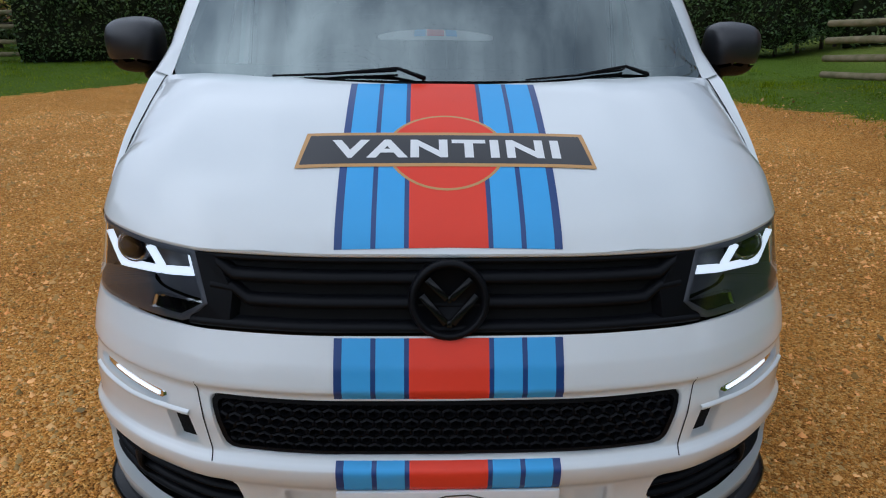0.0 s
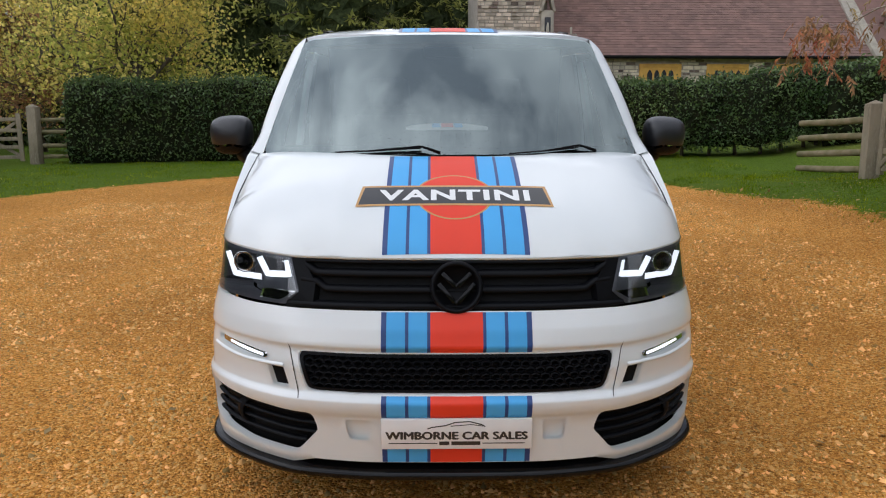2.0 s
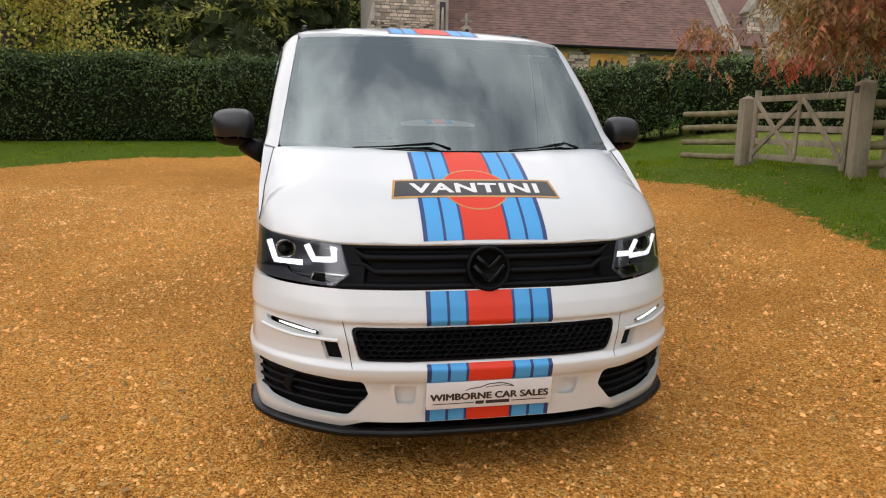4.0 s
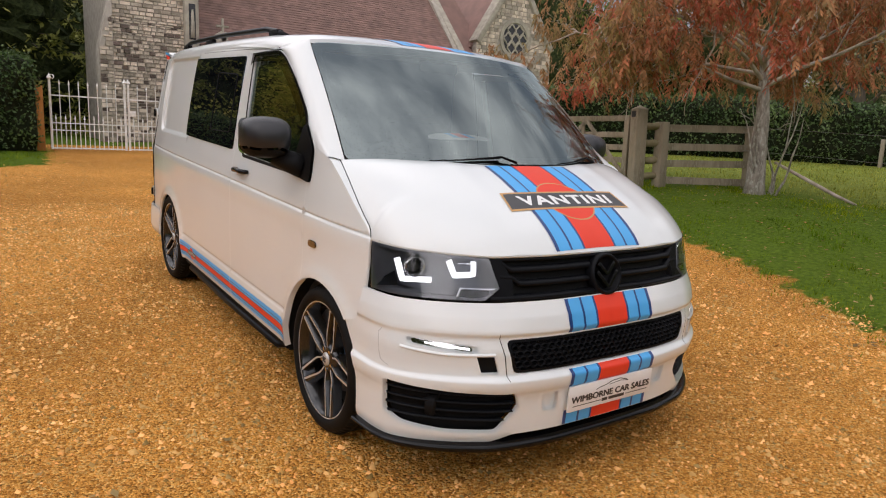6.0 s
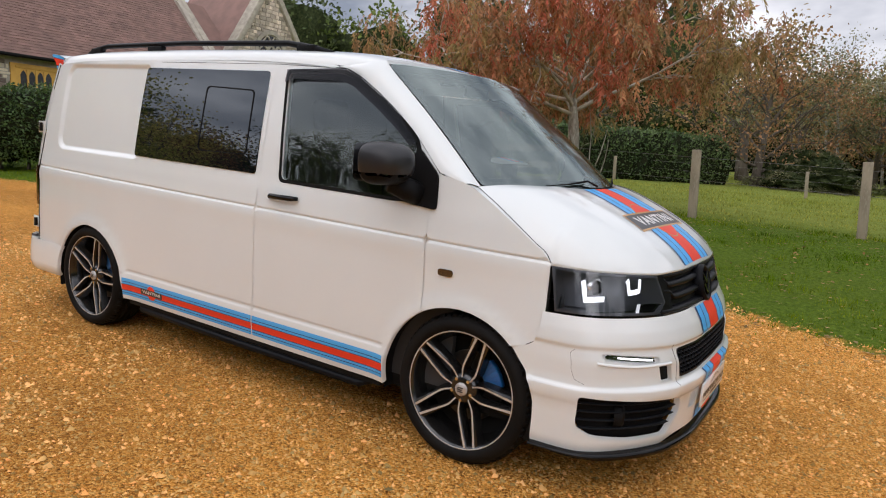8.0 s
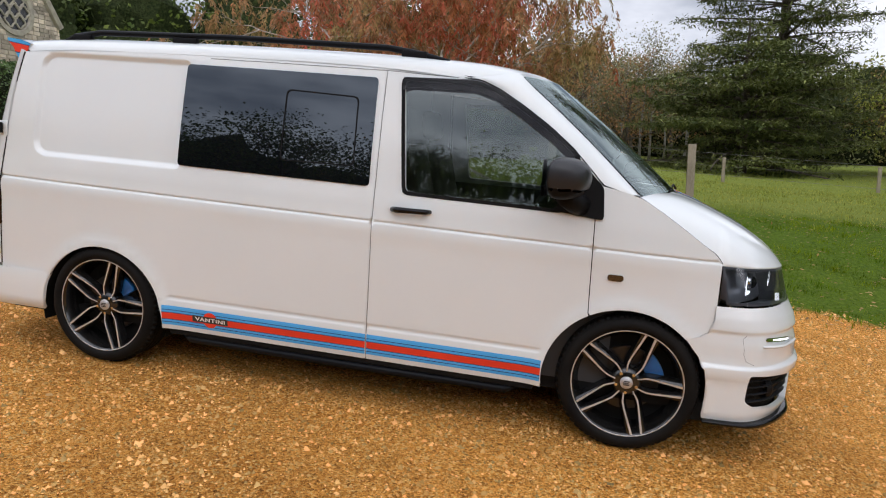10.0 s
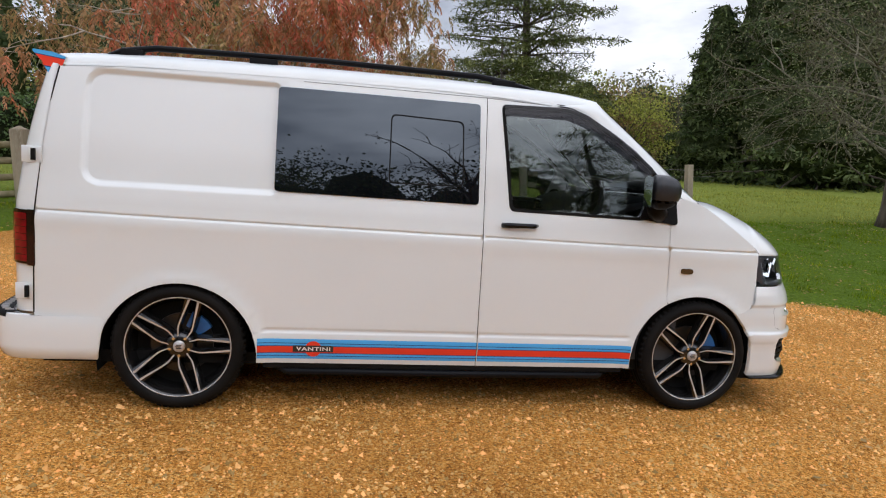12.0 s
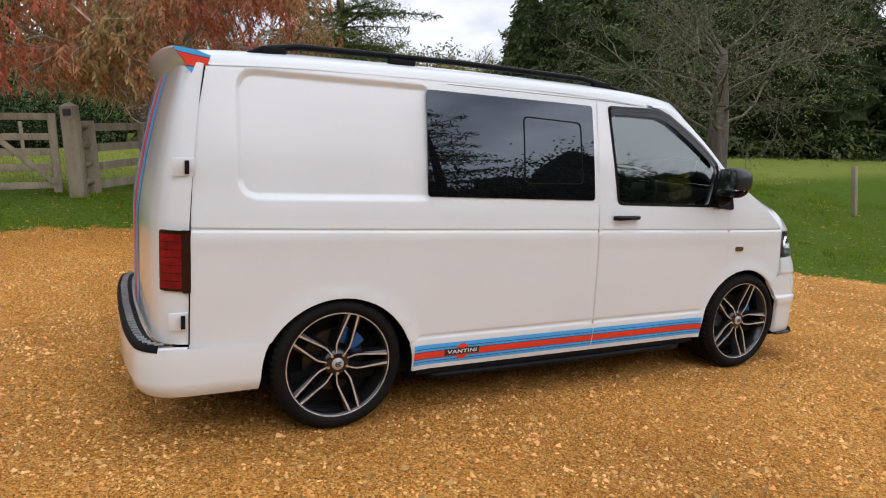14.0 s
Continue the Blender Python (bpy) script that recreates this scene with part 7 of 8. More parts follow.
        # rear flank, without gaps
        rear = [(2.268, 0.268), (2.280, 1.155), (2.284, 1.806), (2.7, 1.813), (3.2, 1.815), (3.8, 1.810), (4.2, 1.799), (4.526, 1.780), (4.580, 1.50), (4.609, 1.05), (4.616, 0.496)] + arc(R_ARCH, 30.1, 183.2)
        extra = list(lines)
        for off in (-0.024, -0.018, -0.008, 0.004, 0.012, 0.018):
            ring = rounded([(3.38, 1.195 - off), (4.39 + off, 1.195 - off), (4.39 + off, 1.775 + off), (3.38, 1.775 + off)], 0.085 + off, 6)
            extra.append([tuple(p) for p in ring] + [tuple(ring[0])])
        q = patch("rear_flank", rear, fn, M_PAINT, van, "white load-area side with a pressed panel", step=0.045, flip=fl, creases=extra)
        glass = rounded([(2.312, 1.197), (3.430, 1.209), (3.430, 1.764), (2.322, 1.757)], 0.022, 4)
        gx = [float(side_x(2.8, z)) for z in (1.20, 1.48, 1.76)]
        bow = gx[1] - (gx[0] + gx[2]) / 2

        def smooth_side(y, z):
            t = (np.asarray(z, float) - 1.20) / 0.56
            return sgn * (gx[0] + (gx[2] - gx[0]) * t + 4 * bow * t * (1 - t)) + 0 * np.asarray(y, float), np.asarray(y, float), np.asarray(z, float)

        wq = patch("side_window", glass, smooth_side, M_PRIVACY, q, "black privacy glass window with a sliding pane", step=0.06, depth=0.006, lift=0.006, flip=fl)
        slid = lambda e: rounded([(2.405 + e, 1.292 + e), (2.822 - e, 1.288 + e), (2.822 - e, 1.664 - e), (2.415 + e, 1.650 - e)], 0.03, 4)
        patch("sliding_pane", slid(-0.0015), smooth_side, M_SEAL, wq, "black pane frame", holes=(slid(0.005),), step=0.05, depth=0.003, lift=0.009, flip=fl)
        # sill stripes
        for owner, y0, y1 in ((d, 1.330, 2.2615), (q, 2.2695, 3.490)):
            z = 0.296
            for m, hgt in ((M_BLUE, 0.015), (M_NAVY, 0.004), (M_BLUE, 0.012), (M_NAVY, 0.004), (M_RED, 0.037), (M_NAVY, 0.004), (M_BLUE, 0.012), (M_NAVY, 0.004), (M_BLUE, 0.022)):
                patch("sill_stripe", [(y0, z), (y1, z), (y1, z + hgt), (y0, z + hgt)], fn, m, owner, step=0.09, depth=0, lift=0.0012, flip=fl)
                z += hgt
        rr = [(3.19 + 0.045 * math.cos(a), 0.354 + 0.045 * math.sin(a)) for a in np.linspace(0, 6.2832, 28, endpoint=False)]
        patch("small_roundel", rr, fn, M_RED, q, "red disc", step=0.02, depth=0, lift=0.002, flip=fl)
        patch("small_name_bar", [(3.30, 0.336), (3.08, 0.336), (3.08, 0.374), (3.30, 0.374)], fn, M_INK, q, step=0.05, depth=0, lift=0.0026, flip=fl)
        lettering("small_lettering", "VANTINI", 0.022, fn, (3.19, 0.355), M_LETTER, q, "white capital letters", lift=0.0034, bold=0.03, wide=1.5, space=1.1, flip=fl, mirror=fl)
        patch("side_repeater", rounded([(0.980, 0.858), (1.056, 0.858), (1.056, 0.888), (0.980, 0.888)], 0.014, 4), fn, M_AMBER, w, "smoked side indicator", step=0.02, depth=0.012, lift=0.008, flip=fl)
        for owner, ln in ((d, [(2.264, 0.27), (2.275, 1.155), (2.280, 1.80)]), (d, [(1.127, 0.675), (1.145, 1.15), (1.130, 1.30)]), (d, A_LINE[1:]), (w, [(0.655, 0.622), (0.598, 0.637), (0.559, 0.662), (0.541, 0.72), (0.533, 0.80), (0.537, 0.985)]), (q, [(4.25, 0.50), (4.604, 0.50)])):
            seam(owner, ln, fn, fl)
        ribbon("panel_gap", [(1.90, 1.783), (2.28, 1.797), (2.9, 1.801), (3.3, 1.802)], fn, 0.0022, M_SEAL, q, lift=0.0015, flip=fl)
        rim = [(4.616, 0.505), (4.609, 1.05), (4.580, 1.50), (4.526, 1.778)]
        for z0, z1 in ((0.515, 1.778),):
            zs = np.linspace(z0, z1, 16)
            ys = np.interp(zs, [p[1] for p in rim], [p[0] for p in rim])
            e0 = on(fn, np.c_[ys - 0.004, zs])
            bm = bmesh.new()
            tube(bm, [tuple(p) for p in e0 + np.array([sgn * 0.001, 0.005, 0])], 0.0034, 6)
            part("panel_gap", bm, M_SEAL, q)

        # screen pillar
        def spread(line, n):
            line = np.asarray(line, float)
            d = np.r_[0, np.cumsum(np.linalg.norm(np.diff(line, axis=0), axis=1))]
            return np.array([[np.interp(q, d, line[:, k]) for k in range(line.shape[1])] for q in np.linspace(0, d[-1], n)])

        tt = np.linspace(0, 1, 12)
        zz, xx = 1.266 + (1.828 - 1.266) * tt, sgn * (0.8515 - 0.0955 * tt)
        edge_w = np.array([xx, screen(xx, zz)[1] + 0.006, zz]).T
        edge_r = on(roof, resample([(sgn * front[0][0], front[0][1]), (sgn * 0.84, 1.70), (sgn * 0.9, 1.86)], 0.02, False))
        edge_w[-1] = edge_r[0]
        pts_w = np.r_[spread(edge_w, 16), spread(edge_r, 10)[1:]]
        pts_a = np.r_[on(fn, spread(A_LINE[:6], 16)), on(fn, spread(A_LINE[5:], 10))[1:]]
        rows = []
        for k in np.linspace(0, 1, 6):
            row = pts_w * (1 - k) + pts_a * k
            fade = np.r_[np.ones(16), np.linspace(0.9, 0.0, 9)]
            row[:, 0] += sgn * 0.020 * math.sin(math.pi * k) * fade
            row[:, 2] += 0.008 * math.sin(math.pi * k) * fade
            rows.append(row)
        loft("screen_pillar", rows, M_PAINT, van)
        low = [np.array(bonnet(sgn * x, 0.682 + 0.35 * x * x)) + np.array([0, 0.001, -0.001]) for x in (0.80, 0.835, 0.866)] + [bt[-3], (bt[-1] + wt[-1]) / 2, wt[-1]]
        low = spread(low, 9)
        corner = np.array([[sgn * 0.80, float(screen(0.80, 1.272)[1]) + 0.002, 1.270], rows[0][0], rows[2][0], rows[5][0]])
        high = spread(corner, 9)
        loft("scuttle_corner", [low, low * 0.5 + high * 0.5, high], M_PAINT, w)

        # wheel wells, sill bar and a black strip as the shade under the flank
        for c in (F_ARCH, R_ARCH):
            bm = bmesh.new()
            rows = []
            for a in np.linspace(-12, 192, 24):
                y, z = c[0] + (c[2] + 0.012) * math.cos(radians(a)), c[1] + (c[2] + 0.012) * math.sin(radians(a))
                rows.append([bm.verts.new((sgn * x, y, z)) for x in (0.935, 0.60)])
            for r0, r1 in zip(rows, rows[1:]):
                bm.faces.new((r0[0], r0[1], r1[1], r1[0]))
            bm.faces.new([r[1] for r in rows])
            part("wheel_well", bm, M_SEAL, van, "black wheel-arch liner")
        bm = bmesh.new()
        tube(bm, [(sgn * 0.86, 3.42, 0.235), (sgn * 0.925, 3.33, 0.216), (sgn * 0.935, 2.4, 0.214), (sgn * 0.925, 1.50, 0.214), (sgn * 0.86, 1.42, 0.235)], [0.016, 0.020, 0.021, 0.020, 0.016], 10)
        part("side_step", bm, M_SATIN, van, "black tubular side step", smooth=True)
        # added black strip where only shade lies below the stripes
        bm = bmesh.new()
        box(bm, sgn * 0.88, sgn * 0.935, 1.36, 3.46, 0.235, 0.275)
        part("sill_shade", bm, M_SEAL, van, bevel=0.006)

    # nose: bumper, grilles, lamps
    zrows = [[(-1.32, z), (1.32, z)] for z in (0.43, 0.442, 0.455, 0.472, 0.490, 0.495, 0.500, 0.506, 0.512, 0.516, 0.520, 0.654, 0.660, 0.664, 0.668, 0.674, 0.680, 0.684, 0.688, 0.696, 0.735, 0.745, 0.78)]
    low_open = rounded([(-0.556, 0.658), (0.556, 0.658), (0.520, 0.520), (-0.520, 0.520)], 0.03, 4)
    fog = lambda s, e=0.0: rounded([(s * (1.018 - e), 0.474 - e), (s * 0.75, 0.455 - e), (s * (0.504 + e), 0.443 - e), (s * (0.480 + e * 1.2), 0.376), (s * 0.570, 0.276 + e), (s * 0.78, 0.278 + e), (s * 0.94, 0.298 + e), (s * (1.022 - e), 0.338)], 0.018, 3)
    vent = lambda s: [(s * 0.676, 0.596), (s * 0.606, 0.598), (s * 0.583, 0.526), (s * 0.652, 0.524)]
    pocket = lambda s: rounded([(s * 0.385, 0.425), (s * 0.300, 0.425), (s * 0.300, 0.348), (s * 0.375, 0.348)], 0.008, 2)
    drl = lambda s, e=0.0: rounded([(s * (0.925 + e), 0.655 + e), (s * (0.79), 0.645 + e), (s * (0.665 - e), 0.634 + e), (s * (0.665 - e), 0.606 - e), (s * 0.79, 0.612 - e), (s * (0.925 + e), 0.630 - e)], 0.008, 2)
    outline = [(-1.168, 0.793), (-0.62, 0.797), (0.62, 0.797), (1.168, 0.793), (1.183, 0.72), (1.220, 0.657), (1.258, 0.636), (1.330, 0.6195), (1.300, 0.58), (1.257, 0.53), (1.225, 0.47), (1.207, 0.40), (1.204, 0.33), (1.207, 0.232), (0.60, 0.228), (0.50, 0.262), (-0.50, 0.262), (-0.60, 0.228), (-1.207, 0.232), (-1.204, 0.33), (-1.207, 0.40), (-1.225, 0.47), (-1.257, 0.53), (-1.300, 0.58), (-1.330, 0.6195), (-1.258, 0.636), (-1.220, 0.657), (-1.183, 0.72)]
    bp = patch("front_bumper", outline, nose, M_PAINT, van, "white sport front bumper", holes=[low_open] + [f(s) for s in (-1, 1) for f in (fog, vent, pocket, drl)], step=0.035, depth=0.028, creases=zrows)
    for v0, v1 in ((0.664, 0.793), (0.442, 0.514), (0.265, 0.330)):
        stripes(bp, nose, v0, v1, 0.011, lift=0.0022)
    for s in (-1, 1):
        ribbon("panel_gap", [(s * 0.585, 0.684), (s * 0.565, 0.60), (s * 0.548, 0.500)], nose, 0.0032, M_SEAL, bp, lift=0.0006, step=0.02)
        # dark line painted for the shade of a crease; the panels don't part here
        ribbon("panel_gap", [(s * 1.0, 0.524), (s * 1.045, 0.540), (s * 1.062, 0.58), (s * 1.062, 0.645), (s * 1.04, 0.664)], nose, 0.0011, M_SEAL, bp, lift=0.0005, step=0.02)
        ln = [(s * u, float(np.interp(u, [0.60, 0.79, 0.95], [0.6065, 0.602, 0.616]))) for u in np.linspace(0.604, 0.95, 22)]
        loft("ridge", [on(nose_in(d), [(u, z + dz) for u, z in ln]) for dz, d in ((-0.010, 0.001), (-0.005, -0.006), (0.001, -0.006), (0.004, 0.001))], M_PAINT, bp)
        patch("vent", vent(s), nose_in(0.022), M_PLASTIC, bp, "black bumper vent", step=0.03, depth=0)
        patch("pocket", pocket(s), nose_in(0.020), M_PAINT, bp, step=0.04, depth=0)
        patch("drl_recess", drl(s, 0.004), nose_in(0.018), M_PAINT, bp, step=0.03, depth=0)
        lamp = patch("running_lamp", rounded([(s * 0.905, 0.648), (s * 0.79, 0.640), (s * 0.690, 0.629), (s * 0.690, 0.613), (s * 0.79, 0.621), (s * 0.905, 0.632)], 0.004, 2), nose_in(0.008), M_CHROME, bp, "clear daytime running lamp", step=0.02, depth=0.012)
        patch("lamp_strip", [(s * 0.860, 0.640), (s * 0.79, 0.635), (s * 0.700, 0.626), (s * 0.700, 0.617), (s * 0.79, 0.625), (s * 0.860, 0.633)], nose_in(0.008), M_DRL, lamp, "lit white strip", step=0.02, depth=0, lift=0.002)
        # fog surround with slats
        fg = patch("fog_surround", fog(s, 0.0), nose_in(0.045), M_PLASTIC, bp, "black fog-lamp surround with slats", step=0.04, depth=0)
        for z0, u0, u1 in ((0.428, 0.510, 1.0), (0.392, 0.495, 1.008), (0.356, 0.500, 1.012), (0.320, 0.535, 1.0)):
            rows = [on(nose_in(0.014), [(s * u, z0 + dz + 0.022 * (u - 0.5)) for u in np.linspace(u0, u1, 16)]) + np.array([0, dy, 0]) for dz, dy in ((-0.004, 0.024), (-0.002, 0.002), (0.002, 0.0), (0.005, 0.026))]
            loft("slat", rows, M_SATIN, fg)
        c = np.array(nose_in(0.052)(s * 0.80, 0.372))
        bm = bmesh.new()
        m = Matrix.Translation(c) @ Matrix.Rotation(radians(90 - s * 30), 4, "Z")
        lathe(bm, [(0.0, 0.030), (0.034, 0.024), (0.041, 0.0), (0.047, -0.006), (0.054, 0.010), (0.054, 0.04)], m, 24)
        part("fog_lamp", bm, M_PLASTIC, fg, "black round fog lamp", smooth=True)
        bm = bmesh.new()
        lathe(bm, [(0.0, 0.010), (0.024, 0.013), (0.036, 0.022)], m, 24)
        part("fog_lens", bm, M_GLOSSBLACK, fg, "dark fog-lamp lens", smooth=True)

    # black splitter under the bumper
    us = np.linspace(-1.205, 1.205, 70)
    rows = []
    for out, z in ((-0.05, 0.234), (0.008, 0.232), (0.021, 0.226), (0.024, 0.214), (0.020, 0.204), (-0.06, 0.202)):
        p = on(nose, [(u, 0.26) for u in us])
        d = np.gradient(p, axis=0)
        n = np.c_[d[:, 1], -d[:, 0], 0 * d[:, 0]]
        n /= np.linalg.norm(n, axis=1)[:, None]
        p = p + n * out
        p[:, 2] = z + (0.232 - z) * 0.5 * ease01((np.abs(us) - 0.85) / 0.3)
        rows.append(p)
    loft("splitter", rows, M_GLOSSBLACK, van, "gloss black front splitter")
    under = [on(nose, [(u, 0.26) for u in us]) * np.array([0.96, 1, 0]) + np.array([0, 0.05, z]) for z in (0.205, 0.30)]
    loft("splitter_back", under, M_SEAL, van)

    # lower honeycomb grille
    gr = patch("lower_grille", rounded([(-0.556, 0.658), (0.556, 0.658), (0.520, 0.520), (-0.520, 0.520)], 0.03, 4), nose_in(0.06), M_SEAL, van, "black honeycomb lower grille", step=0.06, depth=0)
    rim_in = rounded([(-0.538, 0.645), (0.538, 0.645), (0.506, 0.533), (-0.506, 0.533)], 0.025, 4)
    patch("grille_rim", rounded([(-0.552, 0.654), (0.552, 0.654), (0.517, 0.524), (-0.517, 0.524)], 0.03, 4), nose_in(0.006), M_SATIN, gr, "satin black rim", holes=(rim_in,), step=0.03, depth=0.03)
    cw, ch = 0.034, 0.0235
    V, Fc = [], []
    for j in range(6):
        for i in range(-17, 18):
            u0, z0 = i * cw + (cw / 2 if j % 2 else 0), 0.537 + j * ch * 0.90
            if abs(u0) > 0.512 + (z0 - 0.533) * 0.25:
                continue
            hexa = [(u0 + cw * 0.5 * k * 0.98, z0 + ch * 0.56 * q) for k, q in ((-1, 0.45), (0, 1), (1, 0.45), (1, -0.45), (0, -1), (-1, -0.45))]
            hexb = [(u0 + (u - u0) * 0.72, z0 + (z - z0) * 0.70) for u, z in hexa]
            A3, B3, C3 = on(nose_in(0.014), hexa), on(nose_in(0.010), hexb), on(nose_in(0.032), hexb)
            k = len(V)
            V += list(A3) + list(B3) + list(C3)
            for q in range(6):
                r = (q + 1) % 6
                Fc += [(k + q, k + r, k + 6 + r, k + 6 + q), (k + 6 + q, k + 6 + r, k + 12 + r, k + 12 + q)]
    put_mesh("honeycomb", V, Fc, M_SATIN, gr, smooth=False)

    # upper grille between the lamps
    ug_line = [(-0.580, 0.962), (0.580, 0.962), (0.548, 0.850), (0.615, 0.801), (-0.615, 0.801), (-0.548, 0.850)]
    ug = patch("upper_grille", ug_line, nose_in(0.030), M_PLASTIC, van, "black slatted upper grille", step=0.05, depth=0)
    def bar_rows(line, h, out):
        ln = resample(line, 0.03, False)
        return [on(nose_in(dy), [(u, z + dz) for u, z in ln]) for dz, dy in ((-h, 0.03), (-h * 0.8, out + 0.004), (0, out), (h * 0.8, out + 0.004), (h, 0.03))]
    for s in (-1, 1):
        loft("grille_side", [on(nose_in(0.004), [(s * a, z) for a, z in ((0.585, 0.962), (0.552, 0.850), (0.61, 0.803))]), on(nose_in(0.004), [(s * a, z) for a, z in ((0.535, 0.958), (0.49, 0.880), (0.50, 0.803))]), on(nose_in(0.030), [(s * a, z) for a, z in ((0.525, 0.958), (0.478, 0.880), (0.488, 0.803))])], M_SATIN, ug, smooth=False)
    for line, h, o in (([(-0.58, 0.955), (0.58, 0.955)], 0.008, 0.004), ([(-0.53, 0.942), (-0.49, 0.915), (0.49, 0.915), (0.53, 0.942)], 0.013, 0.002), ([(-0.545, 0.893), (-0.49, 0.887), (-0.455, 0.862), (0.455, 0.862), (0.49, 0.887), (0.545, 0.893)], 0.012, 0.002), ([(-0.60, 0.810), (0.60, 0.810)], 0.010, 0.0)):
        loft("grille_slat", bar_rows(line, h, o), M_SATIN, ug)
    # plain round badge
    c = np.array(nose(0, 0.876)) + np.array([0, -0.008, 0])
    m = Matrix.Translation(c) @ Matrix.Rotation(radians(-16), 4, "X") @ Matrix.Rotation(radians(90), 4, "Z") @ Matrix.Scale(1.07, 4)
    bm = bmesh.new()
    lathe(bm, [(0.0, 0.010), (0.066, 0.010), (0.070, -0.006), (0.076, -0.012), (0.083, -0.008), (0.086, 0.006), (0.086, 0.03)], m, 40)
    badge = part("badge", bm, M_SATIN, van, "black round badge with a raised ring", smooth=True)
    for pts in (((-0.046, 0.046), (-0.004, 0.004), (0.004, 0.004), (0.046, 0.046)), ((-0.058, 0.012), (-0.006, -0.048), (0.006, -0.048), (0.058, 0.012))):
        bm = bmesh.new()
        for a, q in zip(pts, pts[1:]):
            d = Vector((q[0] - a[0], q[1] - a[1]))
            mm = m @ Matrix.Translation((-0.004, (a[0] + q[0]) / 2, (a[1] + q[1]) / 2)) @ Matrix.Rotation(math.atan2(d.y, d.x), 4, "X")
            box(bm, -0.007, 0.014, -d.length / 2, d.length / 2, -0.0075, 0.0075, mm)
        part("badge_bar", bm, M_GLOSSBLACK, badge, bevel=0.002)

    # front lip of the bonnet, turned under above the lamps
    uu = np.linspace(-1.112, 1.112, 90)
    lip0 = on(nose, np.c_[uu, lead_z(uu)])
    inward = np.c_[-np.sign(lip0[:, 0]) * 0.6 * ease01((np.abs(uu) - 0.75) / 0.3), np.ones(90), np.zeros(90)]
    loft("bonnet_lip", [lip0 + inward * a + np.array([0, 0, h]) for a, h in ((0.030, -0.012), (0.006, -0.010), (0.0005, -0.005), (0.002, 0.001))], M_PAINT, b)

    # headlamps
    for s in (-1, 1):
        hl = lambda e=0.0: [(s * (1.115 - e), 0.986 - e), (s * 0.95, 0.982 - e), (s * 0.78, 0.975 - e), (s * (0.585 + e), 0.965 - e), (s * (0.553 + e), 0.850), (s * (0.622 + e), 0.801 + e), (s * 0.85, 0.801 + e), (s * (1.118 - e), 0.799 + e)]
        hb = patch("headlamp", hl(0.004), nose_in(0.135), M_LAMPHOUSE, van, "black LED headlamp, lit", step=0.035, depth=0)
        patch("lamp_back", [(s * 1.13, 1.0), (s * 0.5, 0.985), (s * 0.5, 0.79), (s * 1.13, 0.78)], nose_in(0.150), M_LAMPHOUSE, hb, step=0.05, depth=0)
        patch("lamp_rim", hl(0.003), nose_in(0.004), [M_LAMPHOUSE], hb, holes=(hl(0.014),), step=0.03, depth=0.13)
        ln = patch("lamp_lens", hl(0.004), nose, M_LENS, hb, "clear lens", step=0.04, depth=0, lift=0.001)
        ln.visible_shadow = False
        outer = lambda x, z: (np.asarray(x, float), 0.352 + 0.39 * (np.abs(x) - 0.734), np.asarray(z, float))
        inner = lambda x, z: (np.asarray(x, float), 0.240 + 0.21 * (np.abs(x) - 0.579), np.asarray(z, float))
        for fn2, line in ((outer, [(0.870, 0.938), (0.846, 0.852), (0.734, 0.848)]), (inner, [(0.716, 0.946), (0.688, 0.884), (0.606, 0.885), (0.611, 0.944)])):
            ribbon("led_bar", [(s * u, z) for u, z in line], fn2, 0.024, M_LED, hb, "lit white LED bar", lift=0.0, step=0.012)
        mm = Matrix.Translation((s * 0.802, 0.372, 0.904)) @ Matrix.Rotation(radians(90 + s * 12), 4, "Z")
        bm = bmesh.new()
        lathe(bm, [(0.0, -0.028), (0.018, -0.024), (0.029, -0.012), (0.033, 0.0), (0.036, -0.004), (0.042, -0.004), (0.045, 0.02)], mm, 28, slots=[0, 0, 0, 1, 1, 1])
        part("projector", bm, [M_GLOSSBLACK, M_CHROME], hb, "round projector lens", smooth=True)
        cell = lambda e: [(s * (0.718 - 0.6 * e), 0.849 - e), (s * (0.568 + 2.6 * e), 0.848 - e), (s * (0.622 + 0.5 * e), 0.806 + e), (s * (0.737 - 2.0 * e), 0.810 + e)]
        patch("indicator_cell", cell(0), nose_in(0.010), M_CHROME, hb, "chrome-rimmed indicator cell", holes=(cell(0.004),), step=0.02, depth=0.02)
        patch("indicator_lens", cell(0.003), nose_in(0.020), M_GLOSSBLACK, hb, step=0.02, depth=0)
        for z, a, q in ((0.952, 0.72, 0.63), (0.936, 0.72, 0.64), (0.920, 0.71, 0.64)):
            ribbon("lamp_fin", [(s * a, z), (s * q, z)], nose_in(0.10), 0.004, M_CHROME, hb, lift=0, step=0.03)

    # number plate: plain shapes and a dealer's lettering
    bm = bmesh.new()
    box(bm, -0.26, 0.26, -0.016, -0.006, 0.327, 0.440, pose(0, 0, 0))
    pl = part("number_plate", bm, M_PLATE, van, "white dealer's plate with black lettering", bevel=0.003)
    flat = lambda x, z: (np.asarray(x, float), np.full(np.shape(x), -0.0165), np.asarray(z, float))
    lettering("plate_lettering", "WIMBORNE CAR SALES", 0.0275, flat, (0.0, 0.379), M_INK, pl, "black capital letters", lift=0.0006, bold=0.0, wide=1.19, stroke=0.0024)
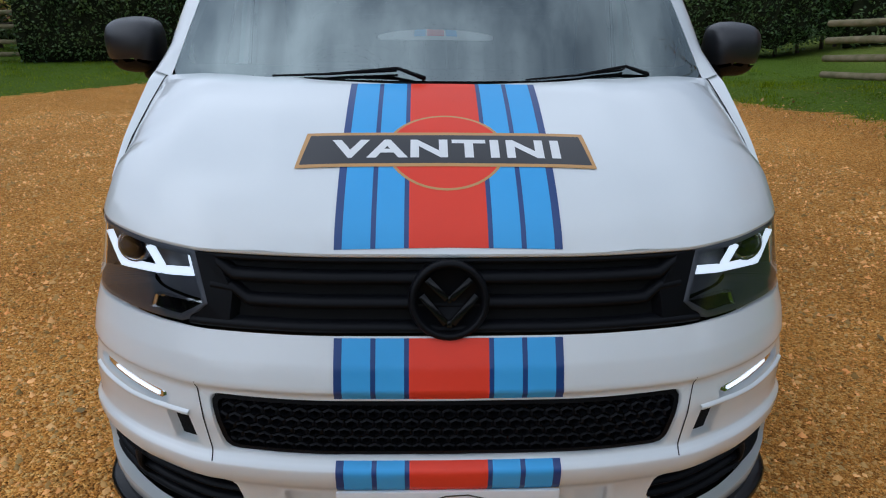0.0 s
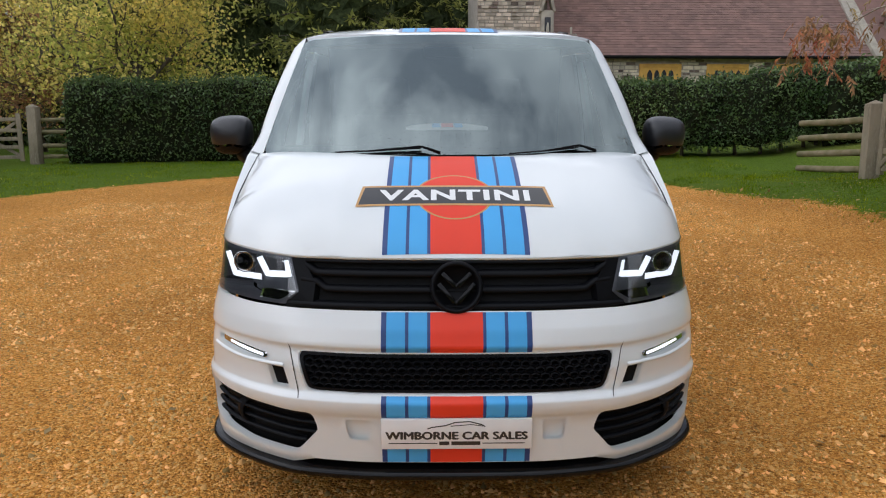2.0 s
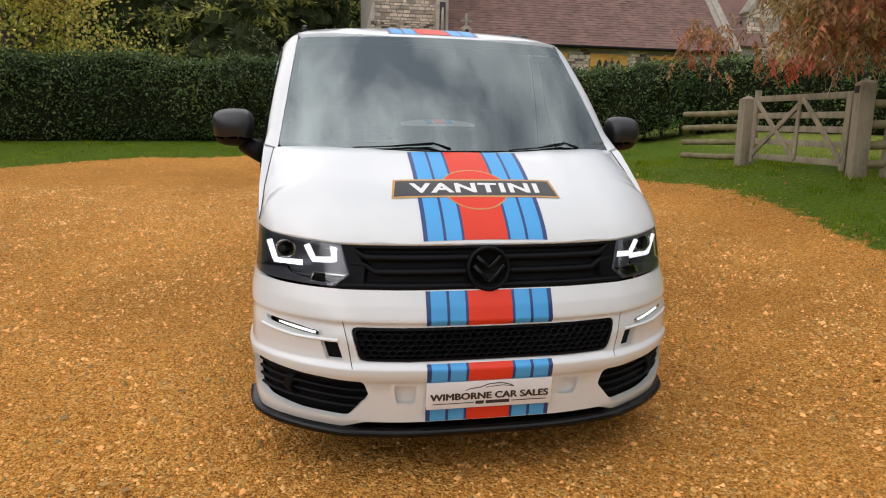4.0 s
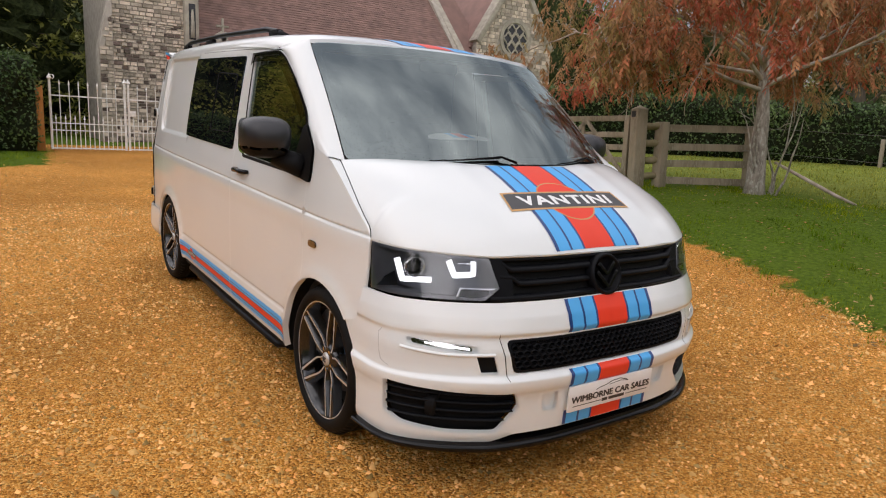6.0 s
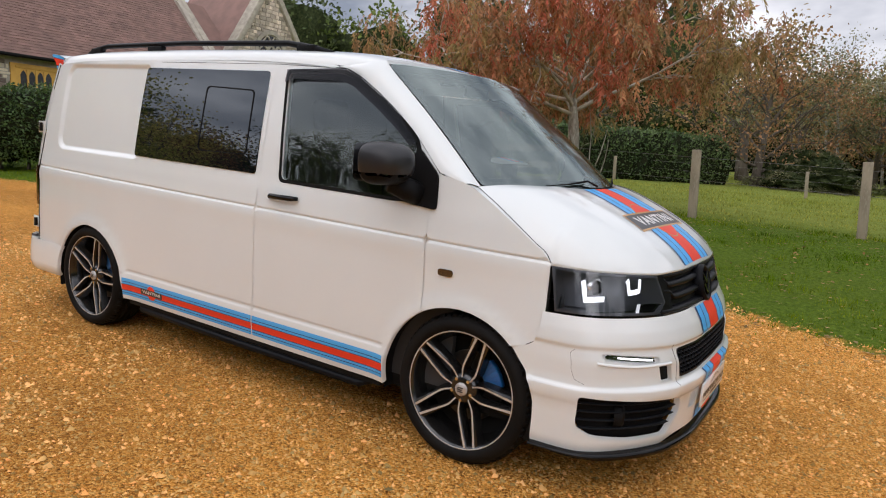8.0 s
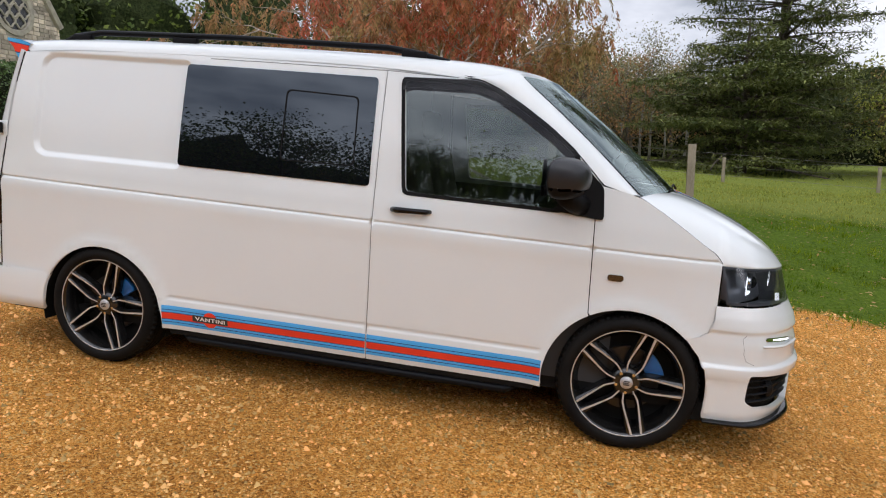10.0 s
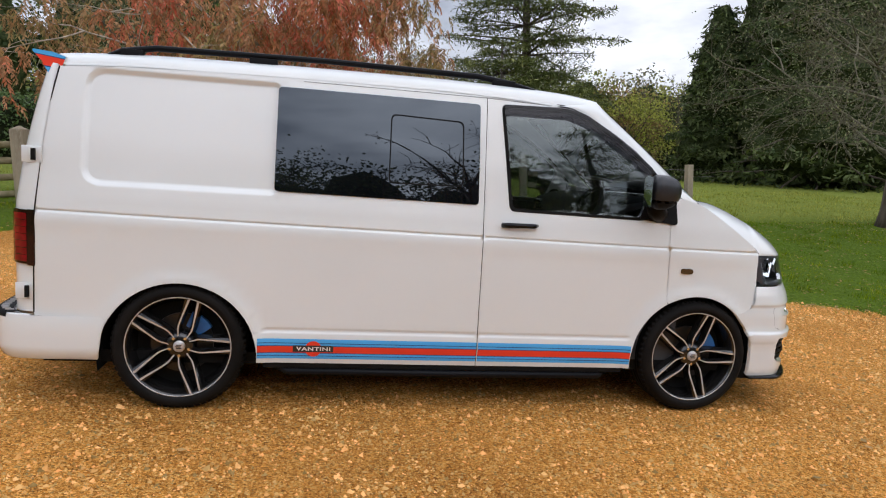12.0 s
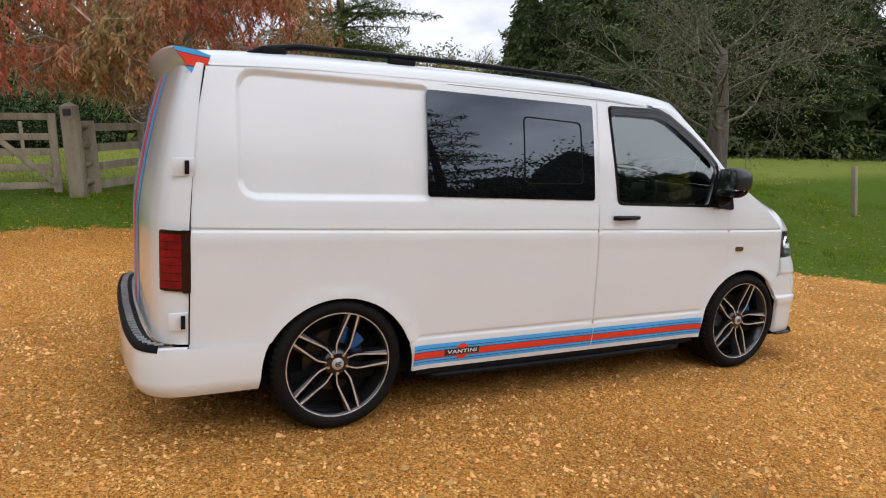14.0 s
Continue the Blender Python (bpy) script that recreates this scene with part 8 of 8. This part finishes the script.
    for x0, x1, z0, z1 in ((-0.235, -0.066, 0.3485, 0.352), (0.09, 0.235, 0.3485, 0.352), (-0.060, -0.025, 0.343, 0.357), (-0.018, 0.082, 0.343, 0.357)):
        patch("plate_bar", [(x0, z0), (x1, z0), (x1, z1), (x0, z1)], flat, M_INK, pl, step=0.1, depth=0, lift=0.0006)
    car = [(-0.10, 0.404), (-0.085, 0.410), (-0.04, 0.416), (-0.005, 0.428), (0.045, 0.431), (0.085, 0.420), (0.098, 0.412)]
    ribbon("plate_outline", car, flat, 0.004, M_INK, pl, lift=0.0006, step=0.01)
    ribbon("plate_outline", [(-0.02, 0.414), (0.05, 0.420), (0.09, 0.414)], flat, 0.003, M_INK, pl, lift=0.0006, step=0.01)

    # tail: doors, lamps, bumper, spoiler
    td = patch("rear_door", [(-1.038, 0.515), (1.038, 0.515), (1.038, 0.80), (1.038, 1.06), (1.038, 1.50), (1.036, 1.79), (0.80, 1.80), (-0.80, 1.80), (-1.036, 1.79), (-1.038, 1.50), (-1.038, 1.06), (-1.038, 0.80)], tail, M_PAINT, van, "plain white rear doors with stripes", step=0.05, flip=True)
    stripes(td, tail, 0.53, 1.78, 0.08, flip=True)
    for s in (-1, 1):
        tl = patch("tail_lamp", rounded([(s * 1.052, 0.764), (s * 1.052, 1.041), (s * 0.868, 1.043), (s * 0.868, 0.767)], 0.012, 3), tail, M_DARKLENS, van, "smoked red tail lamp", step=0.03, depth=0.02, lift=0.010, flip=True)
        patch("lamp_edge", [(s * 1.056, 0.758), (s * 1.056, 1.045), (s * 0.990, 1.046), (s * 0.990, 0.758)], tail, M_DARKLENS, tl, "dark lamp edge", step=0.03, depth=0, lift=0.0115, flip=True)
        for z in np.linspace(0.795, 1.01, 7):
            ribbon("lamp_bar", [(s * 0.985, z), (s * 0.876, z)], tail, 0.033, M_REDLENS, tl, lift=0.0125, step=0.03, flip=True)
        for z in (1.325, 0.625):
            bm = bmesh.new()
            p = np.array(tail(s * 0.968, z))
            box(bm, p[0] - 0.012, p[0] + 0.018 * s + 0.012, p[1] - 0.045, p[1] + 0.05, z - 0.042, z + 0.042)
            hg = part("hinge_cover", bm, M_PAINT, van, "white door-hinge cover", bevel=0.008)
            bm = bmesh.new()
            box(bm, p[0] + s * 0.018, p[0] + s * 0.034, p[1] - 0.02, p[1] - 0.002, z - 0.030, z + 0.030)
            part("hinge_slot", bm, M_SEAL, hg)
    rb = patch("rear_bumper", [(-1.52, 0.268), (1.52, 0.268), (1.53, 0.33), (1.54, 0.40), (1.555, 0.45), (1.585, 0.50), (-1.585, 0.50), (-1.555, 0.45), (-1.54, 0.40), (-1.53, 0.33)], rear_bumper, M_PAINT, van, "white rear bumper with a black step tread", step=0.05, depth=0.02, flip=True)
    us = np.linspace(-1.12, 1.12, 50)
    outer, innr = on(rear_bumper, [(u, 0.50) for u in us]), on(tail, [(np.clip(u, -1.04, 1.04), 0.52) for u in us])
    innr[:, 2] = 0.503
    loft("bumper_top", [outer, outer * 0.97 + innr * 0.03 + np.array([0, 0, 0.006]), innr], M_PAINT, rb)
    tread_o, tread_i = outer * 0.95 + innr * 0.05, outer * 0.15 + innr * 0.85
    tread_o[:, 2] = tread_i[:, 2] = 0.513
    k0, k1 = 3, 47
    tr = loft("step_tread", [tread_o[k0:k1] + np.array([0, 0.012, -0.03]), tread_o[k0:k1] + np.array([0, 0.006, 0.004]), tread_i[k0:k1]], M_PLASTIC, rb, "black ribbed step tread")
    for k in range(k0 + 1, k1 - 1):
        bm = bmesh.new()
        a, q = Vector(tread_o[k] * 0.85 + tread_i[k] * 0.15), Vector(tread_o[k] * 0.35 + tread_i[k] * 0.65)
        tube(bm, [a + Vector((0, 0, 0.005)), q + Vector((0, 0, 0.005))], 0.0070, 4)
        part("tread_rib", bm, M_MACHINED, tr)
    # spoiler in stripe colours
    set_back = lambda y, z: (y + 0.19 * (4.66 - y), z - 0.018 - 0.10 * max(0.0, 1.85 - z))
    sec = [set_back(y, z) for y, z in [(4.462, 1.846), (4.54, 1.866), (4.655, 1.874), (4.660, 1.864), (4.605, 1.820), (4.565, 1.765), (4.530, 1.757), (4.506, 1.764)]]
    xs = np.r_[-0.80, -0.78, np.linspace(-0.70, 0.70, 15), 0.78, 0.80]
    rows = []
    for y, z in sec:
        bow = 0.03 * (1 - (xs / 0.8) ** 2)
        rows.append(np.c_[xs * (0.985 if z < 1.8 else 1.0), y + bow, z + 0.030 * (1 - (xs / 0.8) ** 2) * (z > 1.81)])
    sp = loft("spoiler", rows + [rows[0]], M_PAINT, van, "white roof spoiler with striped ends")
    for s in (-1, 1):
        def lie(y, z, s=s):
            return np.full(np.shape(y), s * 0.806), np.asarray(y, float), np.asarray(z, float)
        for m, pts in ((M_BLUE, [(4.463, 1.845), (4.54, 1.865), (4.655, 1.873), (4.658, 1.864), (4.648, 1.854), (4.467, 1.836)]), (M_NAVY, [(4.467, 1.836), (4.648, 1.854), (4.643, 1.850), (4.469, 1.832)]), (M_RED, [(4.469, 1.832), (4.643, 1.850), (4.604, 1.819), (4.592, 1.800), (4.490, 1.792)]), (M_NAVY, [(4.490, 1.792), (4.592, 1.800), (4.588, 1.795), (4.492, 1.788)]), (M_BLUE, [(4.492, 1.788), (4.588, 1.795), (4.565, 1.766), (4.530, 1.758), (4.507, 1.765)])):
            patch("spoiler_end", [set_back(y, z) for y, z in pts], lie, m, sp, step=0.05, depth=0, flip=s < 0)

    # underbody and cabin
    bm = bmesh.new()
    box(bm, -0.86, 0.86, 0.45, 4.60, 0.235, 0.30)
    part("floor_pan", bm, M_SEAL, van, "black underbody")
    bm = bmesh.new()
    box(bm, -0.76, 0.76, 2.42, 2.46, 0.30, 1.84)
    part("bulkhead", bm, M_TRIM, van, "dark cabin bulkhead")
    bm = bmesh.new()
    for s in (-1, 1):
        box(bm, s * 0.84, s * 0.87, 1.0, 2.44, 0.30, 1.15)
        box(bm, s * 0.62, s * 0.66, 0.5, 1.0, 0.30, 0.78)
    box(bm, -0.66, 0.66, 0.42, 0.46, 0.30, 0.94)
    part("inner_lining", bm, M_TRIM, van)
    rows = [[(x, y + 0.18 * x * x, z) for x in np.linspace(-0.875, 0.875, 17)] for y, z in ((0.86, 1.26), (1.0, 1.262), (1.16, 1.235), (1.27, 1.19), (1.32, 1.08), (1.30, 0.85), (1.25, 0.45))]
    dash = loft("dashboard", rows, M_TRIM, van, "dark grey dashboard")
    bm = bmesh.new()
    box(bm, -0.50, -0.22, 1.10, 1.24, 1.22, 1.285)
    part("binnacle", bm, M_TRIM, dash, bevel=0.02)
    for x in (-0.72, -0.10, 0.10, 0.72):
        bm = bmesh.new()
        box(bm, x - 0.075, x + 0.075, -0.01, 0.012, -0.045, 0.045, Matrix.Translation((0, 1.335 + 0.18 * x * x, 1.14)) @ Matrix.Rotation(radians(-20), 4, "X"))
        vt = part("air_vent", bm, M_CHROME, dash, "silver-framed air vent", bevel=0.006)
        bm = bmesh.new()
        for z in (-0.025, 0, 0.025):
            box(bm, x - 0.06, x + 0.06, 0.012, 0.018, z - 0.008, z + 0.008, Matrix.Translation((0, 1.335 + 0.18 * x * x, 1.14)) @ Matrix.Rotation(radians(-20), 4, "X"))
        part("vent_slat", bm, M_SEAL, vt)
    wm = Matrix.Translation((-0.36, 1.46, 1.16)) @ Matrix.Rotation(radians(28), 4, "X")
    bm = bmesh.new()
    ring = [wm @ Vector((0.185 * math.cos(a), 0, 0.185 * math.sin(a))) for a in np.linspace(0, 2 * math.pi, 33)]
    tube(bm, ring, 0.016, 8, False)
    for a in (90, 210, 330):
        tube(bm, [wm @ Vector((0, -0.02, 0)), wm @ Vector((0.18 * math.cos(radians(a + 180)), 0, 0.18 * math.sin(radians(a + 180))))], [0.03, 0.014], 6)
    bmesh.ops.create_icosphere(bm, subdivisions=2, radius=0.06, matrix=wm @ Matrix.Diagonal((1, 0.4, 0.9, 1)))
    part("steering_wheel", bm, M_TRIM, van, "black steering wheel", smooth=True)
    for x in (-0.36, 0.36):
        bm = bmesh.new()
        box(bm, x - 0.25, x + 0.25, 1.62, 2.14, 0.62, 0.80)
        st = part("seat", bm, M_CLOTH, van, "grey cloth cab seat", bevel=0.05, segments=3)
        bm = bmesh.new()
        box(bm, x - 0.24, x + 0.24, -0.07, 0.07, 0, 0.66, Matrix.Translation((0, 2.12, 0.78)) @ Matrix.Rotation(radians(-14), 4, "X"))
        part("backrest", bm, M_CLOTH, st, bevel=0.05, segments=3)
        bm = bmesh.new()
        box(bm, x - 0.13, x + 0.13, -0.05, 0.05, 0, 0.19, Matrix.Translation((0, 2.29, 1.46)) @ Matrix.Rotation(radians(-8), 4, "X"))
        part("headrest", bm, M_CLOTH, st, bevel=0.04, segments=3)
    bm = bmesh.new()
    box(bm, -0.13, 0.13, 1.495, 1.515, 1.725, 1.785)
    part("rear_view_mirror", bm, M_PLASTIC, van, bevel=0.012)
    oval = lambda e: [((0.205 - e) * math.cos(a), 1.235 + (0.062 - e) * math.sin(a)) for a in np.linspace(0, 6.2832, 36, endpoint=False)]
    lay = lambda x, y: (np.asarray(x, float) - 0.01, np.asarray(y, float), 1.388 + 0.16 * (np.asarray(y, float) - 1.235) - 0.25 * np.asarray(x, float) ** 2)
    pq = patch("dash_badge", oval(0), lay, M_LETTER, van, "white oval panel with stripes above the dashboard", step=0.03, depth=0.01)
    for m, a, q in ((M_BLUE, -0.075, -0.035), (M_RED, -0.03, 0.03), (M_BLUE, 0.035, 0.075)):
        patch("dash_stripe", [(a, 1.182), (q, 1.182), (q, 1.288), (a, 1.288)], lay, m, pq, step=0.03, depth=0, lift=0.0015)
    bm = bmesh.new()
    box(bm, -0.05, 0.03, 1.20, 1.27, 1.15, 1.370)
    part("badge_stand", bm, M_TRIM, pq, bevel=0.01)

    # wheels
    first = build_wheel(van, True)
    first.matrix_basis = Matrix.Translation((-0.945, 0.90, 0.345))
    second = build_wheel(van, False)
    second.matrix_basis = Matrix.Translation((-0.945, 3.90, 0.345))
    for src, y in ((first, 0.90), (second, 3.90)):
        copy_thing(src, Matrix.Translation((0.945, y, 0.345)) @ Matrix.Rotation(math.pi, 4, "Z"))
    return van


build_van()
